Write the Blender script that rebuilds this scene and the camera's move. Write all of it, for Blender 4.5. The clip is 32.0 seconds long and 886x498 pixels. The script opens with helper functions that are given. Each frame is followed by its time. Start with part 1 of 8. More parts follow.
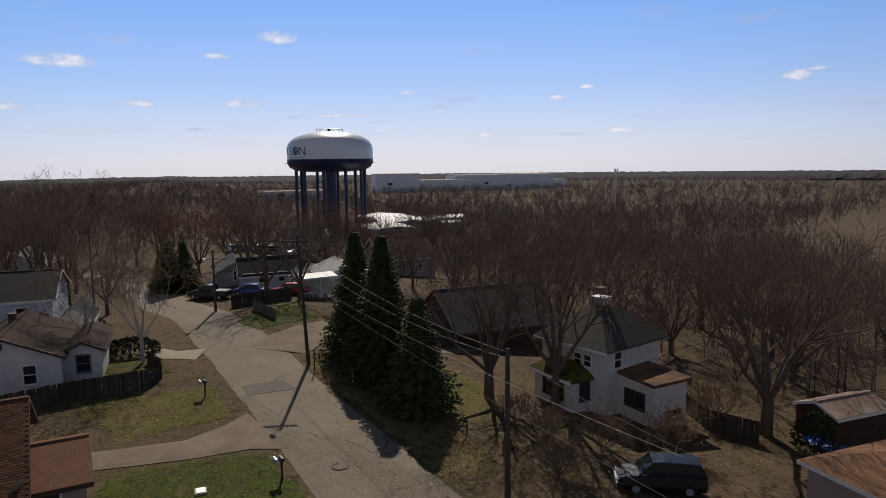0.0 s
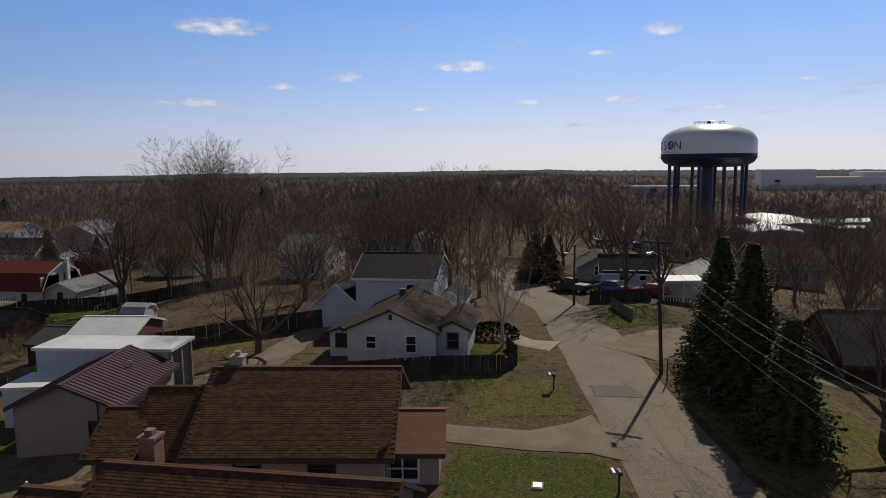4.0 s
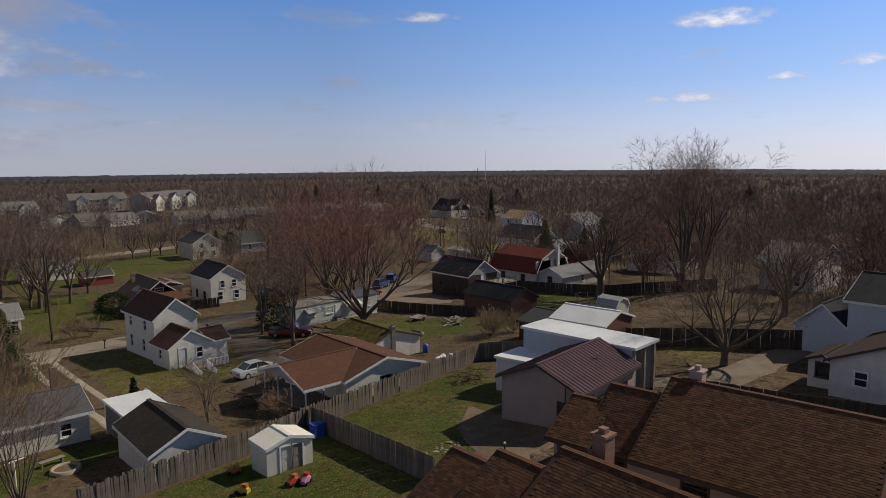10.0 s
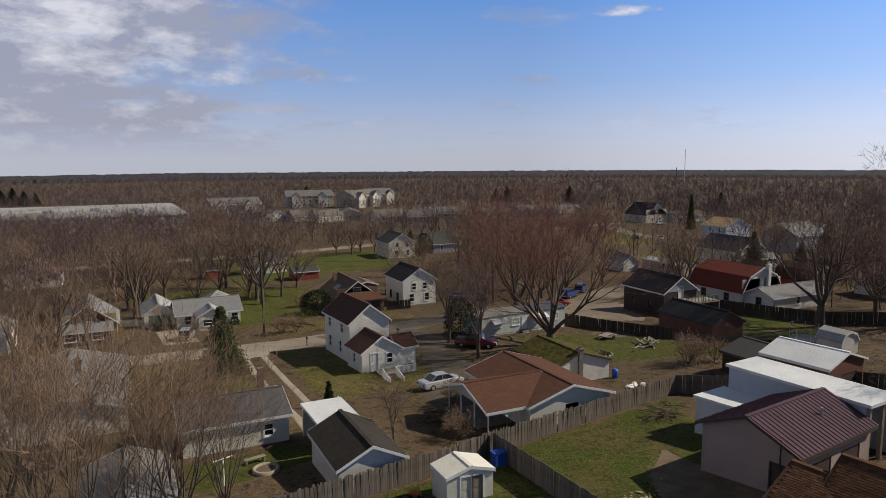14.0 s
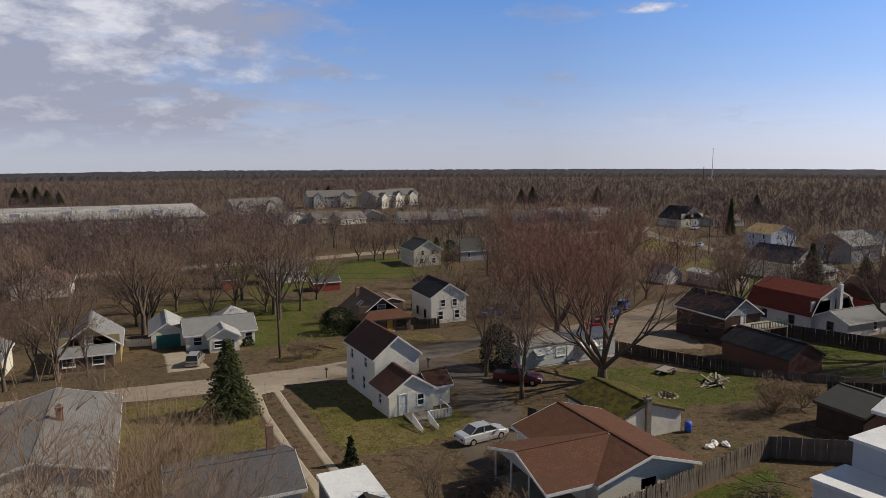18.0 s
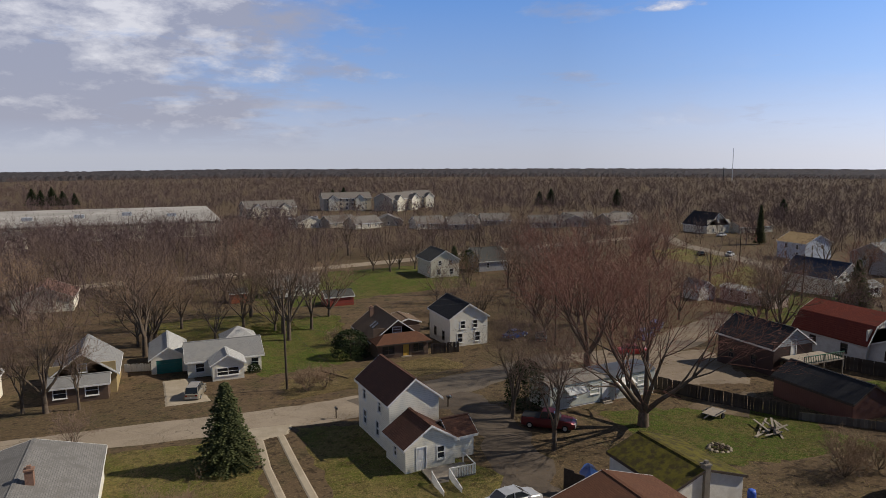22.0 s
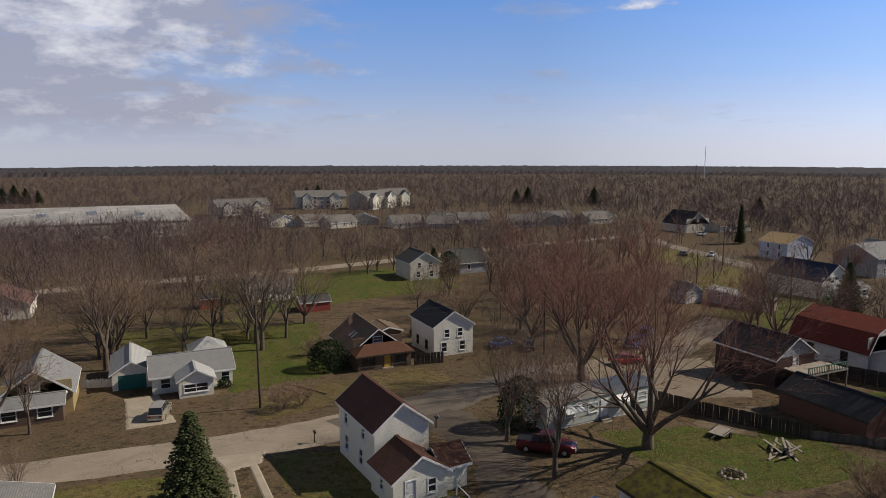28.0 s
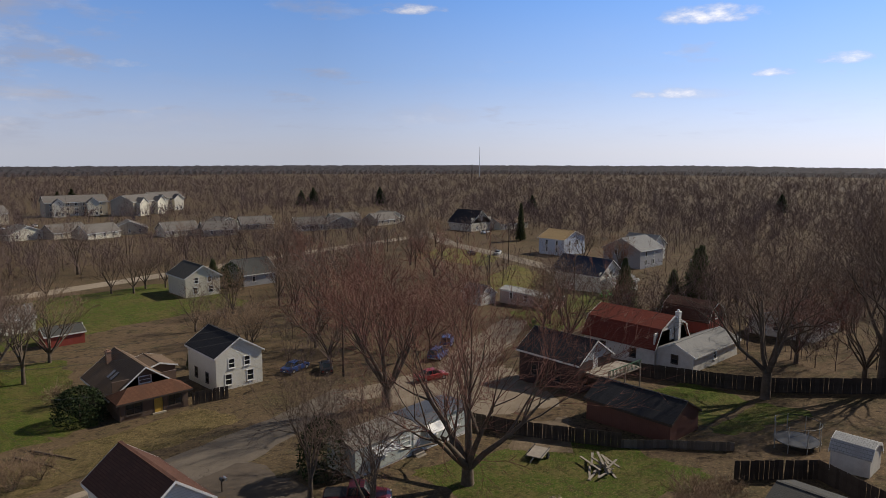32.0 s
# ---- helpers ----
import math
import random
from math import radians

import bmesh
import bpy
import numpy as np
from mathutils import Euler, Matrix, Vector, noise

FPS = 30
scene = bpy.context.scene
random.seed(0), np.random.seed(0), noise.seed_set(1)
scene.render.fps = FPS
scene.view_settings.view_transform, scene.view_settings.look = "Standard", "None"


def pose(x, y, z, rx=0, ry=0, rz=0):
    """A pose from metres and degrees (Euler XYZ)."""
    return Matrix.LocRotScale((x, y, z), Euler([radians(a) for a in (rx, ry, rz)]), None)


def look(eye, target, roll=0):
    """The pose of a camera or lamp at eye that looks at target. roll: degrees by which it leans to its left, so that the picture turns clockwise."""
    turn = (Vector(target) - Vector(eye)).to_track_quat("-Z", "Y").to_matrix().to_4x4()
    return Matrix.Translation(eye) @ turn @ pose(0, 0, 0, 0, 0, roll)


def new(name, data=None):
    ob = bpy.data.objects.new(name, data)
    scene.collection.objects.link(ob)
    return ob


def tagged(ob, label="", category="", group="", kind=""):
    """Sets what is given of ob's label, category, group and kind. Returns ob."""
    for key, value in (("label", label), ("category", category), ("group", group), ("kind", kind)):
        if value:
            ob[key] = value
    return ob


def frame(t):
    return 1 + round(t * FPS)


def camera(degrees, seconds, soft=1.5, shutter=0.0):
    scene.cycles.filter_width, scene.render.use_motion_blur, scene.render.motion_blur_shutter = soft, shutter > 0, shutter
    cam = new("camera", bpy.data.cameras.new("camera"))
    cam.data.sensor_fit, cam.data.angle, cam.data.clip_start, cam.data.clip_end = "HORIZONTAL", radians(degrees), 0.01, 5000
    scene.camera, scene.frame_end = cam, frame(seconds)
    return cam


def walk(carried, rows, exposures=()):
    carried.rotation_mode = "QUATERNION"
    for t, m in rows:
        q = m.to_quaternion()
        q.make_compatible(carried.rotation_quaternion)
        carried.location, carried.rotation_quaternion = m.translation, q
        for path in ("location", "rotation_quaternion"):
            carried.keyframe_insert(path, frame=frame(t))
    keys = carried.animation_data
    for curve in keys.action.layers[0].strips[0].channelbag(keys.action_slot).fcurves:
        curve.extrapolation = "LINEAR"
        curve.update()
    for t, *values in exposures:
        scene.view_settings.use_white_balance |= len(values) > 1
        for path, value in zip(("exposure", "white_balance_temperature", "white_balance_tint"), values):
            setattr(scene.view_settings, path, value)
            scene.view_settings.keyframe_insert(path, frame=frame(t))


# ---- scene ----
cam = camera(66.07, 32.0, soft=0.8)
PATH = [
    (0, (-2.071, 1.222, 20.925), (-0.2192, 0.5104, 20.6720), -0.74),
    (0.5, (-1.962, 1.152, 20.858), (-0.0442, 0.6437, 20.6058), -0.70),
    (1, (-1.792, 1.040, 20.818), (0.1521, 0.6471, 20.5610), -0.63),
    (1.5, (-1.444, 0.922, 20.818), (0.5144, 0.6064, 20.5603), -0.64),
    (2, (-0.991, 0.733, 20.846), (0.9863, 0.5777, 20.5877), -0.54),
    (2.5, (-0.561, 0.484, 20.842), (1.4219, 0.5362, 20.5870), -0.74),
    (4.5, (-0.475, 0.310, 21.190), (1.4426, 0.8151, 20.9316), -0.55),
    (5, (-0.468, 0.318, 21.201), (1.3508, 1.1090, 20.9439), -0.61),
    (5.5, (-0.403, 0.283, 21.189), (1.2946, 1.3091, 20.9328), -0.64),
    (6, (-0.231, 0.164, 21.150), (1.3852, 1.3136, 20.8948), -0.60),
    (6.5, (-0.129, 0.032, 21.115), (1.4490, 1.2334, 20.8596), -0.57),
    (7, (-0.086, -0.068, 21.084), (1.4649, 1.1686, 20.8292), -0.52),
    (7.5, (-0.057, -0.094, 21.052), (1.4747, 1.1660, 20.7964), -0.54),
    (8, (-0.021, -0.072, 21.079), (1.4994, 1.2009, 20.8214), -0.58),
    (8.5, (-0.034, -0.036, 21.231), (1.4814, 1.2434, 20.9733), -0.56),
    (9, (-0.049, -0.008, 21.456), (1.4661, 1.2722, 21.1991), -0.55),
    (9.5, (-0.021, -0.004, 21.675), (1.3917, 1.3874, 21.4173), -0.52),
    (10, (0.018, 0.003, 21.884), (1.3317, 1.4892, 21.6262), -0.51),
    (10.5, (0.033, 0.017, 22.144), (1.2313, 1.5973, 21.8867), -0.49),
    (11, (0.037, 0.024, 22.430), (1.0955, 1.7012, 22.1729), -0.47),
    (11.5, (0.044, 0.024, 22.651), (1.0086, 1.7568, 22.3948), -0.45),
    (12, (0.165, 0.101, 22.804), (1.0836, 1.8595, 22.5482), -0.44),
    (12.5, (0.460, 0.328, 22.928), (1.3446, 2.1031, 22.6718), -0.42),
    (13, (0.749, 0.690, 23.062), (1.6203, 2.4720, 22.8054), -0.40),
    (13.5, (0.954, 1.223, 23.261), (1.8164, 3.0087, 23.0036), -0.40),
    (14, (1.188, 1.949, 23.483), (2.0455, 3.7376, 23.2239), -0.38),
    (14.5, (1.495, 2.819, 23.631), (2.3433, 4.6120, 23.3710), -0.34),
    (16.5, (2.944, 7.754, 24.553), (3.7654, 9.5586, 24.2901), -0.27),
    (17, (3.325, 9.200, 24.664), (4.1375, 11.0089, 24.4008), -0.26),
    (17.5, (3.676, 10.717, 24.736), (4.4834, 12.5276, 24.4716), -0.25),
    (18, (4.094, 12.258, 24.805), (4.8944, 14.0712, 24.5406), -0.24),
    (18.5, (4.593, 13.756, 24.898), (5.3851, 15.5727, 24.6326), -0.24),
    (19, (5.100, 15.133, 25.031), (5.8853, 16.9531, 24.7645), -0.23),
    (19.5, (5.565, 16.313, 25.228), (6.3460, 18.1353, 24.9613), -0.21),
    (20, (5.961, 17.348, 25.467), (6.7359, 19.1723, 25.1995), -0.19),
    (20.5, (6.265, 18.272, 25.733), (7.0358, 20.0978, 25.4659), -0.19),
    (21, (6.485, 19.040, 26.065), (7.2524, 20.8678, 25.7979), -0.18),
    (21.5, (6.619, 19.589, 26.455), (7.3814, 21.4191, 26.1878), -0.17),
    (22, (6.633, 19.866, 26.802), (7.3922, 21.6968, 26.5344), -0.16),
    (22.5, (6.579, 19.960, 27.050), (7.3352, 21.7916, 26.7821), -0.17),
    (23, (6.511, 20.056, 27.213), (7.2586, 21.8916, 26.9447), -0.19),
    (23.5, (6.397, 20.252, 27.293), (7.1394, 22.0895, 27.0235), -0.19),
    (24, (6.291, 20.561, 27.309), (7.0290, 22.4005, 27.0384), -0.18),
    (24.5, (6.275, 20.981, 27.291), (7.0037, 22.8237, 27.0191), -0.17),
    (26.5, (6.882, 23.573, 27.325), (7.6044, 25.4180, 27.0525), -0.11),
    (27, (7.028, 24.149, 27.237), (7.8299, 25.9608, 26.9637), -0.07),
    (27.5, (7.284, 24.845, 27.196), (8.1050, 26.6477, 26.9208), -0.02),
    (28, (7.669, 25.731, 27.183), (8.4964, 27.5310, 26.9064), 0.00),
    (28.5, (8.165, 26.810, 27.139), (8.9965, 28.6082, 26.8635), -0.00),
    (29, (8.749, 28.051, 27.104), (9.5976, 29.8411, 26.8284), -0.01),
    (29.5, (9.403, 29.348, 27.112), (10.2760, 31.1260, 26.8362), -0.02),
    (30, (10.098, 30.617, 27.148), (11.0259, 32.3672, 26.8720), -0.01),
    (30.5, (10.785, 31.871, 27.232), (11.8037, 33.5699, 26.9563), 0.00),
    (31, (11.384, 33.000, 27.394), (12.4863, 34.6459, 27.1181), 0.02),
    (31.5, (11.757, 33.752, 27.563), (12.9407, 35.3399, 27.2875), 0.05),
    (32, (11.880, 34.120, 27.667), (13.2221, 35.5769, 27.3894), 0.09),
]
EXPOSURES = [(0, -0.55), (4, -0.58), (7, -0.52), (9.5, -0.45), (12, -0.25), (15, -0.2), (28, -0.16), (32, -0.2)]
walk(cam, [(t, look(eye, target, roll)) for t, eye, target, roll in PATH], EXPOSURES)

# ---- light ----
SUN_EL, SUN_AZ = 38.0, 105.0      # degrees above the horizon; compass angle clockwise from +y
sun_dir = Vector((math.sin(radians(SUN_AZ)) * math.cos(radians(SUN_EL)), math.cos(radians(SUN_AZ)) * math.cos(radians(SUN_EL)), math.sin(radians(SUN_EL))))
sun_data = bpy.data.lights.new("sun", "SUN")
sun_data.energy, sun_data.angle, sun_data.color = 5.2, radians(0.6), (1.0, 0.90, 0.76)
sun_lamp = new("sun", sun_data)
sun_lamp.matrix_world = look(sun_dir * 200, (0, 0, 0))

world = bpy.data.worlds.new("sky")
scene.world = world
world.use_nodes = True
wn, wl = world.node_tree.nodes, world.node_tree.links
wn.clear()


def wnode(kind, **inputs):
    n = wn.new(kind)
    for k, v in inputs.items():
        n.inputs[k].default_value = v
    return n


def wmath(op, a, b=None, clamp=False):
    n = wn.new("ShaderNodeMath")
    n.operation, n.use_clamp = op, clamp
    for i, v in enumerate((a, b)):
        if v is None:
            continue
        if isinstance(v, (int, float)):
            n.inputs[i].default_value = v
        else:
            wl.new(v, n.inputs[i])
    return n.outputs[0]


sky = wn.new("ShaderNodeTexSky")
sky.sky_type, sky.sun_disc = "NISHITA", False
sky.sun_elevation, sky.sun_rotation = radians(SUN_EL), radians(SUN_AZ)
sky.altitude, sky.air_density, sky.dust_density, sky.ozone_density = 300, 1.0, 0.6, 1.6
coord = wn.new("ShaderNodeTexCoord")
sep = wn.new("ShaderNodeSeparateXYZ")
wl.new(coord.outputs["Generated"], sep.inputs[0])
# clouds lie on a layer: direction divided by height above the horizon, so that they flatten towards it
up = wmath("ADD", wmath("MAXIMUM", sep.outputs[2], 0.0), 0.13)
comb = wn.new("ShaderNodeCombineXYZ")
wl.new(wmath("DIVIDE", sep.outputs[0], up), comb.inputs[0])
wl.new(wmath("DIVIDE", sep.outputs[1], up), comb.inputs[1])


def wnoise(scale, detail, rough, w=0.0):
    n = wn.new("ShaderNodeTexNoise")
    n.noise_dimensions = "4D"
    n.inputs["Scale"].default_value, n.inputs["Detail"].default_value, n.inputs["Roughness"].default_value, n.inputs["W"].default_value = scale, detail, rough, w
    wl.new(comb.outputs[0], n.inputs["Vector"])
    return n.outputs["Fac"]


big, fine = wnoise(1.5, 9.0, 0.60), wnoise(1.9, 8.0, 0.62, 5.0)
# a broken cloud bank stands in the north
bank = wmath("MULTIPLY", wmath("SUBTRACT", wmath("SUBTRACT", wmath("MULTIPLY", sep.outputs[1], 0.707), wmath("MULTIPLY", sep.outputs[0], 0.707)), 0.42), 2.4, True)
cover = wmath("MULTIPLY", wmath("SUBTRACT", big, wmath("SUBTRACT", 0.58, wmath("MULTIPLY", bank, 0.46))), 5.0, True)
# single fair-weather clouds: compass angle, height, half width and half height in degrees
FAIR = ((82.3, 7.6, 2.0, 0.5), (97.8, 9.9, 1.3, 0.5), (93.3, 8.4, 0.8, 0.3), (87.3, 4.7, 1.1, 0.3), (95.1, 4.8, 1.3, 0.4), (108.2, 5.7, 0.7, 0.2), (120.5, 5.1, 0.7, 0.2), (122.9, 5.9, 0.5, 0.2),
        (138.1, 6.0, 1.0, 0.4), (139.4, 6.4, 0.6, 0.2), (125.6, 2.4, 1.3, 0.3), (114.2, 2.2, 1.3, 0.2), (102.6, 3.9, 1.8, 0.2), (40.3, 11.4, 2.0, 0.4), (63.4, 10.4, 2.7, 0.7), (72.6, 6.8, 1.3, 0.5),
        (61.5, 4.7, 1.5, 0.4), (58.8, 4.6, 0.8, 0.3), (68.0, 6.0, 1.2, 0.3), (79.0, 4.3, 0.9, 0.3))
# the bright parts of the bank
BRIGHT = ((-3.5, 9.9, 5.5, 1.7), (1.8, 8.2, 5.5, 1.8), (5.9, 6.9, 3.9, 1.2), (1.2, 11.4, 8.0, 1.2), (17.6, 6.7, 2.8, 0.5))
# faint thin clouds low down
PALE = ((18.0, 2.2, 4.5, 0.9), (23.0, 2.5, 4.3, 1.0), (11.6, 4.2, 3.5, 0.6), (42.0, 3.2, 3.6, 0.9), (82.6, 2.8, 4.9, 0.5), (63.0, 4.6, 2.6, 0.4))
stretch = wn.new("ShaderNodeVectorMath")
stretch.operation, stretch.inputs[1].default_value = "MULTIPLY", (1.0, 1.0, 2.4)
wl.new(coord.outputs["Generated"], stretch.inputs[0])


def curl(scale, detail):
    n = wn.new("ShaderNodeTexNoise")
    n.inputs["Scale"].default_value, n.inputs["Detail"].default_value, n.inputs["Roughness"].default_value = scale, detail, 0.62
    wl.new(stretch.outputs[0], n.inputs["Vector"])
    return n.outputs["Fac"]


def heaps(rows, grow, puffs, rugged, firm=1.5, edge=0.30):
    """Clouds with flat undersides and billowing tops round the places named."""
    best = None
    for az, el, wd, ht in rows:
        ca, sa = math.cos(radians(az)), math.sin(radians(az))
        side = wmath("SUBTRACT", wmath("MULTIPLY", sep.outputs[0], ca), wmath("MULTIPLY", sep.outputs[1], sa))
        ahead = wmath("ADD", wmath("MULTIPLY", sep.outputs[0], sa), wmath("MULTIPLY", sep.outputs[1], ca))
        u = wmath("DIVIDE", side, math.sin(radians(wd * grow)))
        v = wmath("DIVIDE", wmath("SUBTRACT", sep.outputs[2], math.sin(radians(el - 0.3 * ht))), math.sin(radians(ht * grow)))
        v = wmath("MAXIMUM", v, wmath("MULTIPLY", v, -1.8))
        far2 = wmath("ADD", wmath("MULTIPLY", u, u), wmath("MULTIPLY", v, v))
        blob = wmath("MINIMUM", wmath("SUBTRACT", 1.0, far2), wmath("MULTIPLY", ahead, 50.0))
        best = blob if best is None else wmath("MAXIMUM", best, blob)
    full = wmath("ADD", wmath("MULTIPLY", best, 0.9), wmath("MULTIPLY", wmath("SUBTRACT", puffs, 0.5), rugged))
    return wmath("MULTIPLY", wmath("MULTIPLY", full, firm, True), wmath("MULTIPLY", wmath("ADD", best, edge), firm * 1.6, True))


lone = heaps(FAIR, 1.45, curl(34.0, 6.0), 3.0, 0.75, 0.45)
lit = heaps(BRIGHT, 1.3, curl(11.0, 9.0), 4.5, 0.8, 0.45)
pale = wmath("MULTIPLY", heaps(PALE, 1.5, curl(22.0, 7.0), 2.5, 0.5, 0.6), 0.5)
wisp = wmath("MULTIPLY", wmath("MULTIPLY", wmath("SUBTRACT", fine, 0.50), 2.2, True), wmath("SUBTRACT", 1.0, wmath("MULTIPLY", sep.outputs[2], 5.0), True))
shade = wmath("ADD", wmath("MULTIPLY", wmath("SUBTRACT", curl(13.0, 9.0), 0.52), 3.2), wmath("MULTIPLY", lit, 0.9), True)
ccol = wn.new("ShaderNodeMix")
ccol.data_type = "RGBA"
ccol.inputs["A"].default_value, ccol.inputs["B"].default_value = (4.7, 4.8, 5.9, 1), (10.2, 10.0, 10.4, 1)
wl.new(wmath("MAXIMUM", wmath("MAXIMUM", shade, pale), wmath("MULTIPLY", lone, 0.95)), ccol.inputs["Factor"])
cloud = wmath("MAXIMUM", wmath("MAXIMUM", wmath("MULTIPLY", cover, 0.86), wmath("MAXIMUM", wmath("MULTIPLY", lit, 0.8), pale)), wmath("MAXIMUM", wmath("MULTIPLY", lone, 0.92), wmath("MULTIPLY", wisp, 0.42)))
fade = wmath("MULTIPLY", cloud, wmath("MULTIPLY", wmath("SUBTRACT", sep.outputs[2], 0.004), 22.0, True))
# clear blue overhead, paling to a white haze along the horizon
grad = wn.new("ShaderNodeValToRGB")
stops = ((0.0, (6.7, 7.1, 8.6)), (0.045, (5.7, 6.7, 9.5)), (0.11, (3.5, 5.5, 10.0)), (0.23, (1.65, 4.1, 10.0)), (0.36, (0.8, 1.6, 3.4)), (0.55, (0.4, 0.7, 1.25)), (1.0, (0.32, 0.52, 0.85)))
for i, (at, c) in enumerate(stops):
    e = grad.color_ramp.elements[i] if i < 2 else grad.color_ramp.elements.new(at)
    e.position, e.color = at, (*[v / 10 for v in c], 1)
wl.new(wmath("MAXIMUM", sep.outputs[2], 0.0), grad.inputs[0])
lift = wn.new("ShaderNodeVectorMath")
lift.operation = "SCALE"
lift.inputs["Scale"].default_value = 10.0
wl.new(grad.outputs["Color"], lift.inputs[0])
clear = wn.new("ShaderNodeMix")
clear.data_type = "RGBA"
clear.inputs["Factor"].default_value = 0.82
wl.new(sky.outputs[0], clear.inputs["A"])
wl.new(lift.outputs[0], clear.inputs["B"])
mixc = wn.new("ShaderNodeMix")
mixc.data_type = "RGBA"
wl.new(fade, mixc.inputs["Factor"])
wl.new(clear.outputs["Result"], mixc.inputs["A"])
wl.new(ccol.outputs["Result"], mixc.inputs["B"])
# the sky brightens towards the sun's side
sunward = wmath("ADD", wmath("MULTIPLY", sep.outputs[0], math.sin(radians(SUN_AZ))), wmath("MULTIPLY", sep.outputs[1], math.cos(radians(SUN_AZ))))
glow = wmath("ADD", wmath("MULTIPLY", wmath("MULTIPLY", wmath("SUBTRACT", sunward, 0.30), 1.6, True), 0.64), 1.02)
bright = wn.new("ShaderNodeVectorMath")
bright.operation = "SCALE"
wl.new(mixc.outputs["Result"], bright.inputs[0])
wl.new(glow, bright.inputs["Scale"])
bg = wnode("ShaderNodeBackground", Strength=0.083)
wl.new(bright.outputs[0], bg.inputs["Color"])
wout = wn.new("ShaderNodeOutputWorld")
wl.new(bg.outputs[0], wout.inputs[0])

# ---- materials ----
def shader(name, rough=0.8, metal=0.0):
    m = bpy.data.materials.new(name)
    m.use_nodes = True
    p = m.node_tree.nodes["Principled BSDF"]
    p.inputs["Roughness"].default_value, p.inputs["Metallic"].default_value = rough, metal
    if rough > 0.8:
        p.inputs["Specular IOR Level"].default_value = 0.12
    return m, m.node_tree.nodes, m.node_tree.links, p


def mix_rgb(nodes, links, fac, a, b, mode="MIX"):
    n = nodes.new("ShaderNodeMix")
    n.data_type, n.blend_type = "RGBA", mode
    for key, v in (("Factor", fac), ("A", a), ("B", b)):
        if isinstance(v, (int, float)):
            n.inputs[key].default_value = v
        elif isinstance(v, tuple):
            n.inputs[key].default_value = (*v[:3], 1)
        else:
            links.new(v, n.inputs[key])
    return n.outputs["Result"]


def noise_out(nodes, links, vec, scale, detail=5.0, rough=0.6):
    n = nodes.new("ShaderNodeTexNoise")
    n.inputs["Scale"].default_value, n.inputs["Detail"].default_value, n.inputs["Roughness"].default_value = scale, detail, rough
    links.new(vec, n.inputs["Vector"])
    return n.outputs["Fac"]


def ramp(nodes, links, fac, lo, hi):
    n = nodes.new("ShaderNodeMapRange")
    n.inputs["From Min"].default_value, n.inputs["From Max"].default_value = lo, hi
    links.new(fac, n.inputs["Value"])
    return n.outputs["Result"]


def bump_in(nodes, links, p, height, strength, dist=0.02):
    b = nodes.new("ShaderNodeBump")
    b.inputs["Strength"].default_value, b.inputs["Distance"].default_value = strength, dist
    links.new(height, b.inputs["Height"])
    links.new(b.outputs[0], p.inputs["Normal"])


def surface(name, c1, c2, scale=2.0, fine=25.0, rough=0.85, metal=0.0, bump=0.25, stain=0.25, vary=0.0):
    """A plain surface: two tones in large patches, darker stains and a fine grain."""
    m, nodes, links, p = shader(name, rough, metal)
    vec = nodes.new("ShaderNodeTexCoord").outputs["Object"]
    a = noise_out(nodes, links, vec, scale)
    f = noise_out(nodes, links, vec, fine, 3.0)
    col = mix_rgb(nodes, links, ramp(nodes, links, a, 0.4, 0.6), c1, c2)
    s = noise_out(nodes, links, vec, scale * 0.37, 8.0, 0.7)
    dark = tuple(0.45 * v for v in c1)
    sm = nodes.new("ShaderNodeMath")
    sm.operation = "MULTIPLY"
    links.new(ramp(nodes, links, s, 0.50, 0.64), sm.inputs[0])
    sm.inputs[1].default_value = stain
    col = mix_rgb(nodes, links, sm.outputs[0], col, dark)
    col = mix_rgb(nodes, links, 0.35, col, mix_rgb(nodes, links, ramp(nodes, links, f, 0.25, 0.75), tuple(0.6 * v for v in c1), tuple(min(1, 1.3 * v) for v in c2)))
    if vary:
        info = nodes.new("ShaderNodeObjectInfo")
        hsv = nodes.new("ShaderNodeHueSaturation")
        links.new(ramp2(nodes, links, info.outputs["Random"], 1 - vary, 1 + vary), hsv.inputs["Value"])
        links.new(col, hsv.inputs["Color"])
        col = hsv.outputs[0]
    links.new(col, p.inputs["Base Color"])
    if bump:
        bump_in(nodes, links, p, f, bump)
    return m


def ramp2(nodes, links, fac, lo, hi):
    n = nodes.new("ShaderNodeMapRange")
    n.inputs["To Min"].default_value, n.inputs["To Max"].default_value = lo, hi
    links.new(fac, n.inputs["Value"])
    return n.outputs["Result"]


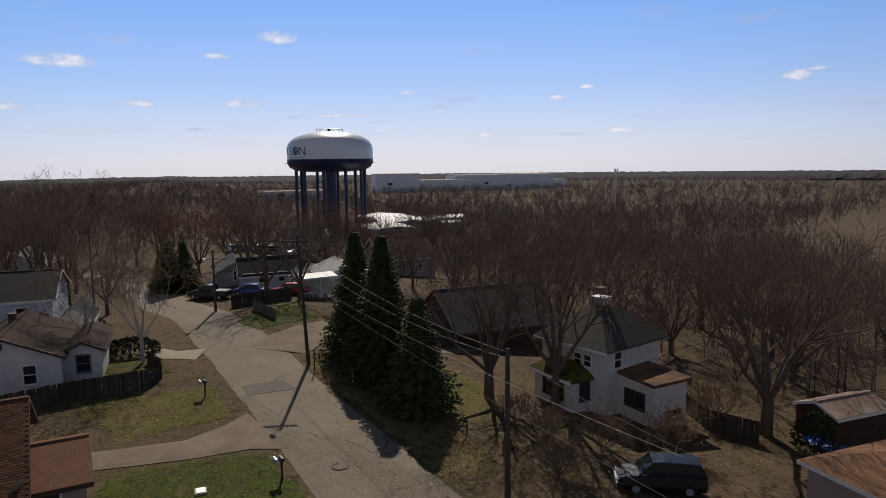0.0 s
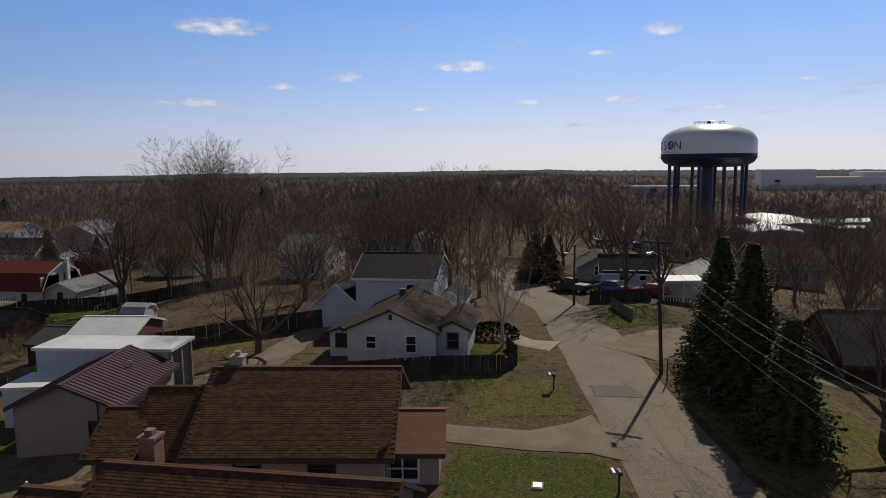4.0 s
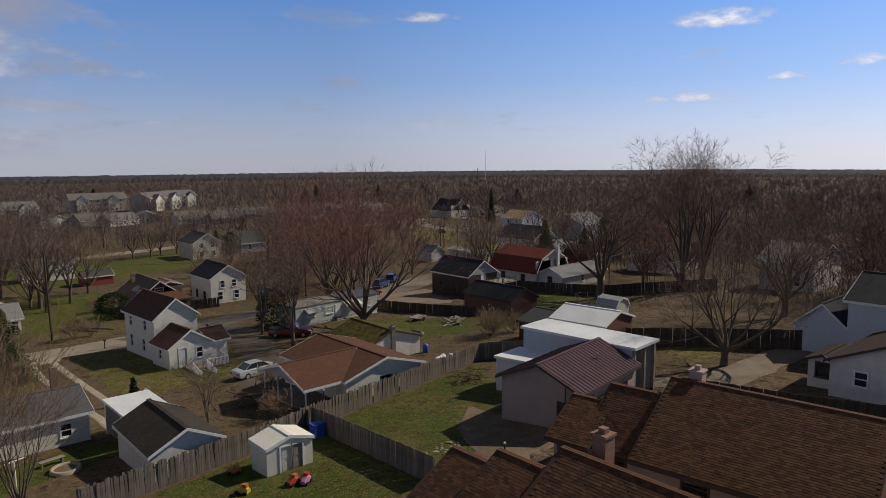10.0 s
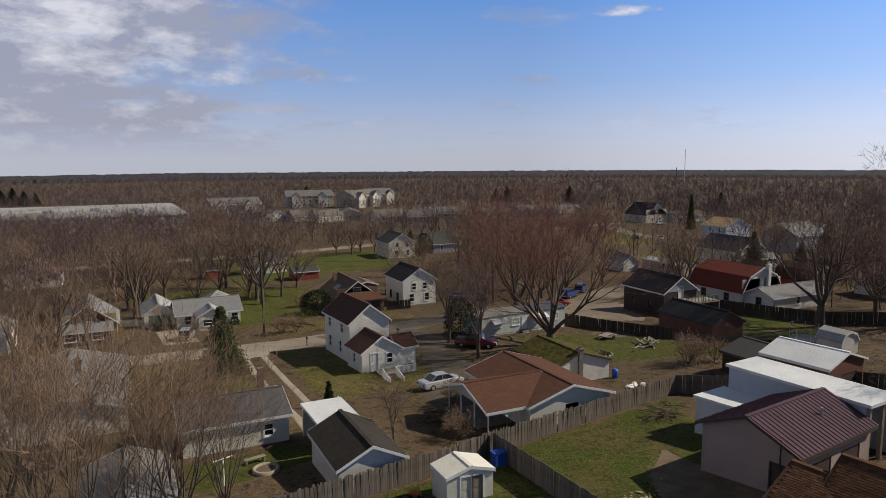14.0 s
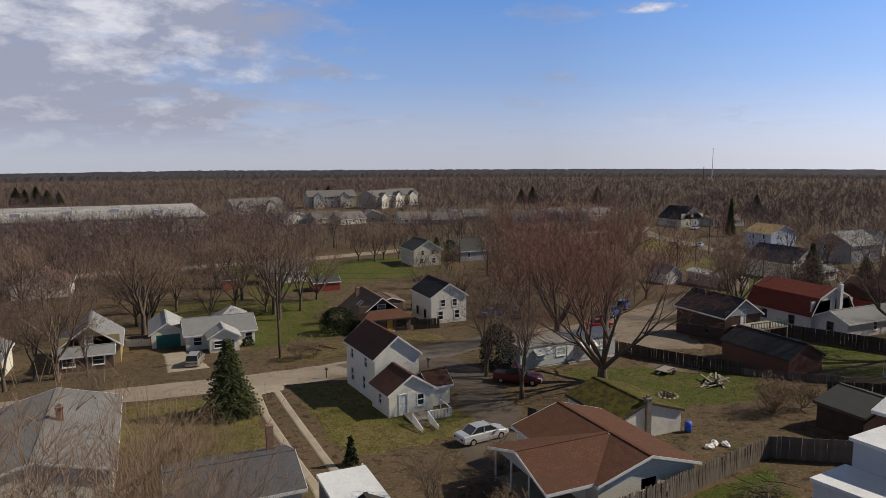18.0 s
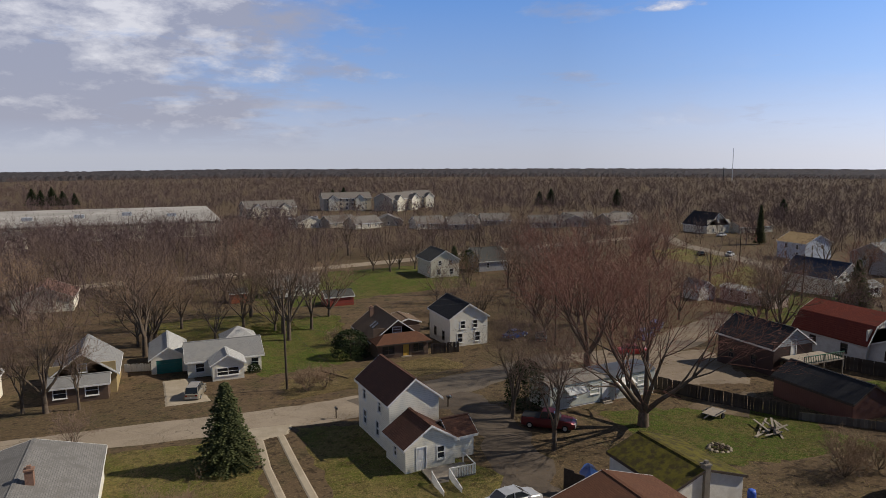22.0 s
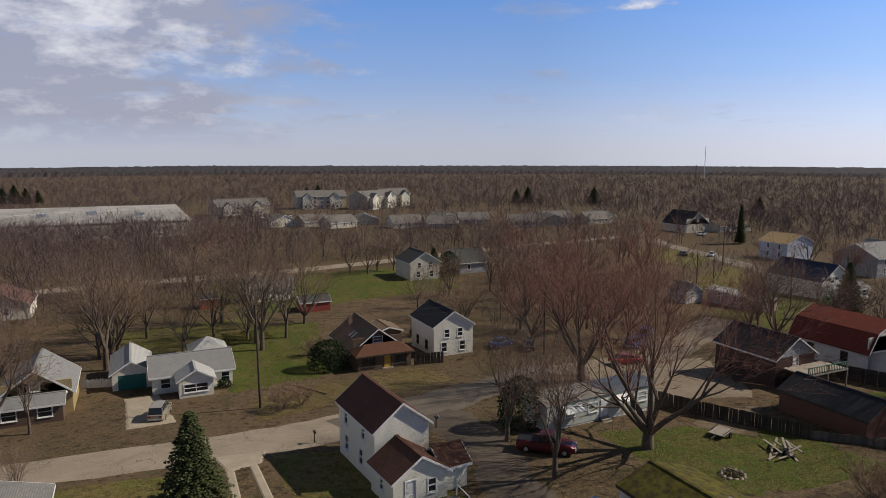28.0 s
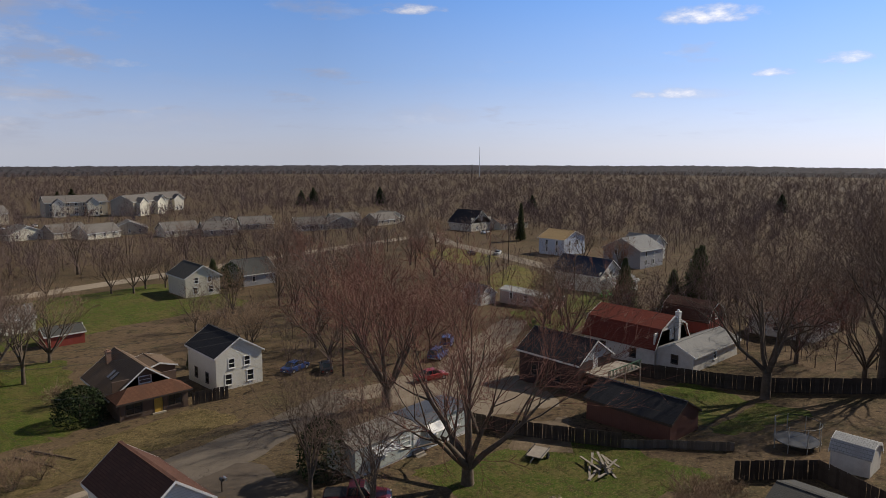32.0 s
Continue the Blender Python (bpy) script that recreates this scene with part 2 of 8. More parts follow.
def siding(name, c1, c2, step=0.2, upright=False, rough=0.6):
    """Painted boards: a saw-tooth relief every step metres, weather stains between."""
    m, nodes, links, p = shader(name, rough)
    vec = nodes.new("ShaderNodeTexCoord").outputs["Object"]
    s = nodes.new("ShaderNodeSeparateXYZ")
    links.new(vec, s.inputs[0])
    src = s.outputs[2]
    if upright:
        add = nodes.new("ShaderNodeMath")
        links.new(s.outputs[0], add.inputs[0])
        links.new(s.outputs[1], add.inputs[1])
        src = add.outputs[0]
    d = nodes.new("ShaderNodeMath")
    d.operation, d.inputs[1].default_value = "DIVIDE", step
    links.new(src, d.inputs[0])
    fr = nodes.new("ShaderNodeMath")
    fr.operation = "FRACT"
    links.new(d.outputs[0], fr.inputs[0])
    a = noise_out(nodes, links, vec, 0.9, 7.0, 0.7)
    f = noise_out(nodes, links, vec, 14.0)
    col = mix_rgb(nodes, links, ramp(nodes, links, a, 0.35, 0.75), c1, c2)
    col = mix_rgb(nodes, links, ramp(nodes, links, f, 0.55, 0.9), col, tuple(0.7 * v for v in c2))
    edge = nodes.new("ShaderNodeMath")
    edge.operation, edge.inputs[1].default_value = "GREATER_THAN", 0.9
    links.new(fr.outputs[0], edge.inputs[0])
    em = nodes.new("ShaderNodeMath")
    em.operation, em.inputs[1].default_value = "MULTIPLY", 0.45
    links.new(edge.outputs[0], em.inputs[0])
    col = mix_rgb(nodes, links, em.outputs[0], col, tuple(0.35 * v for v in c2))
    links.new(col, p.inputs["Base Color"])
    bump_in(nodes, links, p, fr.outputs[0], 0.5, 0.03)
    return m


def shingle(name, c1, c2, c3, along_y=True, course=0.16, tab=0.33, rough=0.9):
    """Asphalt shingles in courses: tabs of uneven tone, dark joints, streaks of wear. along_y: the ridge runs along y."""
    m, nodes, links, p = shader(name, rough)
    vec = nodes.new("ShaderNodeTexCoord").outputs["Object"]
    s = nodes.new("ShaderNodeSeparateXYZ")
    links.new(vec, s.inputs[0])
    c = nodes.new("ShaderNodeCombineXYZ")
    links.new(s.outputs[1 if along_y else 0], c.inputs[0])
    links.new(s.outputs[0 if along_y else 1], c.inputs[1])
    b = nodes.new("ShaderNodeTexBrick")
    b.inputs["Scale"].default_value = 1.0
    b.inputs["Brick Width"].default_value, b.inputs["Row Height"].default_value = tab, course
    b.inputs["Mortar Size"].default_value, b.inputs["Bias"].default_value = 0.012, 0.0
    b.inputs["Color1"].default_value, b.inputs["Color2"].default_value = (*c1, 1), (*c2, 1)
    b.inputs["Mortar"].default_value = (*[0.4 * v for v in c1], 1)
    links.new(c.outputs[0], b.inputs["Vector"])
    a = noise_out(nodes, links, vec, 0.6, 6.0, 0.7)
    f = noise_out(nodes, links, vec, 30.0, 2.0)
    col = mix_rgb(nodes, links, ramp(nodes, links, a, 0.47, 0.62), b.outputs["Color"], c3)
    col = mix_rgb(nodes, links, 0.3, col, mix_rgb(nodes, links, f, tuple(0.5 * v for v in c1), tuple(1.4 * v for v in c2)))
    links.new(col, p.inputs["Base Color"])
    bump_in(nodes, links, p, f, 0.4, 0.02)
    return m


def glass(name, tint=(0.02, 0.025, 0.03)):
    m, nodes, links, p = shader(name, 0.06)
    p.inputs["Base Color"].default_value = (*tint, 1)
    p.inputs["Specular IOR Level"].default_value = 0.6
    return m


def ground_material():
    """Early-spring ground: dead grass and leaf litter, bare soil, thin green coming through."""
    m, nodes, links, p = shader("leaf_litter_ground", 0.95)
    vec = nodes.new("ShaderNodeTexCoord").outputs["Object"]
    a = noise_out(nodes, links, vec, 0.035, 7.0, 0.65)
    b = noise_out(nodes, links, vec, 0.22, 6.0, 0.7)
    f = noise_out(nodes, links, vec, 3.5, 6.0, 0.75)
    col = mix_rgb(nodes, links, ramp(nodes, links, a, 0.44, 0.56), (0.108, 0.074, 0.046), (0.086, 0.062, 0.036))
    col = mix_rgb(nodes, links, ramp(nodes, links, b, 0.51, 0.60), col, (0.070, 0.057, 0.030))
    col = mix_rgb(nodes, links, ramp(nodes, links, f, 0.50, 0.64), col, (0.170, 0.120, 0.066))
    d = noise_out(nodes, links, vec, 1.1, 7.0, 0.75)
    col = mix_rgb(nodes, links, ramp(nodes, links, d, 0.52, 0.62), col, (0.040, 0.028, 0.017))
    links.new(col, p.inputs["Base Color"])
    bump_in(nodes, links, p, f, 0.6, 0.1)
    return m


def grass_material(name, green, straw, amount):
    m, nodes, links, p = shader(name, 0.95)
    vec = nodes.new("ShaderNodeTexCoord").outputs["Object"]
    a = noise_out(nodes, links, vec, 0.16, 7.0, 0.7)
    b = noise_out(nodes, links, vec, 0.9, 5.0, 0.7)
    f = noise_out(nodes, links, vec, 6.0, 4.0, 0.8)
    col = mix_rgb(nodes, links, ramp(nodes, links, a, amount - 0.06, amount + 0.08), green, straw)
    col = mix_rgb(nodes, links, ramp(nodes, links, b, 0.49, 0.60), col, tuple(0.50 * v for v in straw))
    h = noise_out(nodes, links, vec, 14.0, 3.0, 0.8)
    col = mix_rgb(nodes, links, ramp(nodes, links, f, 0.51, 0.62), col, tuple(1.5 * v for v in straw))
    col = mix_rgb(nodes, links, ramp(nodes, links, h, 0.52, 0.66), col, tuple(0.45 * v for v in green))
    d = noise_out(nodes, links, vec, 2.3, 6.0, 0.75)
    col = mix_rgb(nodes, links, ramp(nodes, links, d, 0.53, 0.63), col, tuple(0.55 * v for v in green))
    links.new(col, p.inputs["Base Color"])
    bump_in(nodes, links, p, h, 0.9, 0.1)
    return m


def road_material(name, c1, c2, cracks=True):
    m, nodes, links, p = shader(name, 0.9)
    vec = nodes.new("ShaderNodeTexCoord").outputs["Object"]
    a = noise_out(nodes, links, vec, 0.25, 8.0, 0.7)
    f = noise_out(nodes, links, vec, 9.0, 4.0, 0.8)
    col = mix_rgb(nodes, links, ramp(nodes, links, a, 0.42, 0.58), c1, c2)
    st = noise_out(nodes, links, vec, 0.09, 8.0, 0.7)
    col = mix_rgb(nodes, links, ramp(nodes, links, st, 0.52, 0.66), col, tuple(0.72 * v for v in c1))
    col = mix_rgb(nodes, links, ramp(nodes, links, f, 0.45, 0.66), col, tuple(1.25 * v for v in c2))
    if cracks:
        v = nodes.new("ShaderNodeTexVoronoi")
        v.feature = "DISTANCE_TO_EDGE"
        v.inputs["Scale"].default_value = 0.16
        warp = nodes.new("ShaderNodeVectorMath")
        warp.operation = "MULTIPLY_ADD"
        nz = nodes.new("ShaderNodeTexNoise")
        nz.inputs["Scale"].default_value = 0.6
        links.new(vec, nz.inputs["Vector"])
        links.new(nz.outputs["Color"], warp.inputs[0])
        warp.inputs[1].default_value = (2.2, 2.2, 0)
        links.new(vec, warp.inputs[2])
        links.new(warp.outputs[0], v.inputs["Vector"])
        lt = nodes.new("ShaderNodeMath")
        lt.operation, lt.inputs[1].default_value = "LESS_THAN", 0.0042
        links.new(v.outputs["Distance"], lt.inputs[0])
        lm = nodes.new("ShaderNodeMath")
        lm.operation, lm.inputs[1].default_value = "MULTIPLY", 0.55
        links.new(lt.outputs[0], lm.inputs[0])
        col = mix_rgb(nodes, links, lm.outputs[0], col, tuple(0.35 * v for v in c1))
    links.new(col, p.inputs["Base Color"])
    bump_in(nodes, links, p, f, 0.3, 0.02)
    return m


M_GROUND = ground_material()
M_LAWN = grass_material("green_lawn", (0.062, 0.094, 0.012), (0.124, 0.102, 0.036), 0.52)
M_DRYLAWN = grass_material("patchy_lawn", (0.104, 0.112, 0.021), (0.180, 0.138, 0.056), 0.49)
M_STRAW = grass_material("straw_verge", (0.086, 0.078, 0.020), (0.165, 0.122, 0.058), 0.36)
M_SOIL = surface("bare_soil", (0.105, 0.076, 0.050), (0.185, 0.142, 0.098), 0.7, 6, 0.95, stain=0.5)
M_ROAD = road_material("old_asphalt", (0.160, 0.132, 0.100), (0.205, 0.172, 0.135))
M_ROAD2 = road_material("sunlit_asphalt", (0.215, 0.175, 0.130), (0.265, 0.220, 0.168))
M_LANE = road_material("grey_brown_asphalt", (0.095, 0.078, 0.062), (0.130, 0.108, 0.086))
M_PATCH = road_material("asphalt_patch", (0.115, 0.105, 0.090), (0.140, 0.128, 0.112), False)
M_GRAVEL = surface("gravel_drive", (0.165, 0.130, 0.095), (0.225, 0.182, 0.138), 0.5, 12, 0.95, bump=0.5)
M_DARKDRIVE = surface("worn_dark_drive", (0.080, 0.064, 0.050), (0.118, 0.095, 0.074), 0.4, 10, 0.95, bump=0.4)
M_CONCRETE = surface("concrete", (0.290, 0.245, 0.180), (0.360, 0.310, 0.240), 0.7, 18, 0.9)
M_WHITE = siding("white_clapboard", (0.80, 0.77, 0.67), (0.68, 0.65, 0.55), 0.19)
M_CREAM = siding("cream_clapboard", (0.66, 0.62, 0.50), (0.58, 0.53, 0.42), 0.19)
M_BLUEW = siding("pale_blue_clapboard", (0.53, 0.58, 0.66), (0.48, 0.53, 0.60), 0.2)
M_WHITEP = surface("white_paint", (0.66, 0.64, 0.59), (0.56, 0.53, 0.48), 1.5, 20, 0.6, stain=0.3)
M_TRIM = surface("white_trim", (0.76, 0.76, 0.74), (0.68, 0.67, 0.64), 2.0, 30, 0.5, bump=0.05, stain=0.15)
M_DKTRIM = surface("dark_brown_trim", (0.040, 0.028, 0.022), (0.060, 0.042, 0.032), 2.0, 30, 0.6)
M_STUCCO = surface("beige_pink_stucco", (0.33, 0.26, 0.23), (0.38, 0.30, 0.265), 0.5, 22, 0.9, stain=0.35)
M_BRICKBR = surface("dark_brown_boards", (0.050, 0.034, 0.028), (0.070, 0.046, 0.036), 1.0, 20, 0.85)
M_BUNGALOW = siding("brown_bungalow_boards", (0.105, 0.066, 0.046), (0.130, 0.085, 0.060), 0.2)
M_REDBR = siding("red_brown_boards", (0.125, 0.050, 0.036), (0.160, 0.070, 0.050), 0.25, True)
M_DKRED = siding("dark_maroon_boards", (0.034, 0.016, 0.015), (0.048, 0.022, 0.020), 0.25)
M_BARN = siding("barn_red_boards", (0.26, 0.045, 0.030), (0.32, 0.065, 0.045), 0.3, True)
M_TAN = siding("tan_siding", (0.42, 0.37, 0.29), (0.36, 0.31, 0.24), 0.2)
M_GREYW = siding("grey_siding", (0.36, 0.36, 0.37), (0.30, 0.30, 0.31), 0.2)
M_YELLOW = siding("ochre_siding", (0.40, 0.31, 0.15), (0.32, 0.24, 0.12), 0.2)
M_GLASS = glass("window_glass")
M_GLASSB = glass("pale_window_glass", (0.12, 0.14, 0.16))
M_FENCE = surface("weathered_fence_wood", (0.120, 0.100, 0.082), (0.175, 0.150, 0.125), 1.3, 16, 0.9, vary=0.22)
M_DKFENCE = surface("dark_fence_wood", (0.052, 0.042, 0.034), (0.075, 0.060, 0.048), 1.3, 16, 0.9, vary=0.2)
M_WOOD = surface("grey_wood", (0.22, 0.19, 0.16), (0.30, 0.265, 0.22), 1.0, 18, 0.9, vary=0.15)
M_POLE = surface("creosoted_pole_wood", (0.060, 0.046, 0.036), (0.090, 0.070, 0.056), 1.0, 18, 0.9)
M_WIRE = surface("black_cable", (0.020, 0.020, 0.022), (0.028, 0.028, 0.030), 2, 10, 0.6, bump=0)
# cable greyed to carry the glint of the sun in its base colour
M_WIREL = surface("glint_grey_cable", (0.10, 0.10, 0.10), (0.12, 0.12, 0.12), 2, 10, 0.85, 0.0, bump=0)
M_METAL = surface("galvanised_metal", (0.42, 0.43, 0.44), (0.50, 0.51, 0.52), 1.0, 14, 0.45, 0.7, bump=0.1)
M_DKMETAL = surface("dark_metal", (0.035, 0.035, 0.037), (0.050, 0.050, 0.052), 1.5, 14, 0.5, 0.4, bump=0.1)
M_CHIM = surface("chimney_brick", (0.20, 0.115, 0.085), (0.27, 0.170, 0.125), 3, 14, 0.9, bump=0.4)
M_BARK = surface("grey_brown_bark", (0.092, 0.070, 0.052), (0.140, 0.110, 0.084), 2.5, 12, 0.95, bump=0.8)
M_TWIG = surface("grey_brown_twigs", (0.140, 0.096, 0.074), (0.190, 0.135, 0.106), 0.6, 5, 0.95, bump=0, vary=0.18)
M_TWIGRED = surface("red_budding_twigs", (0.150, 0.074, 0.058), (0.205, 0.104, 0.082), 0.5, 4, 0.95, bump=0, vary=0.12)
M_TWIGTAN = surface("tan_twigs", (0.190, 0.130, 0.088), (0.255, 0.178, 0.122), 0.6, 5, 0.95, bump=0, vary=0.15)
M_BIRCH = surface("pale_birch_bark", (0.36, 0.33, 0.29), (0.46, 0.43, 0.39), 2.5, 10, 0.9)
M_NEEDLE = surface("spruce_needles", (0.046, 0.056, 0.022), (0.085, 0.094, 0.040), 1.2, 9, 0.9, bump=0, vary=0.1)
M_EVERG = surface("evergreen_leaves", (0.018, 0.028, 0.012), (0.034, 0.046, 0.018), 1.2, 9, 0.9, bump=0)
M_RUBBER = surface("tyre_rubber", (0.018, 0.018, 0.018), (0.026, 0.026, 0.026), 3, 20, 0.85)
M_BLUETARP = surface("blue_tarp", (0.020, 0.075, 0.42), (0.035, 0.110, 0.52), 1.5, 8, 0.5)
M_WHITEROOF = surface("white_membrane_roof", (0.70, 0.71, 0.70), (0.60, 0.61, 0.60), 0.35, 6, 0.6, stain=0.55)
M_STOREROOF = surface("old_store_membrane", (0.42, 0.40, 0.37), (0.27, 0.255, 0.235), 0.06, 2, 0.85, stain=0.6)
M_MOSS = surface("mossy_roof", (0.120, 0.108, 0.016), (0.040, 0.032, 0.018), 1.6, 8, 0.95, bump=0.7, stain=0.5)


def roofs(name, c1, c2, c3):
    return {True: shingle(name + "_y", c1, c2, c3, True), False: shingle(name + "_x", c1, c2, c3, False)}


R_BROWN = roofs("brown_shingles", (0.095, 0.044, 0.028), (0.130, 0.064, 0.040), (0.080, 0.042, 0.029))
R_DKBROWN = roofs("dark_brown_shingles", (0.084, 0.042, 0.031), (0.118, 0.060, 0.044), (0.072, 0.040, 0.030))
R_TANB = roofs("tan_brown_shingles", (0.150, 0.104, 0.072), (0.190, 0.135, 0.096), (0.125, 0.090, 0.064))
R_WEATHERED = roofs("weathered_grey_shingles", (0.165, 0.160, 0.155), (0.225, 0.218, 0.208), (0.125, 0.120, 0.114))
R_WORN = roofs("worn_black_shingles", (0.040, 0.034, 0.030), (0.062, 0.052, 0.042), (0.028, 0.026, 0.024))
R_BLACK = roofs("black_shingles", (0.024, 0.025, 0.029), (0.036, 0.037, 0.042), (0.030, 0.030, 0.034))
R_GREY = roofs("grey_shingles", (0.185, 0.185, 0.185), (0.235, 0.235, 0.232), (0.210, 0.205, 0.196))
R_LGREY = roofs("pale_grey_shingles", (0.34, 0.34, 0.33), (0.41, 0.41, 0.40), (0.30, 0.29, 0.28))
R_DKGREY = roofs("dark_grey_shingles", (0.060, 0.060, 0.058), (0.082, 0.082, 0.078), (0.070, 0.066, 0.060))
R_TAUPE = roofs("taupe_shingles", (0.150, 0.136, 0.122), (0.190, 0.172, 0.156), (0.135, 0.124, 0.114))
R_RED = roofs("red_shingles", (0.150, 0.036, 0.024), (0.190, 0.050, 0.034), (0.120, 0.034, 0.026))
R_ORANGE = roofs("tan_shingles", (0.36, 0.25, 0.13), (0.42, 0.30, 0.16), (0.30, 0.21, 0.11))
R_WHITE = {True: M_WHITEROOF, False: M_WHITEROOF}
R_MOSS = {True: M_MOSS, False: M_MOSS}

# ---- helpers for things and parts ----
def mesh_of(name, bm, material):
    me = bpy.data.meshes.new(name)
    bm.to_mesh(me)
    bm.free()
    me.materials.append(material)
    return me


def thing(name, x, y, z, label, category, group="", rz=0.0, kind=""):
    ob = new(name)
    ob.matrix_basis = pose(x, y, z, 0, 0, rz)
    ob.empty_display_size = 0.2
    return tagged(ob, label, category, group, kind)


def part(name, bm, material, parent, label=""):
    ob = new(name, mesh_of(name, bm, material))
    ob.parent = parent
    return tagged(ob, label)


def shared(name, me, parent, m):
    ob = new(name, me)
    ob.parent = parent
    ob.matrix_basis = m
    return ob


def box(bm, x0, x1, y0, y1, z0, z1):
    vs = [bm.verts.new((x, y, z)) for z in (z0, z1) for y in (y0, y1) for x in (x0, x1)]
    for f in ((0, 2, 3, 1), (4, 5, 7, 6), (0, 1, 5, 4), (2, 6, 7, 3), (0, 4, 6, 2), (1, 3, 7, 5)):
        bm.faces.new([vs[i] for i in f])
    return vs


def boxes(*dims):
    bm = bmesh.new()
    for d in dims:
        box(bm, *d)
    return bm


def prism(bm, poly, offset):
    """A flat polygon (list of points) pushed along offset into a slab."""
    a = [bm.verts.new(p) for p in poly]
    b = [bm.verts.new(Vector(p) + Vector(offset)) for p in poly]
    bm.faces.new(a)
    bm.faces.new(b[::-1])
    n = len(a)
    for i in range(n):
        bm.faces.new((a[i], b[i], b[(i + 1) % n], a[(i + 1) % n]))
    bmesh.ops.recalc_face_normals(bm, faces=bm.faces)


def tube(bm, pts, radii, sides=8, cap=True):
    rings = []
    for i, p in enumerate(pts):
        p = Vector(p)
        d = Vector(pts[min(i + 1, len(pts) - 1)]) - Vector(pts[max(i - 1, 0)])
        q = d.normalized().to_track_quat("Z", "Y")
        r = radii[i] if isinstance(radii, (list, tuple)) else radii
        rings.append([bm.verts.new(p + q @ Vector((r * math.cos(2 * math.pi * k / sides), r * math.sin(2 * math.pi * k / sides), 0))) for k in range(sides)])
    for a, b in zip(rings, rings[1:]):
        for k in range(sides):
            bm.faces.new((a[k], a[(k + 1) % sides], b[(k + 1) % sides], b[k]))
    if cap:
        bm.faces.new(rings[0][::-1])
        bm.faces.new(rings[-1])


def tubed(pts, radii, sides=8):
    bm = bmesh.new()
    tube(bm, pts, radii, sides)
    return bm


# ---- the ground ----
GY = (-400, -150, -40, -22, -10, 10, 25, 37, 43, 55, 65, 72, 85, 95, 104, 116, 130, 200, 400, 5000)
GZ = (-4, -2.5, 1.6, 3.4, 4.7, 4.5, 3.7, 2.65, 2.1, 1.2, 0.3, 0.0, -0.3, -1.3, -2.3, -3.3, -4.0, -4.5, -6.0, -6.0)


def ground_z(x, y):
    """Height of the ground: a slope that falls to the north, and very slowly away to the horizon."""
    z = np.interp(y, GY, GZ)
    side = np.clip((np.asarray(x, float) - 50) * 0.03, 0, 1.0) * np.clip((np.asarray(y, float) - 50) / 15, 0, 1) * np.clip((120 - np.asarray(y, float)) / 30, 0, 1)
    east = np.clip((np.asarray(x, float) - 75) * 0.03, 0, 6.5) * np.clip((60 - np.asarray(y, float)) / 40, 0, 1)
    r = np.hypot(np.asarray(x, float) - 30, np.asarray(y, float) - 50)
    return z - side - east - np.clip(r - 250, 0, None) * 0.0125


def gz(x, y):
    return float(ground_z(x, y))


def sheet(name, xs, ys, lift, material, label, category, inside=None):
    """A sheet that follows the ground on the grid xs by ys."""
    X, Y = np.meshgrid(xs, ys)
    Zz = ground_z(X, Y) + lift
    nx, ny = len(xs), len(ys)
    verts = np.stack([X, Y, Zz], -1).reshape(-1, 3).tolist()
    faces = [(j * nx + i, j * nx + i + 1, (j + 1) * nx + i + 1, (j + 1) * nx + i) for j in range(ny - 1) for i in range(nx - 1)
             if inside is None or inside(0.5 * (xs[i] + xs[i + 1]), 0.5 * (ys[j] + ys[j + 1]))]
    me = bpy.data.meshes.new(name)
    me.from_pydata(verts, [], faces)
    me.materials.append(material)
    for p in me.polygons:
        p.use_smooth = True
    return tagged(new(name, me), label, category, kind="structure")


fine_x = list(np.arange(-60, 200, 4.0))
far = [v for v in (230, 270, 330, 410, 520, 680, 900, 1200, 1600, 2200, 3000, 4000, 4900)]
sheet("ground", [-v for v in far[::-1]] + [-200, -150, -100] + fine_x + [200] + far, [-v for v in far[::-1]] + [-190, -150, -110] + list(np.arange(-80, 200, 3.0)) + [200] + far, 0.0,
      M_GROUND, "brown leaf litter and dead grass of early spring", "ground")


def ribbon(name, line, width, lift, material, label, category="road", step=2.0, wobble=0.0):
    """A road or path along a line of plan points; width is one number or one for each point."""
    ws = width if isinstance(width, (list, tuple)) else [width] * len(line)
    pts = []
    for (a, wa), (b, wb) in zip(zip(line, ws), zip(line[1:], ws[1:])):
        n = max(1, int(math.dist(a, b) / step))
        pts += [(a[0] + (b[0] - a[0]) * k / n, a[1] + (b[1] - a[1]) * k / n, wa + (wb - wa) * k / n) for k in range(n)]
    pts.append((*line[-1], ws[-1]))
    verts, faces, cross = [], [], 6
    rng = random.Random(len(pts))
    for i, (x, y, w) in enumerate(pts):
        a, b = pts[max(i - 1, 0)], pts[min(i + 1, len(pts) - 1)]
        d = Vector((b[0] - a[0], b[1] - a[1])).normalized()
        l, r = rng.uniform(-wobble, wobble), rng.uniform(-wobble, wobble)
        for k in range(cross + 1):
            f = -w / 2 + l + (w - l + r) * k / cross
            px, py = x + d.y * f, y - d.x * f
            verts.append((px, py, gz(px, py) + lift - (0.05 if k in (0, cross) else 0)))
    for i in range(len(pts) - 1):
        for k in range(cross):
            q = i * (cross + 1) + k
            faces.append((q, q + cross + 1, q + cross + 2, q + 1))
    me = bpy.data.meshes.new(name)
    me.from_pydata(verts, [], faces)
    me.materials.append(material)
    return tagged(new(name, me), label, category, kind="structure")


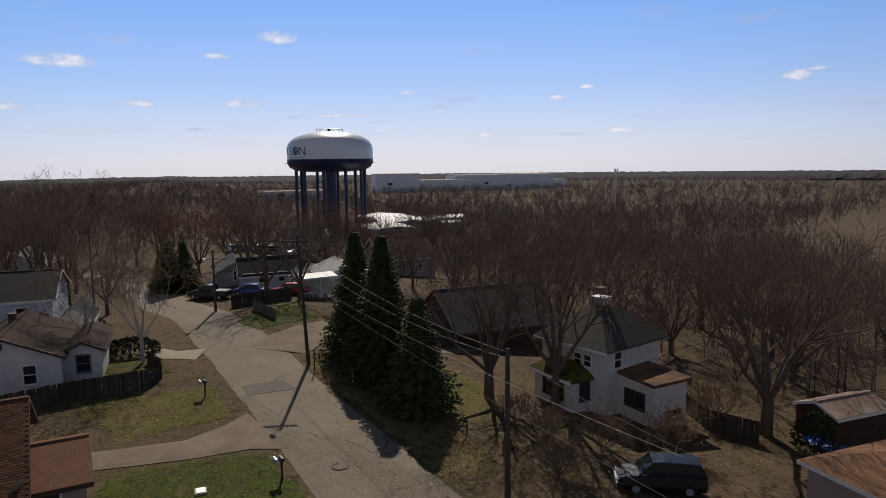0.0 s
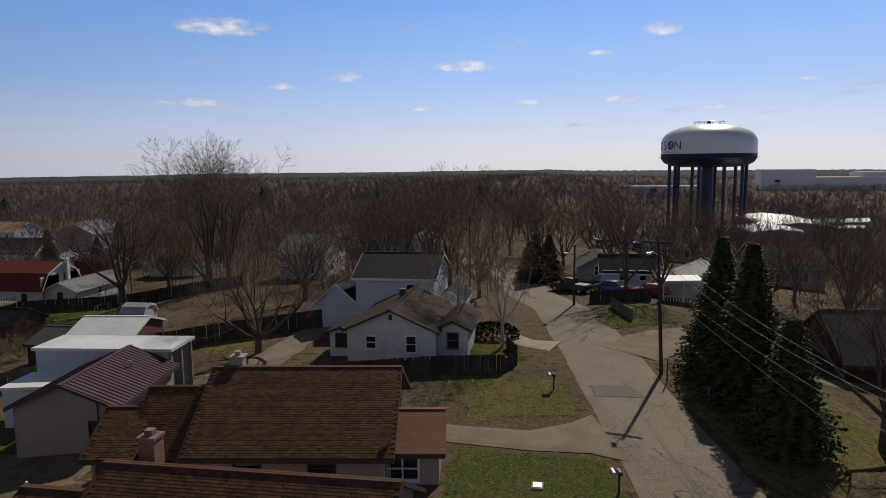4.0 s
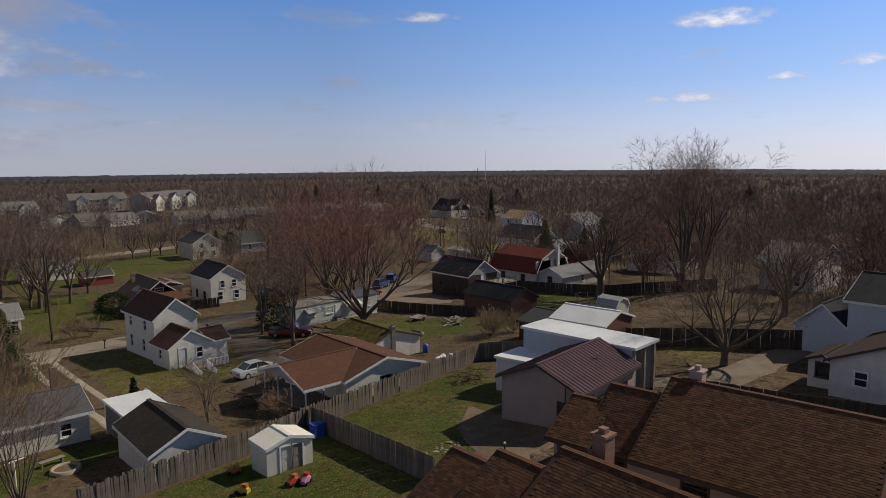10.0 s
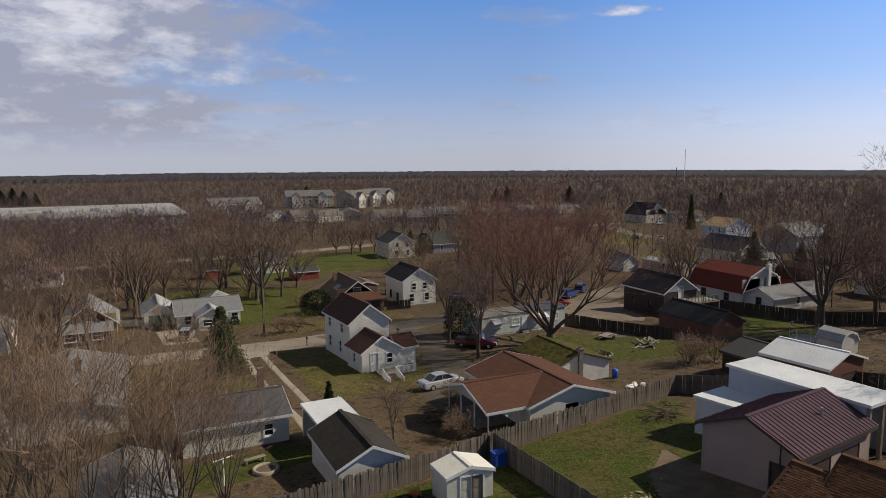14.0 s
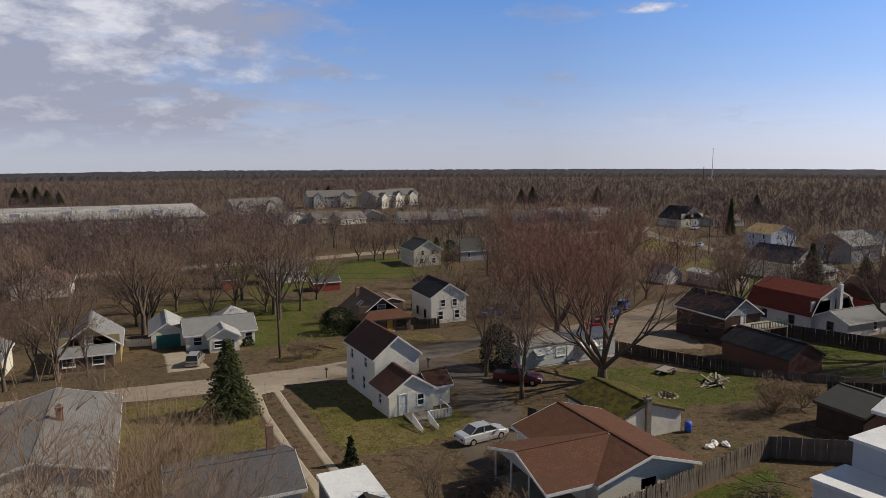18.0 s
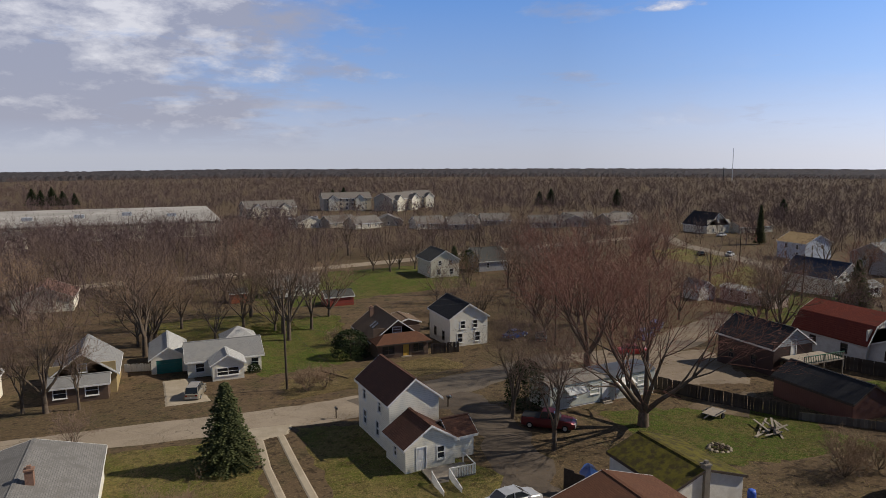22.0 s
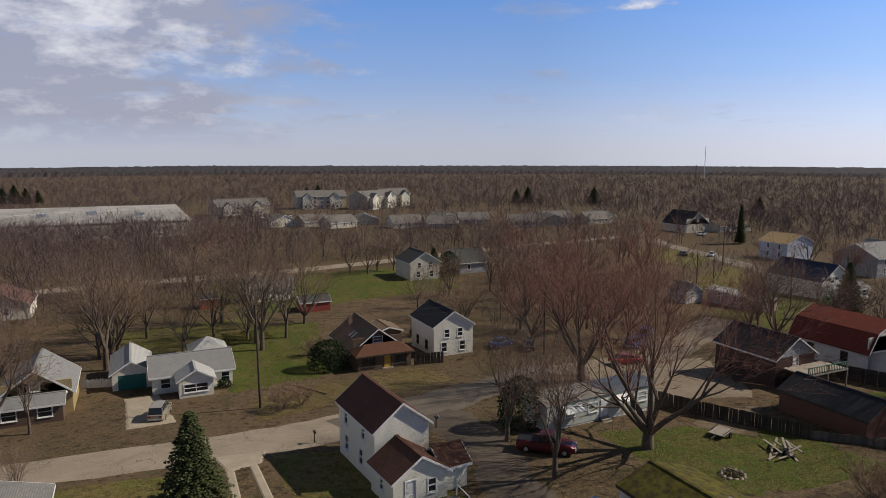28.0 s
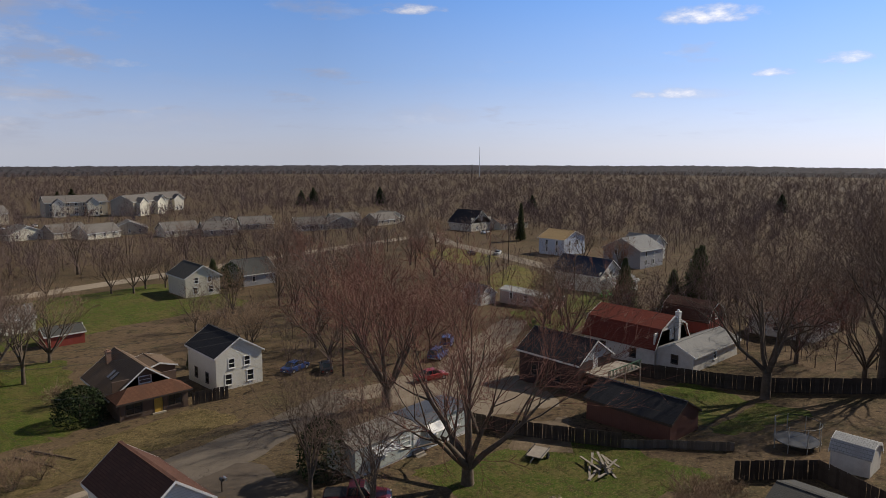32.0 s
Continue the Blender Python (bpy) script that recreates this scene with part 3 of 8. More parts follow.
def patch(name, corners, lift, material, label, category="lawn", uneven=0.5, seed=1):
    """A patch of lawn or paving in a four-cornered stretch with an uneven rim."""
    rng = random.Random(seed)
    n = 18
    (ax, ay), (bx, by), (cx, cy), (dx, dy) = corners
    verts, faces = [], []
    for j in range(n + 1):
        v = j / n
        for i in range(n + 1):
            u = i / n
            x = (ax * (1 - u) + bx * u) * (1 - v) + (dx * (1 - u) + cx * u) * v
            y = (ay * (1 - u) + by * u) * (1 - v) + (dy * (1 - u) + cy * u) * v
            rim = i in (0, n) or j in (0, n)
            if rim:
                x, y = x + rng.uniform(-uneven, uneven), y + rng.uniform(-uneven, uneven)
            verts.append((x, y, gz(x, y) + (lift if not rim else lift - 0.06)))
    for j in range(n):
        for i in range(n):
            q = j * (n + 1) + i
            faces.append((q, q + 1, q + n + 2, q + n + 1))
    me = bpy.data.meshes.new(name)
    me.from_pydata(verts, [], faces)
    me.materials.append(material)
    if name.startswith(("lawn", "verge", "leaf")):
        LAWNS.append((corners, material))
    return tagged(new(name, me), label, category, kind="structure")


LAWNS = []
# streets
ribbon("road_1", [(11, -10.6), (28, -7.6), (35, -6.5), (44.5, -5.2), (52, -4.3), (63.7, -2.6), (75.2, -0.4), (84, 3.0), (106, 7.9), (123, 12.6), (128, 23), (126, 47)], [6.1, 6.1, 6.0, 6.1, 6.2, 6.6, 6.0, 6.0, 5.6, 5, 4.5, 4.5], 0.06, M_ROAD,
       "worn cracked asphalt street without kerbs", wobble=0.12)
ribbon("road_2", [(-60, 96), (-20, 94.5), (0, 93.4), (14, 91.6), (22, 91.3), (29, 92.4)], [7.5, 7.5, 7.2, 8, 8.5, 8], 0.06, M_ROAD2, "pale worn asphalt street along the yards", wobble=0.25)
ribbon("road_5", [(26, 91.7), (36, 94), (50, 99), (60, 104)], [7.5, 9, 6, 5], 0.07, M_LANE, "dark worn asphalt end of the street", wobble=0.3)
ribbon("road_3", [(-60, 200), (0, 207.5), (46, 210), (72, 215), (120, 226), (200, 240)], 6.5, 0.08, M_ROAD2, "pale asphalt road beyond the lawns")
ribbon("lane_1", [(58, 101), (77, 101.5), (93, 110), (107, 117)], [5, 7, 8, 5], 0.075, M_GRAVEL, "sandy gravel lane between the yards", wobble=0.4)
patch("lawn_19", [(100, 106), (126, 100), (138, 118), (112, 124)], 0.05, M_LAWN, "green yard beside the back road", uneven=1.0, seed=31)
patch("lawn_20", [(122, 126), (150, 140), (160, 165), (130, 150)], 0.05, M_DRYLAWN, "patchy yard along the back road", uneven=1.0, seed=32)
ribbon("road_4", [(139, 116), (150, 134), (162, 152), (172, 183), (179, 212), (205, 260)], [4, 5, 6, 6, 6, 6], 0.08, M_ROAD, "pale asphalt back road past the houses")
ribbon("side_street", [(58, -5.4), (63.5, -10.4), (68, -15.8), (79, -24)], [7, 5.8, 5, 5], 0.075, M_GRAVEL, "gravelly side street running off the road", wobble=0.2)
patch("asphalt_patch", [(46.4, -2.4), (48.9, -2.2), (49.2, -5.2), (46.3, -6.2)], 0.085, M_PATCH, "dark asphalt repair patch in the street", "road patch", 0.1, 3)
ribbon("driveway_1", [(39.6, 10), (38.9, 6.2), (38.45, 1.7), (39.2, -1.2), (39.6, -2.9)], [2.6, 2.6, 2.9, 4.5, 7], 0.085, M_GRAVEL, "pale gravelly driveway joining the street", "driveway")
ribbon("driveway_9", [(63.5, 5.4), (60.3, 2.9), (59.4, 0.2)], [2.2, 2.4, 3.4], 0.08, M_CONCRETE, "short pale concrete drive beside the birch", "driveway")
ribbon("driveway_10", [(57.5, -15), (55.2, -21.3), (57, -27), (60.5, -34)], [2.4, 2.2, 2.2, 2.2], 0.075, M_GRAVEL, "gravel drive before the dark house", "driveway", wobble=0.2)
ribbon("driveway_2", [(14.3, 85.8), (14.0, 78), (14.3, 70), (14.6, 60), (14.4, 55)], 0.75, 0.07, M_CONCRETE, "concrete wheel strip of a driveway", "driveway")
ribbon("driveway_3", [(16.3, 86.6), (16.4, 78), (16.6, 70), (16.7, 60), (16.6, 55)], 0.75, 0.07, M_CONCRETE, "concrete wheel strip of a driveway", "driveway")
patch("driveway_4", [(5.9, 103.5), (10.9, 103.5), (9.6, 117), (5.6, 117)], 0.08, M_CONCRETE, "concrete driveway with a parked car", "driveway", 0.1)
patch("driveway_5", [(14.0, 84.5), (17.0, 85.2), (18.2, 88.4), (13.2, 89)], 0.07, M_CONCRETE, "concrete driveway apron", "driveway", 0.15)
ribbon("driveway_6", [(36, 92), (37, 84), (36.4, 76), (34, 68), (30, 60), (28, 52)], [7, 6, 5, 5.5, 6, 5.5], 0.055, M_DARKDRIVE, "worn dirt and asphalt drive between the yards", "driveway", wobble=0.5)
ribbon("driveway_7", [(47.5, 34.5), (52, 25.5), (60, 25.5), (70, 24.5)], [2, 4, 4, 3.5], 0.075, M_GRAVEL, "pale gravel drive behind the fence", "driveway", wobble=0.3)
patch("driveway_8", [(58, 84), (73, 80), (83, 98), (60, 100)], 0.05, M_GRAVEL, "sandy gravel yard beside the dark house", "yard", 0.8)
patch("garden_patch", [(62, 70), (70, 77), (64, 79), (58, 75)], 0.055, M_SOIL, "trampled soil by the fence", "soil", 0.6)
# lawns
patch("lawn_1", [(41.3, 5.6), (42.4, -1.2), (49.6, -0.4), (50.6, 9.6)], 0.05, M_DRYLAWN, "patchy green front lawn", uneven=0.3, seed=4)
patch("lawn_2", [(28, 6), (29.8, -4.0), (36.4, -2.6), (37.3, 6)], 0.05, M_LAWN, "green front lawn beside the brown roofs", uneven=0.3, seed=5)
patch("lawn_3", [(24.5, 28), (36, 28), (46, 47), (26, 43.5)], 0.05, M_LAWN, "green back yard inside the board fence", uneven=0.4, seed=6)
patch("lawn_4", [(17, 30), (24, 27.5), (25, 42.5), (12, 40.2)], 0.05, M_LAWN, "mown back lawn around a small shed", uneven=0.3, seed=7)
patch("soil_yard", [(26.5, 26), (35.8, 26.6), (35.8, 38), (31.5, 34.5)], 0.07, M_SOIL, "trodden soil beside the metal-roofed building", "soil", 0.9, 8)
patch("lawn_5", [(18, 64), (35, 64), (24, 85), (18, 87)], 0.05, M_DRYLAWN, "lawn beside the white house", uneven=0.5, seed=9)
patch("lawn_6", [(48, 62), (66, 58), (69, 73), (48, 78)], 0.05, M_LAWN, "green fenced back yard", uneven=0.7, seed=10)
patch("lawn_7", [(0, 74), (13.4, 64), (13.4, 86), (0, 88)], 0.05, M_DRYLAWN, "straw-coloured front lawn", uneven=0.5, seed=11)
patch("lawn_8", [(18, 112), (34, 116), (38, 150), (20, 150)], 0.05, M_LAWN, "green side yard beyond the street", uneven=1.0, seed=12)
patch("lawn_9", [(25, 160), (80, 168), (82, 205), (25, 202)], 0.05, M_LAWN, "wide green field before the far road", uneven=2.0, seed=13)
patch("lawn_10", [(10, 134), (30, 140), (30, 160), (0, 156)], 0.05, M_DRYLAWN, "rough lawn behind the houses", uneven=1.5, seed=14)
patch("lawn_11", [(70, -2.8), (65.8, -5.2), (70.6, -13.4), (80, -9.5)], 0.05, M_LAWN, "green corner lawn", uneven=0.5, seed=15)
patch("lawn_12", [(77, 62), (88, 58), (92, 74), (79, 78)], 0.05, M_LAWN, "green yard behind the brown shed", uneven=0.8, seed=16)
patch("lawn_13", [(58, 30), (68, 28), (72, 33), (60, 36)], 0.05, M_DRYLAWN, "lawn along the gravel drive", uneven=0.6, seed=17)
patch("lawn_14", [(54.6, 2.5), (60, 3.5), (61, 8), (55, 8)], 0.05, M_LAWN, "small lawn beside the hedge", uneven=0.3, seed=18)
patch("lawn_15", [(35.6, -11.4), (44, -10.1), (52.2, -19.2), (39.6, -21)], 0.04, M_DRYLAWN, "rough lawn under the bare tree", uneven=0.8, seed=19)
patch("verge", [(28.5, -11.0), (56.5, -7.1), (54.4, -10.5), (29.4, -15.0)], 0.045, M_STRAW, "straw-coloured verge of the street", uneven=0.4, seed=20)
patch("lawn_16", [(120, 118), (140, 112), (148, 130), (128, 136)], 0.05, M_LAWN, "lawn beside the blue-roofed house", uneven=1, seed=21)
patch("lawn_17", [(150, 168), (168, 176), (172, 205), (150, 200)], 0.05, M_DRYLAWN, "lawn along the back road", uneven=1.5, seed=22)
patch("lawn_18", [(5, 47), (14, 49.5), (13.6, 53), (4, 53)], 0.05, M_LAWN, "little back lawn inside the fence", uneven=0.3, seed=23)
patch("leaf_bank", [(18, 97.5), (46, 104), (44, 113), (20, 109)], 0.05, M_STRAW, "bank covered with tan dead leaves", uneven=0.8, seed=24)

# ---- houses ----
def wall_mesh(length, height, holes, thick=0.2, gable=0.0, skip=0.0):
    """An upright wall along +x from 0, thick into +y, with rectangular holes (x, z, w, h) and a gable of that rise."""
    bm = bmesh.new()
    xs = sorted({0.0, length, *[v for x, z, w, h in holes for v in (x, x + w)]})
    zs = sorted({-1.2, height, *[v for x, z, w, h in holes for v in (z, z + h)]})
    for x0, x1 in zip(xs, xs[1:]):
        for z0, z1 in zip(zs, zs[1:]):
            cx, cz = 0.5 * (x0 + x1), 0.5 * (z0 + z1)
            if not any(x < cx < x + w and z < cz < z + h for x, z, w, h in holes):
                box(bm, x0, x1, 0, thick, z0, z1)
    if gable:
        prism(bm, [(0, 0, height), (length, 0, height), (length / 2, 0, height + gable)], (0, thick, 0))
    bmesh.ops.remove_doubles(bm, verts=bm.verts, dist=0.0005)
    return bm


def lattice(xs, zs, holes, y0, y1):
    """A flat framework: the cells between xs and zs that no hole (x0, x1, z0, z1) takes out, joined into one piece."""
    bm = bmesh.new()
    for x0, x1 in zip(xs, xs[1:]):
        for z0, z1 in zip(zs, zs[1:]):
            cx, cz = 0.5 * (x0 + x1), 0.5 * (z0 + z1)
            if not any(a < cx < b and c < cz < d for a, b, c, d in holes):
                box(bm, x0, x1, y0, y1, z0, z1)
    bmesh.ops.remove_doubles(bm, verts=bm.verts, dist=0.0005)
    return bm


def window(parent, m, w, h, frame_mat, kind="window", glass_mat=None, bars=1):
    """A window in a wall's hole: a frame proud of the wall with its sash bars, a sill, and panes set back. m: its lower left corner, facing -y."""
    f, i = 0.09, 0.025
    zs = [-f, i, h / 2 - 0.03, h / 2 + 0.03, h - i, h + f]
    wide = bars > 1 or w > 1.4
    xs = [-f, i, w / 2 - 0.04, w / 2 + 0.04, w - i, w + f] if wide else [-f, i, w - i, w + f]
    xr = [(i, w / 2 - 0.04), (w / 2 + 0.04, w - i)] if wide else [(i, w - i)]
    holes = [(a, b, c, d) for a, b in xr for c, d in ((i, h / 2 - 0.03), (h / 2 + 0.03, h - i))]
    fr = part(kind, lattice(xs, zs, holes, -0.045, 0.05), frame_mat, parent)
    fr.matrix_basis = m
    for a, b, c, d in holes:
        part("pane", boxes((a - 0.01, b + 0.01, 0.055, 0.07, c - 0.01, d + 0.01)), glass_mat or M_GLASS, fr)
    part("sill", boxes((-f - 0.04, w + f + 0.04, -0.11, -0.05, -f - 0.03, -f + 0.03)), frame_mat, fr)
    return fr


def door(parent, m, w, h, frame_mat, leaf_mat):
    fr = part("door", boxes((-0.09, 0, -0.05, 0.06, 0, h), (w, w + 0.09, -0.05, 0.06, 0, h), (-0.09, w + 0.09, -0.05, 0.06, h, h + 0.1)), frame_mat, parent)
    fr.matrix_basis = m
    part("door_leaf", boxes((0, w, 0.04, 0.09, 0, h), (0.12, w - 0.12, 0.025, 0.045, 0.15, h * 0.42), (0.12, w - 0.12, 0.025, 0.045, h * 0.52, h - 0.15)), leaf_mat, fr)
    return fr


def slab(bm, a, b, c, d, t=0.13):
    prism(bm, [a, b, c, d], (0, 0, t))


def house(name, label, rect, eave, ridge, axis, wall_mat, roof_mat, openings=(), over=0.35, style="gable", trim=None, rz=0.0, base=None,
          chimney=None, category="house", group="", wall_label="", skip=(), ridge_shift=0.0, vents=()):
    """A house on the plan rectangle (x0, x1, y0, y1). openings: (side, along, sill, width, height, kind) with sides s, n, w, e.
    Heights are above the ground at the middle of the house."""
    x0, x1, y0, y1 = rect
    cx, cy, lx, ly = 0.5 * (x0 + x1), 0.5 * (y0 + y1), x1 - x0, y1 - y0
    zg = gz(cx, cy) if base is None else base
    trim = trim or M_TRIM
    ob = thing(name, cx, cy, zg, label, category, group, rz)
    hx, hy, rise = lx / 2, ly / 2, ridge - eave
    sides = {"s": (pose(-hx, -hy, 0), lx), "n": (pose(hx, hy, 0, 0, 0, 180), lx), "w": (pose(-hx, hy - 0.2, 0, 0, 0, -90), ly - 0.4), "e": (pose(hx, -hy + 0.2, 0, 0, 0, 90), ly - 0.4)}
    gabled = {"gable": "sn" if axis == "y" else "we", "gambrel": "sn" if axis == "y" else "we"}.get(style, "")
    for side, (m, length) in sides.items():
        if side in skip:
            continue
        mine = [o for o in openings if o[0] == side]
        holes = [(o[1] - o[3] / 2, o[2], o[3], o[4]) for o in mine]
        top = eave
        bm = wall_mesh(length, top, holes, 0.2, 0.0)
        if side in gabled:
            full, off = (length, 0.0) if side in "sn" else (length + 0.4, -0.2)
            if style == "gable":
                k = full / 2 + (ridge_shift if side in "se" else -ridge_shift)
                prism(bm, [(off, 0, top), (off + full, 0, top), (off + k, 0, top + rise - 0.02)], (0, 0.2, 0))
            else:
                prism(bm, [(off, 0, top), (off + full, 0, top), (off + full * 0.86, 0, top + rise * 0.62), (off + full / 2, 0, top + rise - 0.02), (off + full * 0.14, 0, top + rise * 0.62)], (0, 0.2, 0))
        w = part("wall", bm, wall_mat, ob, wall_label)
        w.matrix_basis = m
        for o, (hxx, hz, hw, hh) in zip(mine, holes):
            kind = o[5] if len(o) > 5 else "window"
            mm = m @ pose(hxx, 0, hz)
            if kind == "door":
                door(ob, mm, hw, hh, trim, o[6] if len(o) > 6 else M_TRIM)
            elif kind == "big_door":
                g = part("garage_door", boxes(*[(0, hw, 0.05, 0.1, hh * k / 4 + 0.01, hh * (k + 1) / 4 - 0.01) for k in range(4)]), o[6] if len(o) > 6 else M_TRIM, ob)
                g.matrix_basis = mm
            elif kind == "hole":
                pass
            else:
                window(ob, mm, hw, hh, o[6] if len(o) > 6 else trim)
    part("floor", boxes((-hx + 0.2, hx - 0.2, -hy + 0.2, hy - 0.2, -0.2, 0.05)), M_WOOD, ob)
    bm = bmesh.new()
    rm = roof_mat[axis == "y"]
    if style == "gable":
        k = rise / (hx if axis == "y" else hy)
        if axis == "y":
            a, s, z0 = hy + over, ridge_shift, eave
            kl, kr = rise / (hx + s), rise / (hx - s)
            slab(bm, (-hx - over, -a, z0 - over * kl), (s, -a, ridge), (s, a, ridge), (-hx - over, a, z0 - over * kl))
            slab(bm, (s, -a, ridge), (hx + over, -a, z0 - over * kr), (hx + over, a, z0 - over * kr), (s, a, ridge))
            fas = [((-hx - over - 0.02, -hx - over + 0.03), (-a, a), (z0 - over * kl - 0.12, z0 - over * kl + 0.11)), ((hx + over - 0.03, hx + over + 0.02), (-a, a), (z0 - over * kr - 0.12, z0 - over * kr + 0.11))]
            cap = [(s - 0.14, s + 0.14, -a, a, ridge + 0.08, ridge + 0.155)]
            rakes = [[(-hx - over, y, z0 - over * kl - 0.06), (s, y, ridge - 0.06), (hx + over, y, z0 - over * kr - 0.06), (hx + over, y, z0 - over * kr + 0.14), (s, y, ridge + 0.14), (-hx - over, y, z0 - over * kl + 0.14)] for y in (-a - 0.035, a + 0.005)]
            ext = (0, 0.03, 0)
        else:
            a, s, z0 = hx + over, ridge_shift, eave
            kl, kr = rise / (hy + s), rise / (hy - s)
            slab(bm, (-a, -hy - over, z0 - over * kl), (a, -hy - over, z0 - over * kl), (a, s, ridge), (-a, s, ridge))
            slab(bm, (-a, s, ridge), (a, s, ridge), (a, hy + over, z0 - over * kr), (-a, hy + over, z0 - over * kr))
            fas = [((-a, a), (-hy - over - 0.02, -hy - over + 0.03), (z0 - over * kl - 0.12, z0 - over * kl + 0.11)), ((-a, a), (hy + over - 0.03, hy + over + 0.02), (z0 - over * kr - 0.12, z0 - over * kr + 0.11))]
            cap = [(-a, a, s - 0.14, s + 0.14, ridge + 0.08, ridge + 0.155)]
            rakes = [[(x, -hy - over, z0 - over * kl - 0.06), (x, s, ridge - 0.06), (x, hy + over, z0 - over * kr - 0.06), (x, hy + over, z0 - over * kr + 0.14), (x, s, ridge + 0.14), (x, -hy - over, z0 - over * kl + 0.14)] for x in (-a - 0.035, a + 0.005)]
            ext = (0.03, 0, 0)
        part("roof", bm, rm, ob)
        part("ridge_cap", boxes(*cap), rm, ob)
        for (fx, fy, fz) in fas:
            part("fascia", boxes((*fx, *fy, *fz)), trim, ob)
        for poly in rakes:
            b2 = bmesh.new()
            n = len(poly) // 2
            for i in range(n - 1):
                prism(b2, [poly[i], poly[i + 1], poly[-2 - i], poly[-1 - i]], ext)
            part("bargeboard", b2, trim, ob)
    elif style == "hip":
        inset = min(hx, hy)
        r0, r1 = ((-hx + inset, 0, ridge), (hx - inset, 0, ridge)) if hx >= hy else ((0, -hy + inset, ridge), (0, hy - inset, ridge))
        k = rise / inset
        e = [(-hx - over, -hy - over, eave - over * k), (hx + over, -hy - over, eave - over * k), (hx + over, hy + over, eave - over * k), (-hx - over, hy + over, eave - over * k)]
        ends = [(r0, r0), (r0, r1), (r1, r1), (r1, r0)] if hx < hy else [(r0, r1), (r1, r1), (r1, r0), (r0, r0)]
        for i in range(4):
            p, q = e[i], e[(i + 1) % 4]
            u, v = ends[i]
            poly = [p, q, v] if u == v else [p, q, v, u]
            prism(bm, poly, (0, 0, 0.12))
        part("roof", bm, rm, ob)
        for sy in (-hy - over, hy + over):
            part("fascia", boxes((-hx - over, hx + over, sy - 0.02, sy + 0.02, eave - over * k - 0.1, eave - over * k + 0.1)), trim, ob)
    elif style == "gambrel":
        a = hy + over if axis == "y" else hx + over
        half = hx if axis == "y" else hy
        prof = [(-half - over, eave - 0.25), (-half * 0.72, eave + rise * 0.62), (0, ridge), (half * 0.72, eave + rise * 0.62), (half + over, eave - 0.25)]
        for (u0, w0), (u1, w1) in zip(prof, prof[1:]):
            if axis == "y":
                slab(bm, (u0, -a, w0), (u1, -a, w1), (u1, a, w1), (u0, a, w0))
            else:
                slab(bm, (-a, u0, w0), (a, u0, w0), (a, u1, w1), (-a, u1, w1))
        part("roof", bm, rm, ob)
        for s in (-a - 0.03, a):
            b2 = bmesh.new()
            for (u0, w0), (u1, w1) in zip(prof, prof[1:]):
                pl = [(u0, w0 - 0.12), (u1, w1 - 0.12), (u1, w1 + 0.15), (u0, w0 + 0.15)]
                prism(b2, [(u, s, w) if axis == "y" else (s, u, w) for u, w in pl], (0, 0.03, 0) if axis == "y" else (0.03, 0, 0))
            part("bargeboard", b2, trim, ob)
    else:                                                          # flat, with a low fall along the given axis
        d = ridge - eave
        if axis == "y":
            slab(bm, (-hx - over, -hy - over, ridge), (hx + over, -hy - over, ridge), (hx + over, hy + over, ridge - d), (-hx - over, hy + over, ridge - d), 0.22)
        else:
            slab(bm, (-hx - over, -hy - over, ridge - d), (hx + over, -hy - over, ridge), (hx + over, hy + over, ridge), (-hx - over, hy + over, ridge - d), 0.22)
        part("roof", bm, rm, ob)
    if chimney:
        px, py, w, z0, z1, cm = chimney
        part("chimney", boxes((px - w / 2, px + w / 2, py - w / 2, py + w / 2, z0, z1), (px - w / 2 - 0.06, px + w / 2 + 0.06, py - w / 2 - 0.06, py + w / 2 + 0.06, z1, z1 + 0.12), (px - w / 4, px + w / 4, py - w / 4, py + w / 4, z1 + 0.12, z1 + 0.35)), cm, ob)
    for vx, vy, vz in vents:
        part("roof_vent", tubed([(vx, vy, vz - 0.3), (vx, vy, vz + 0.35)], [0.07, 0.07]), M_METAL, ob)
    return ob


W = lambda side, u, sill=1.0, w=0.8, h=1.3, m=None: (side, u, sill, w, h, "window") + ((m,) if m else ())  # noqa: E731


def steps(parent, x, y, z, n, width, rz=0.0, mat=None):
    st = part("stairs", boxes(*[(-width / 2, width / 2, -0.28 * (k + 1), -0.28 * k, -0.4, z - 0.18 * (k + 1)) for k in range(n)]), mat or M_WOOD, parent)
    st.matrix_basis = pose(x, y, 0, 0, 0, rz)
    return st


def post_row(parent, name, pts, z0, z1, w, mat):
    for x, y in pts:
        part(name, boxes((x - w / 2, x + w / 2, y - w / 2, y + w / 2, z0, z1)), mat, parent)

# ---- the houses, from the hovering place outwards ----
# brown-roofed house, the nearer of two
near = house("brown_house", "beige stucco house with a weathered brown shingle roof", (18.6, 26.4, 6.2, 17.3), 2.8, 5.0, "y", M_STUCCO, R_BROWN, [W("e", 3, 1.0), W("e", 7, 1.0)], 0.45, trim=M_DKTRIM,
             chimney=(1.6, 5.0, 0.7, 3.6, 5.5, M_CHIM))
house("house_wing", "lower wing of the brown-roofed house", (18.2, 25.0, 17.3, 20.4), 2.6, 4.5, "y", M_STUCCO, R_BROWN, (), 0.3, trim=M_DKTRIM, base=gz(22, 19) + 0.1)
house("house_wing", "lowest wing of the brown-roofed house beside the yard", (18.8, 24.0, 20.4, 23.2), 2.5, 3.9, "y", M_STUCCO, R_BROWN, (), 0.35, trim=M_DKTRIM, base=gz(22, 21.5) + 0.1)
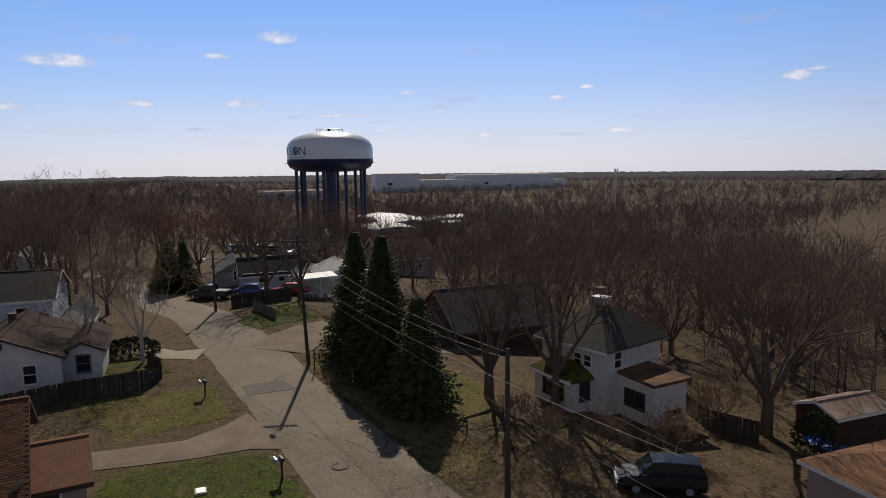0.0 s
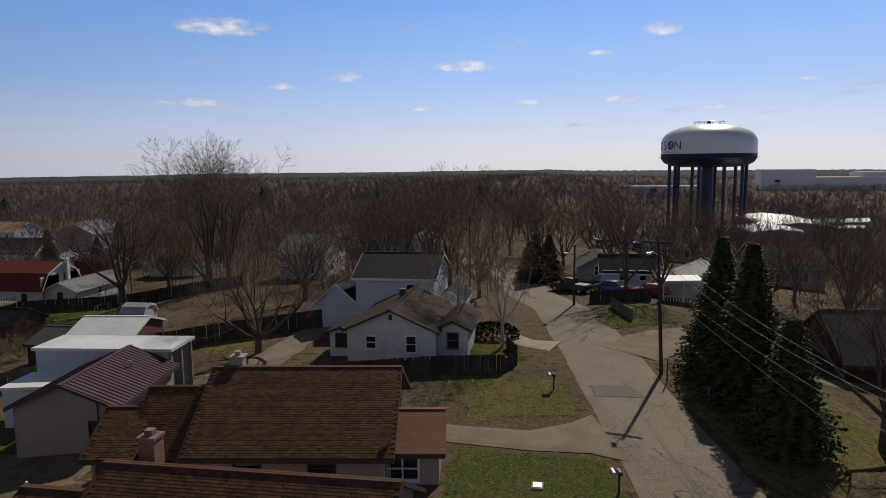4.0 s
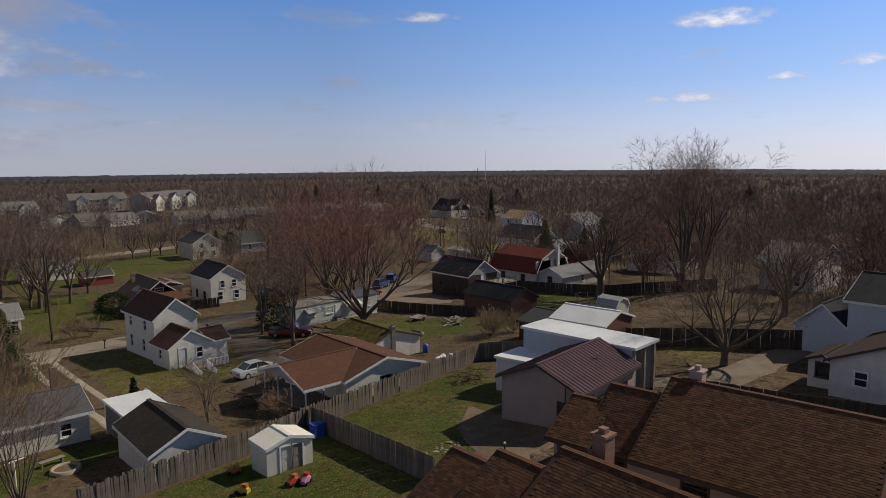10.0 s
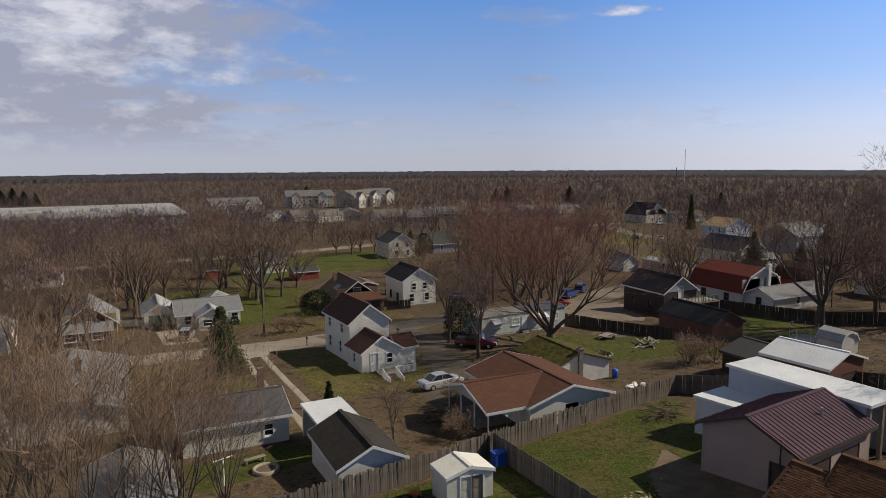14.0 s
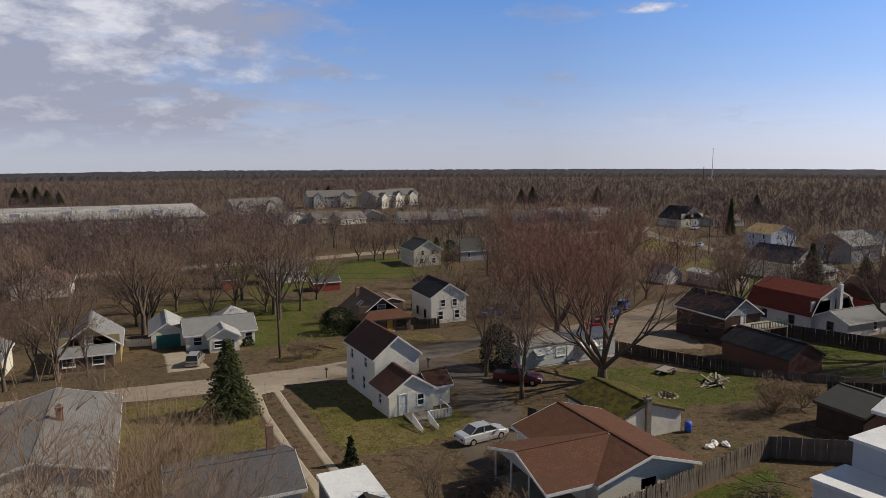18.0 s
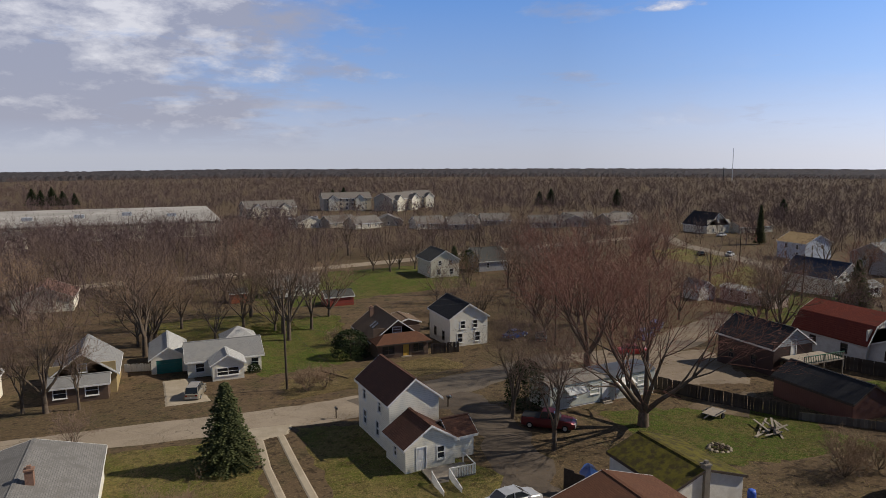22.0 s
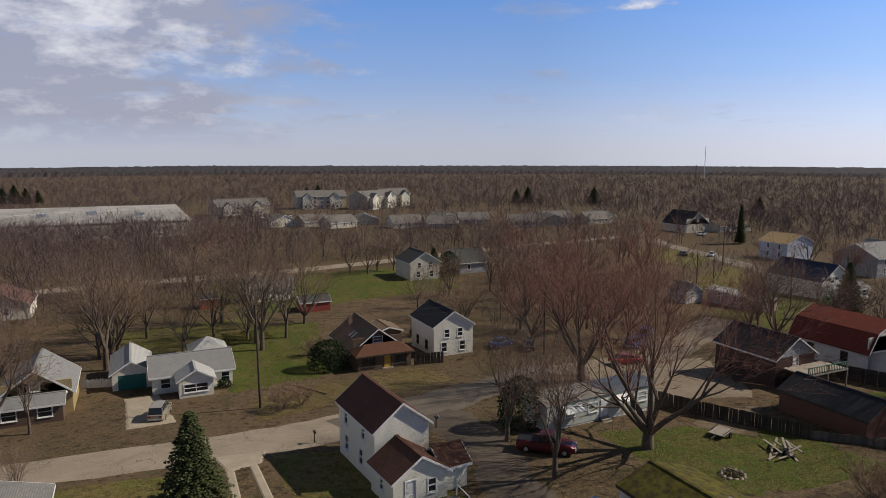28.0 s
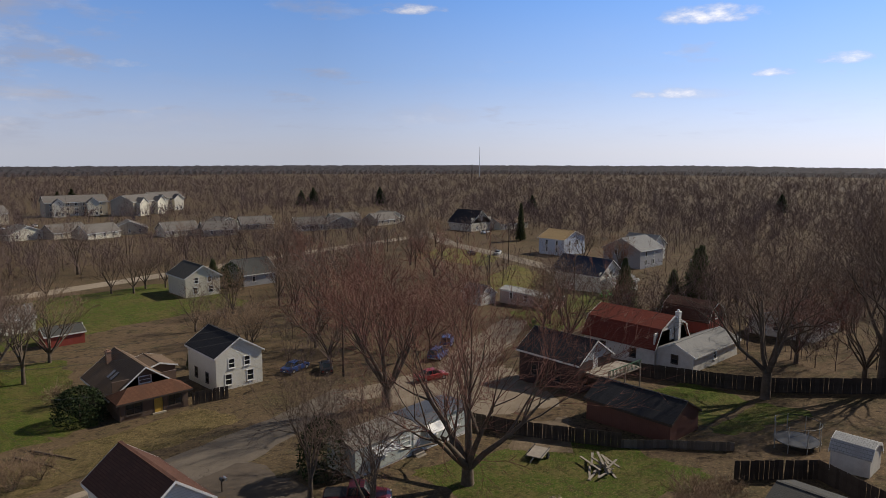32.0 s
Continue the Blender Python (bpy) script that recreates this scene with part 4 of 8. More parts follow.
# brown-roofed house, the farther
farther = house("brown_house", "beige stucco house under a long brown shingle roof", (30.40, 40.40, 9.30, 19.10), 2.45, 5.2, "y", M_STUCCO, R_BROWN,
                [W("w", 2.6, 1.3, 1.3, 0.6), W("w", 6.4, 1.3, 1.3, 0.6)], 0.5, trim=M_DKTRIM, rz=7.9, base=4.23)
part("chimney", boxes((0.2, 0.9, 3.8, 4.5, 4.2, 5.75), (0.13, 0.97, 3.73, 4.57, 5.75, 5.85), (0.4, 0.7, 4.0, 4.3, 5.85, 6.1)), M_STUCCO, farther, "pale stuccoed chimney with a steel cap")
house("house_wing", "tan-roofed annex with a white double window", (32.07, 38.07, 6.49, 9.19), 2.1, 3.15, "y", M_STUCCO, roofs("tan_red_shingles", (0.18, 0.090, 0.055), (0.22, 0.115, 0.070), (0.15, 0.08, 0.05)),
      [("w", 0.6, 0.6, 1.6, 1.2, "window", M_TRIM)], 0.3, trim=M_DKTRIM, base=4.23, rz=7.9)
house("house_wing", "stepped lower wing of the long brown roof", (30.20, 36.80, 18.90, 22.30), 2.2, 4.4, "y", M_STUCCO, R_BROWN, [W("w", 1.5, 0.7, 1.0, 1.2)], 0.35, trim=M_DKTRIM, base=4.23, rz=7.9)
porch = house("house_porch", "porch with an orange-brown shingle roof and dark posts", (29.35, 34.95, 22.14, 24.04), 2.15, 3.6, "y", M_STUCCO, R_BROWN, [("w", 0.4, 0.7, 1.2, 1.3, "hole")], 0.4, trim=M_DKTRIM, base=4.23, rz=7.9)
# purple metal-roofed garage, flat-roofed block and white-roofed block behind
purple = house("metal_roofed_garage", "beige stucco garage with a ribbed purple metal roof", (35.35, 43.75, 27.39, 33.79), 3.24, 4.57, "x", M_STUCCO,
               {True: None, False: surface("purple_metal_roof", (0.080, 0.046, 0.058), (0.102, 0.062, 0.076), 0.5, 9, 0.86, 0.0, bump=0.05)},
               [("w", 5.0, 0.2, 0.95, 2.0, "door", M_DKTRIM), ("s", 2.5, 0.0, 2.4, 2.3, "big_door", M_DKTRIM), ("s", 6.0, 0.0, 2.4, 2.3, "big_door", M_DKTRIM)], 0.35, trim=M_DKTRIM, base=3.17, category="garage", rz=8.0)
rib = mesh_of("seam", boxes((-0.018, 0.018, -3.85, 0, 0.0, 0.045)), surface("purple_seam", (0.080, 0.046, 0.058), (0.102, 0.062, 0.076), 0.5, 9, 0.86, 0.0, bump=0.05))
for k in range(22):
    for sgn in (1, -1):
        shared("seam", rib, purple, pose(-4.4 + k * 0.415, 0, 4.57 + 0.13, math.degrees(math.atan2(1.33, 3.2)), 0, 0 if sgn > 0 else 180))
part("vent_pipe", tubed([(1.2, -1.6, 3.4), (1.2, -1.6, 4.5)], 0.09), M_METAL, purple)
part("stove_pipe", tubed([(-4.4, -2.2, -0.4), (-4.4, -2.2, 3.9)], 0.05), M_DKMETAL, purple, "thin dark pipe standing before the gable")
flat = house("flat_roofed_block", "pale block with a white flat roof streaked with dirt", (44.2, 47.7, 28.52, 39.12), 4.33, 4.38, "y", surface("pale_block_paint", (0.40, 0.43, 0.48), (0.46, 0.48, 0.52), 0.5, 12, 0.8), R_WHITE, (), 0.2, "flat",
             base=2.93, category="garage", skip=("s",), rz=4.5)
post_row(flat, "post", [(-1.6, -5.2), (0, -5.2), (1.6, -5.2)], -0.2, 4.38, 0.26, M_WOOD)
house("flat_roofed_block", "low lean-to with a pale flat roof", (40.5, 43.9, 35.3, 39.1), 2.68, 2.83, "y", surface("pale_lean_to_paint", (0.55, 0.55, 0.55), (0.60, 0.60, 0.60), 0.5, 12, 0.8), R_WHITE, (), 0.15, "flat", base=2.63, category="garage", rz=6.0)
house("white_roofed_garage", "brick-brown garage with a white metal roof", (54.9, 60.9, 39.0, 45.0), 3.15, 4.1, "y", M_REDBR, R_WHITE, [("s", 3.6, 0, 2.6, 2.2, "big_door", M_DKTRIM)], 0.25, base=2.35, category="garage", rz=7.0)
house("dark_shed", "low dark shed with a charcoal roof beside the white-roofed garage", (56.8, 63.0, 47.0, 51.2), 2.1, 3.1, "y", M_BRICKBR, R_DKGREY, (), 0.25, category="shed", base=gz(60, 49), trim=M_DKTRIM)
# white cottage by the street with its annexes, and the pale blue house behind it
R_COTTAGE = roofs("umber_shingles", (0.036, 0.022, 0.017), (0.052, 0.032, 0.025), (0.034, 0.022, 0.018))
wg = house("white_cottage", "white single-storey cottage with a brown roof", (54.4, 64.6, 10.2, 17.9), 2.65, 4.35, "x", M_WHITEP, R_COTTAGE, [W("w", 1.9, 1.0, 0.85, 1.05, M_TRIM), W("w", 5.4, 0.75, 0.85, 1.4, M_TRIM)], 0.35, trim=M_DKTRIM)
part("gable_vent", boxes((-5.15, -5.1, -0.15, 0.15, 3.5, 3.95)), M_DKTRIM, wg)
part("chimney", boxes((1.0, 1.5, 0.1, 0.6, 3.9, 4.9), (0.95, 1.55, 0.05, 0.65, 4.9, 5.0)), M_DKTRIM, wg)
house("cottage_annex", "white annex with a brown lean-to roof", (55.6, 62.6, 7.6, 10.2), 2.4, 3.0, "x", M_WHITEP, R_COTTAGE, [W("w", 1.1, 0.7, 0.9, 1.3, M_GLASSB)], 0.3, trim=M_DKTRIM, base=gz(59, 9))
house("cottage_annex", "small side porch of the white cottage", (56.0, 60.5, 17.9, 20.0), 2.2, 2.6, "x", M_WHITEP, R_COTTAGE, [W("w", 1.0, 0.9, 1.2, 1.1, M_DKTRIM)], 0.3, trim=M_DKTRIM, base=gz(58, 19))
house("pale_blue_house", "two-storey pale blue house with a black roof", (66.2, 75.0, 12.4, 20.6), 5.2, 7.1, "y", M_BLUEW, R_BLACK, [W("w", 5.6, 3.3, 0.9, 1.2), W("w", 2.0, 0.9, 0.9, 1.3)], 0.35)
house("house_wing", "low pale blue wing with a white raked edge", (66.8, 73.0, 20.6, 25.2), 2.6, 4.6, "x", M_BLUEW, R_BLACK, (), 0.3, base=gz(70, 22))
house("house_wing", "white glazed side porch under a black roof", (67.4, 73.0, 9.6, 12.4), 2.3, 3.4, "x", M_WHITEP, R_BLACK, [W("w", 0.7, 0.8, 0.7, 1.3, M_TRIM), W("w", 1.7, 0.8, 0.7, 1.3, M_TRIM)], 0.25, base=gz(70, 11))
# hip-roofed white house across the street
hip = house("hip_roofed_house", "white two-storey house with a dark hipped roof", (37.7, 43.7, -31.05, -24.75), 5.0, 7.3, "y", M_WHITEP, R_DKGREY, [W("n", 4.4, 3.2, 0.7, 0.85), W("n", 3.5, 3.2, 0.7, 0.85), W("w", 1.2, 3.2, 0.8, 1.2)], 0.5, "hip", rz=17, base=3.05)
part("chimney", boxes((1.0, 1.6, -1.9, -1.3, 5.0, 7.9), (0.9, 1.7, -2.0, -1.2, 7.9, 8.05)), M_CHIM, hip)
part("roof_hatch", boxes((-0.6, 0.6, -0.5, 0.5, 7.2, 7.72)), M_METAL, hip)
house("house_porch", "white porch bay under a mossy hipped roof", (38.0, 42.2, -25.6, -23.3), 2.5, 3.3, "x", M_WHITEP, R_MOSS, [W("w", 1.0, 0.8, 0.8, 1.4, M_DKTRIM), W("n", 2.2, 0.8, 2.2, 1.2, M_DKTRIM)], 0.35, "hip", base=3.2, rz=9)
house("house_annex", "white annex with a rusty patched flat roof", (34.28, 37.93, -30.55, -27.45), 2.8, 2.93, "x", M_WHITEP, {True: None, False: surface("rusty_roof", (0.055, 0.045, 0.040), (0.235, 0.120, 0.060), 0.35, 6, 0.9, stain=0.4)},
      [W("n", 1.9, 0.9, 1.8, 1.1, M_DKTRIM), W("w", 1.7, 0.3, 1.2, 0.5, M_DKTRIM)], 0.25, "flat", base=2.95, rz=8)
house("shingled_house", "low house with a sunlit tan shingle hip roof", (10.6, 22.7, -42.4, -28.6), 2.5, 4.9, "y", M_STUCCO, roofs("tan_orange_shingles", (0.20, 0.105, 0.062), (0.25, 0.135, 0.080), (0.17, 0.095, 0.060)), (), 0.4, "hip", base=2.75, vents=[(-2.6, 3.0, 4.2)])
house("garden_shed", "small dark shed with a rusty roof", (28.9, 32.1, -43.2, -38.4), 2.0, 2.6, "y", M_BRICKBR, {True: surface("rust_shed_roof", (0.22, 0.12, 0.075), (0.34, 0.28, 0.23), 0.5, 8, 0.8), False: None}, (), 0.2, category="shed", base=gz(32, -38))
house("dark_roofed_house", "grey house with a dark roof behind the spruces", (56, 67, -33.5, -22.5), 2.2, 5.2, "y", M_BRICKBR, R_BLACK, [W("w", 3, 0.9), W("w", 6, 0.9)], 0.4, trim=M_DKTRIM)
# white farmhouse beside the lower street
wh = house("white_farmhouse", "tall white clapboard farmhouse with a dark brown roof", (24.4, 29.4, 76.4, 84.6), 5.0, 6.95, "y", M_WHITE, R_DKBROWN,
           [W("w", 1.6, 0.9, 0.75, 1.4, M_TRIM), W("w", 5.0, 0.9, 0.75, 1.4, M_TRIM), W("w", 1.6, 3.4, 0.75, 1.3, M_TRIM), W("w", 5.6, 3.4, 0.75, 1.3, M_TRIM)], 0.3, base=-0.25, rz=4.2)
whw = house("farmhouse_wing", "single-storey clapboard wing of the white farmhouse", (24.45, 29.25, 72.0, 76.1), 2.6, 4.15, "y", M_WHITE, R_DKBROWN, [("s", 1.5, 0.35, 0.85, 1.95, "door", M_TRIM), W("s", 3.4, 1.0, 0.7, 1.1, M_TRIM), W("w", 1.8, 1.1, 0.6, 1.0, M_TRIM)], 0.3, base=-0.2, rz=5.5)
house("farmhouse_wing", "small side lean-to of the white farmhouse", (29.35, 31.6, 73.2, 76.3), 2.3, 3.3, "x", M_WHITE, R_DKBROWN, (), 0.3, base=-0.15, rz=5.5)
deck = thing("deck", 27.6, 70.4, -0.1, "white-railed wooden deck with stairs at the farmhouse door", "deck")
part("platform", boxes((-1.6, 2.4, -1.2, 1.2, 0.3, 0.42)), M_WOOD, deck)
for k in range(5):
    part("stair_tread", boxes((-1.5, -0.1, -1.5 - 0.5 * k, -1.2 - 0.5 * k, 0.24 - 0.1 * k, 0.3 - 0.1 * k)), M_WOOD, deck)
baluster = mesh_of("baluster", boxes((-0.03, 0.03, -0.03, 0.03, 0, 0.85)), M_TRIM)
for k in range(17):
    shared("baluster", baluster, deck, pose(0.0 + k * 0.15, -1.2, 0.42))
for k in range(14):
    for xx in (-1.55, 0.0):
        shared("baluster", baluster, deck, pose(xx, -1.25 - 0.19 * k, 0.4 - 0.038 * k))
for dims in ((0.0, 2.4, -1.24, -1.16, 1.22, 1.3), (2.36, 2.44, -1.2, 1.2, 1.22, 1.3)):
    part("rail", boxes(dims), M_TRIM, deck)
for xx in (-1.55, 0.0):
    b = bmesh.new()
    prism(b, [(xx - 0.04, -1.2, 1.22), (xx - 0.04, -1.2, 1.3), (xx - 0.04, -3.8, 0.78), (xx - 0.04, -3.8, 0.7)], (0.08, 0, 0))
    part("rail", b, M_TRIM, deck)
post_row(deck, "post", [(-1.5, -1.1), (2.3, -1.1), (2.3, 1.1), (-1.5, 1.1), (0.4, -1.1)], -0.3, 1.3, 0.1, M_TRIM)
# brown-roofed garage with an open carport
gar = house("garage", "white garage with a red-brown shingle roof", (30.2, 38.3, 46.5, 57.0), 2.2, 3.4, "y", M_WHITE, R_BROWN, [("s", 4.2, 0.9, 1.4, 0.9, "hole")], 0.35, base=gz(35, 50), category="garage")
car_port = house("carport", "open carport with white posts under a red-brown roof", (26.6, 33.6, 46.95, 54.2), 2.2, 3.36, "x", M_WHITE, R_BROWN, (), 0.35, base=gz(29, 49.5), category="carport", skip=("s", "w", "n", "e"))
post_row(car_port, "post", [(-3.4, -3.5), (-3.4, -1.2), (-3.4, 1.2), (-3.4, 3.5), (-0.6, -3.5)], -0.6, 2.2, 0.1, M_TRIM)
bm = bmesh.new()
prism(bm, [(-3.5, -3.62, 2.2), (-3.5, 3.62, 2.2), (-3.5, 0, 3.34)], (0.05, 0, 0))
part("gable_end", bm, M_GREYW, car_port, "grey boarded gable above the open bays")
# mossy shed
house("mossy_shed", "white block shed under a mossy roof", (39.2, 46.0, 56.0, 63.2), 2.2, 3.35, "y", M_WHITEP, R_MOSS, (), 0.2, base=gz(43, 59), category="shed", trim=M_DKTRIM, ridge_shift=-0.4,
      chimney=(-0.3, -3.6, 0.5, -0.3, 3.7, surface("grey_block", (0.15, 0.13, 0.11), (0.20, 0.18, 0.155), 2, 14, 0.9)))
# small metal shed on the lawn
ms = house("garden_shed", "cream metal garden shed with a ridged roof", (18.1, 21.3, 36.9, 39.0), 1.85, 2.3, "y", siding("cream_metal", (0.80, 0.77, 0.66), (0.72, 0.69, 0.58), 0.14), {True: surface("cream_metal_roof", (0.78, 0.75, 0.65), (0.70, 0.67, 0.56), 1.0, 8, 0.6, 0.0), False: None},
           [("s", 1.3, 0.05, 0.72, 1.68, "door", siding("cream_door", (0.62, 0.60, 0.52), (0.56, 0.54, 0.46), 0.24)), ("s", 2.1, 0.05, 0.72, 1.68, "door", M_WOOD)], 0.1, category="shed", base=gz(19.7, 37.9))
# white block and dark shed by the fence
house("grey_roofed_house", "small white house with a blue-grey roof", (4.6, 12.6, 54.6, 61.5), 2.45, 3.5, "x", M_WHITE, roofs("blue_grey_shingles", (0.085, 0.084, 0.088), (0.115, 0.112, 0.116), (0.070, 0.066, 0.066)), [W("s", 6.4, 0.9, 0.7, 0.95)], 0.3, base=gz(9, 57))
part("chimney", boxes((-0.25, 0.25, -0.25, 0.25, 0, 5.0)), M_CHIM, thing("brick_chimney", 11.6, 60.6, gz(11.6, 60.6), "tall red brick chimney beside a roof", "chimney"))
house("white_lean_to", "flat white carport roof on thin posts", (13.8, 17.0, 49.6, 55.0), 2.3, 2.4, "y", M_WHITEP, R_WHITE, (), 0.1, "flat", category="carport", base=gz(15.4, 52), skip=("s", "w"))
house("dark_shed", "white shed with a worn black roof", (12.9, 17.4, 41.9, 48.6), 2.1, 3.2, "y", M_WHITEP, R_WORN, (), 0.25, category="shed", base=gz(15, 45))
house("grey_roofed_shed", "shed with a pale metal roof among bare bushes", (-1.6, 3.2, 41.5, 48.6), 2.3, 3.2, "y", M_WHITEP, R_WEATHERED, (), 0.2, category="shed")
# grey-roofed house at the near left of the lower street
house("grey_roofed_house", "white house with a weathered pale grey roof", (-8.9, 1.0, 65.0, 81.4), 2.65, 4.0, "y", M_WHITE, R_WEATHERED, (), 0.35, chimney=(0.95, 0.3, 0.55, 3.0, 4.9, M_CHIM), base=gz(-3, 74))
# beyond the lower street
house("ranch_house", "white ranch house with a pale grey roof", (8.9, 18.8, 117.2, 124.8), 2.6, 4.2, "x", M_WHITE, R_GREY, [W("s", 1.6, 0.9, 1.1, 1.2, M_TRIM), W("s", 9.0, 0.9, 1.0, 1.2, M_TRIM)], 0.4)
house("house_porch", "white gabled porch of the ranch house", (11.9, 16.0, 113.6, 117.2), 2.5, 3.7, "y", M_WHITE, R_LGREY, [W("s", 2.0, 0.9, 2.8, 1.0, M_TRIM)], 0.35, base=gz(14, 116))
house("garage", "garage with a teal door and a pale grey roof", (4.2, 8.9, 121.5, 131.0), 2.5, 4.0, "y", M_WHITE, R_LGREY, [("s", 2.4, 0.0, 3.4, 2.2, "big_door", surface("teal_paint", (0.015, 0.13, 0.11), (0.02, 0.16, 0.14), 2, 14, 0.5))], 0.35, category="garage")
house("small_hip_house", "small outbuilding with a pale hipped roof", (14.5, 19.5, 128.5, 133.5), 2.4, 4.0, "x", M_WHITE, R_LGREY, (), 0.3, "hip", category="shed")
house("yellow_house", "old cream house with a grey gable roof and a porch", (-7.4, 0.2, 114.5, 124), 3.0, 5.8, "y", M_YELLOW, R_GREY, [W("s", 2.2), W("s", 5.4), W("s", 3.8, 3.4, 0.9, 1.0)], 0.4)
house("house_porch", "open front porch with a grey roof", (-7.4, -0.6, 111.2, 114.5), 2.3, 3.0, "x", M_BUNGALOW, R_GREY, [W("s", 1.5, 0.9, 1.4, 1.2), W("s", 5.0, 0.9, 1.4, 1.2)], 0.3, base=gz(-4, 113))
house("grey_white_house", "white house with a grey roof half hidden by trees", (-22, -13.5, 110, 120), 3.0, 5.4, "y", M_WHITE, R_GREY, [W("s", 2.5), W("s", 6)], 0.35)
bung = house("bungalow", "brown bungalow with a low brown gable roof", (35.6, 43.2, 117.6, 128.0), 2.8, 5.6, "y", M_BUNGALOW, R_TANB, [W("s", 3.8, 3.6, 1.4, 0.8)], 0.6, trim=M_TRIM, chimney=(-1.6, 3.2, 0.6, 3.5, 5.9, M_CHIM))
pb = house("house_porch", "bungalow porch with a red-brown roof and ochre door", (35.4, 43.4, 114.6, 117.6), 2.6, 3.5, "x", M_BUNGALOW, R_BROWN, [W("s", 1.6, 0.8, 1.8, 1.3), ("s", 4.4, 0.1, 1.0, 2.1, "door", surface("ochre_paint", (0.50, 0.30, 0.04), (0.56, 0.35, 0.06), 2, 14, 0.6)), W("s", 6.4, 0.8, 1.6, 1.3)], 0.45, "hip", trim=M_DKTRIM, base=gz(39, 117.0))
house("roof_dormer", "shed dormer of the bungalow with a brown roof", (40.2, 44.2, 120.5, 125.5), 1.6, 2.2, "y", M_BUNGALOW, R_TANB, [W("e", 2.0, 0.5, 1.2, 0.8)], 0.3, base=gz(39.4, 122.8) + 2.6, category="dormer")
for k in (-2.0, -0.9):
    bm = bmesh.new()
    prism(bm, [(-2.9 - 0.0, k, 3.66), (-2.9, k + 0.7, 3.66), (-1.9, k + 0.7, 4.4), (-1.9, k, 4.4)], (-0.05, 0, 0.07))
    part("skylight", bm, M_GLASS, bung, "dark skylight")
steps(pb, 0.4, -1.5, 0.55, 3, 1.6, mat=M_CONCRETE)
house("white_house", "white two-storey house with a black roof and dark shutters", (48.2, 54.8, 117.2, 126.2), 4.9, 7.0, "y", M_WHITE, R_BLACK, [W("s", 1.7, 0.9, 0.9, 1.4, M_TRIM), W("s", 4.8, 0.9, 0.9, 1.4, M_TRIM), W("s", 2.2, 3.1, 0.8, 1.2, M_TRIM), W("s", 4.4, 3.1, 0.8, 1.2, M_TRIM), W("w", 2.5, 0.9, 0.8, 1.3, M_DKTRIM), W("w", 6, 0.9, 0.8, 1.3, M_DKTRIM)], 0.3)
house("red_shed", "barn-red shed with a grey metal roof", (37.4, 43.4, 158.0, 162.5), 2.0, 3.0, "x", M_BARN, R_DKGREY, (), 0.2, category="shed")
house("white_shed", "white outbuilding among the trees", (28.5, 39.0, 172.0, 178.0), 2.8, 4.6, "x", M_WHITE, R_GREY, [("s", 3, 0, 2.4, 2.2, "big_door", M_TRIM)], 0.3, category="shed")
house("orange_shed", "rust-orange shed by the trees", (19.4, 23.0, 169.5, 172.5), 2.2, 2.9, "x", siding("rust_orange", (0.36, 0.105, 0.045), (0.42, 0.13, 0.06), 0.2), R_DKGREY, (), 0.15, category="shed")
house("cottage", "white gabled cottage with a porch", (70.5, 78.5, 182, 192), 4.6, 7.0, "y", M_CREAM, R_DKGREY, [W("s", 2.5, 3.2, 0.9, 1.2), W("s", 5.5, 3.2, 0.9, 1.2), W("s", 2.2, 0.8, 1.0, 1.4), W("s", 5.8, 0.8, 1.0, 1.4)], 0.4)
house("dark_cottage", "dark-roofed cottage behind the evergreen", (86, 95, 186, 196), 3.0, 6.0, "x", M_GREYW, R_DKGREY, [W("s", 3)], 0.4)
house("red_roofed_house", "low house with a faded red-brown roof", (-22, -11, 176, 186), 3.0, 5.4, "y", M_WHITE, roofs("faded_red_shingles", (0.16, 0.085, 0.068), (0.20, 0.11, 0.09), (0.14, 0.08, 0.07)), [W("s", 3), W("s", 7)], 0.4)
# right of the big tree
house("dark_shed", "dark red-brown shed with a black roof", (71.0, 76.6, 65.6, 75.4), 2.3, 3.8, "y", M_REDBR, R_BLACK, (), 0.25, category="shed", base=gz(73, 70), trim=M_DKTRIM)
dk = house("dark_house", "dark maroon two-storey house with a grey roof and white gable", (77.4, 84.2, 81.2, 90.5), 3.9, 6.1, "y", M_DKRED, R_BLACK, [W("w", 2.2, 0.9, 0.8, 1.3, M_DKTRIM), W("w", 6, 0.9, 0.8, 1.3, M_DKTRIM), ("s", 3.4, 2.6, 0.85, 2.0, "door", M_TRIM), W("s", 1.6, 0.8, 0.8, 1.2, M_DKTRIM)], 0.35, base=gz(80, 85))
bm = bmesh.new()
prism(bm, [(-3.6, -4.7, 3.9), (3.6, -4.7, 3.9), (0, -4.7, 6.0)], (0, 0.03, 0))
part("gable_cladding", bm, surface("grey_blue_gable", (0.26, 0.28, 0.30), (0.32, 0.34, 0.36), 1, 10, 0.8), dk)
dd = thing("upper_deck", 81.5, 79.4, gz(81, 79), "raised green-railed timber deck at the gable", "deck")
part("platform", boxes((-3.0, 4.0, -1.8, 1.7, 2.4, 2.55)), M_WOOD, dd)
post_row(dd, "post", [(-2.9, -1.7), (0.5, -1.7), (3.9, -1.7)], -0.8, 3.4, 0.14, M_WOOD)
for k in range(24):
    part("baluster", boxes((-2.9 + k * 0.295, -2.85 + k * 0.295, -1.75, -1.7, 2.55, 3.4)), surface("green_paint", (0.03, 0.09, 0.05), (0.04, 0.11, 0.06), 2, 10, 0.6) if k == 0 else bpy.data.materials["green_paint"], dd)
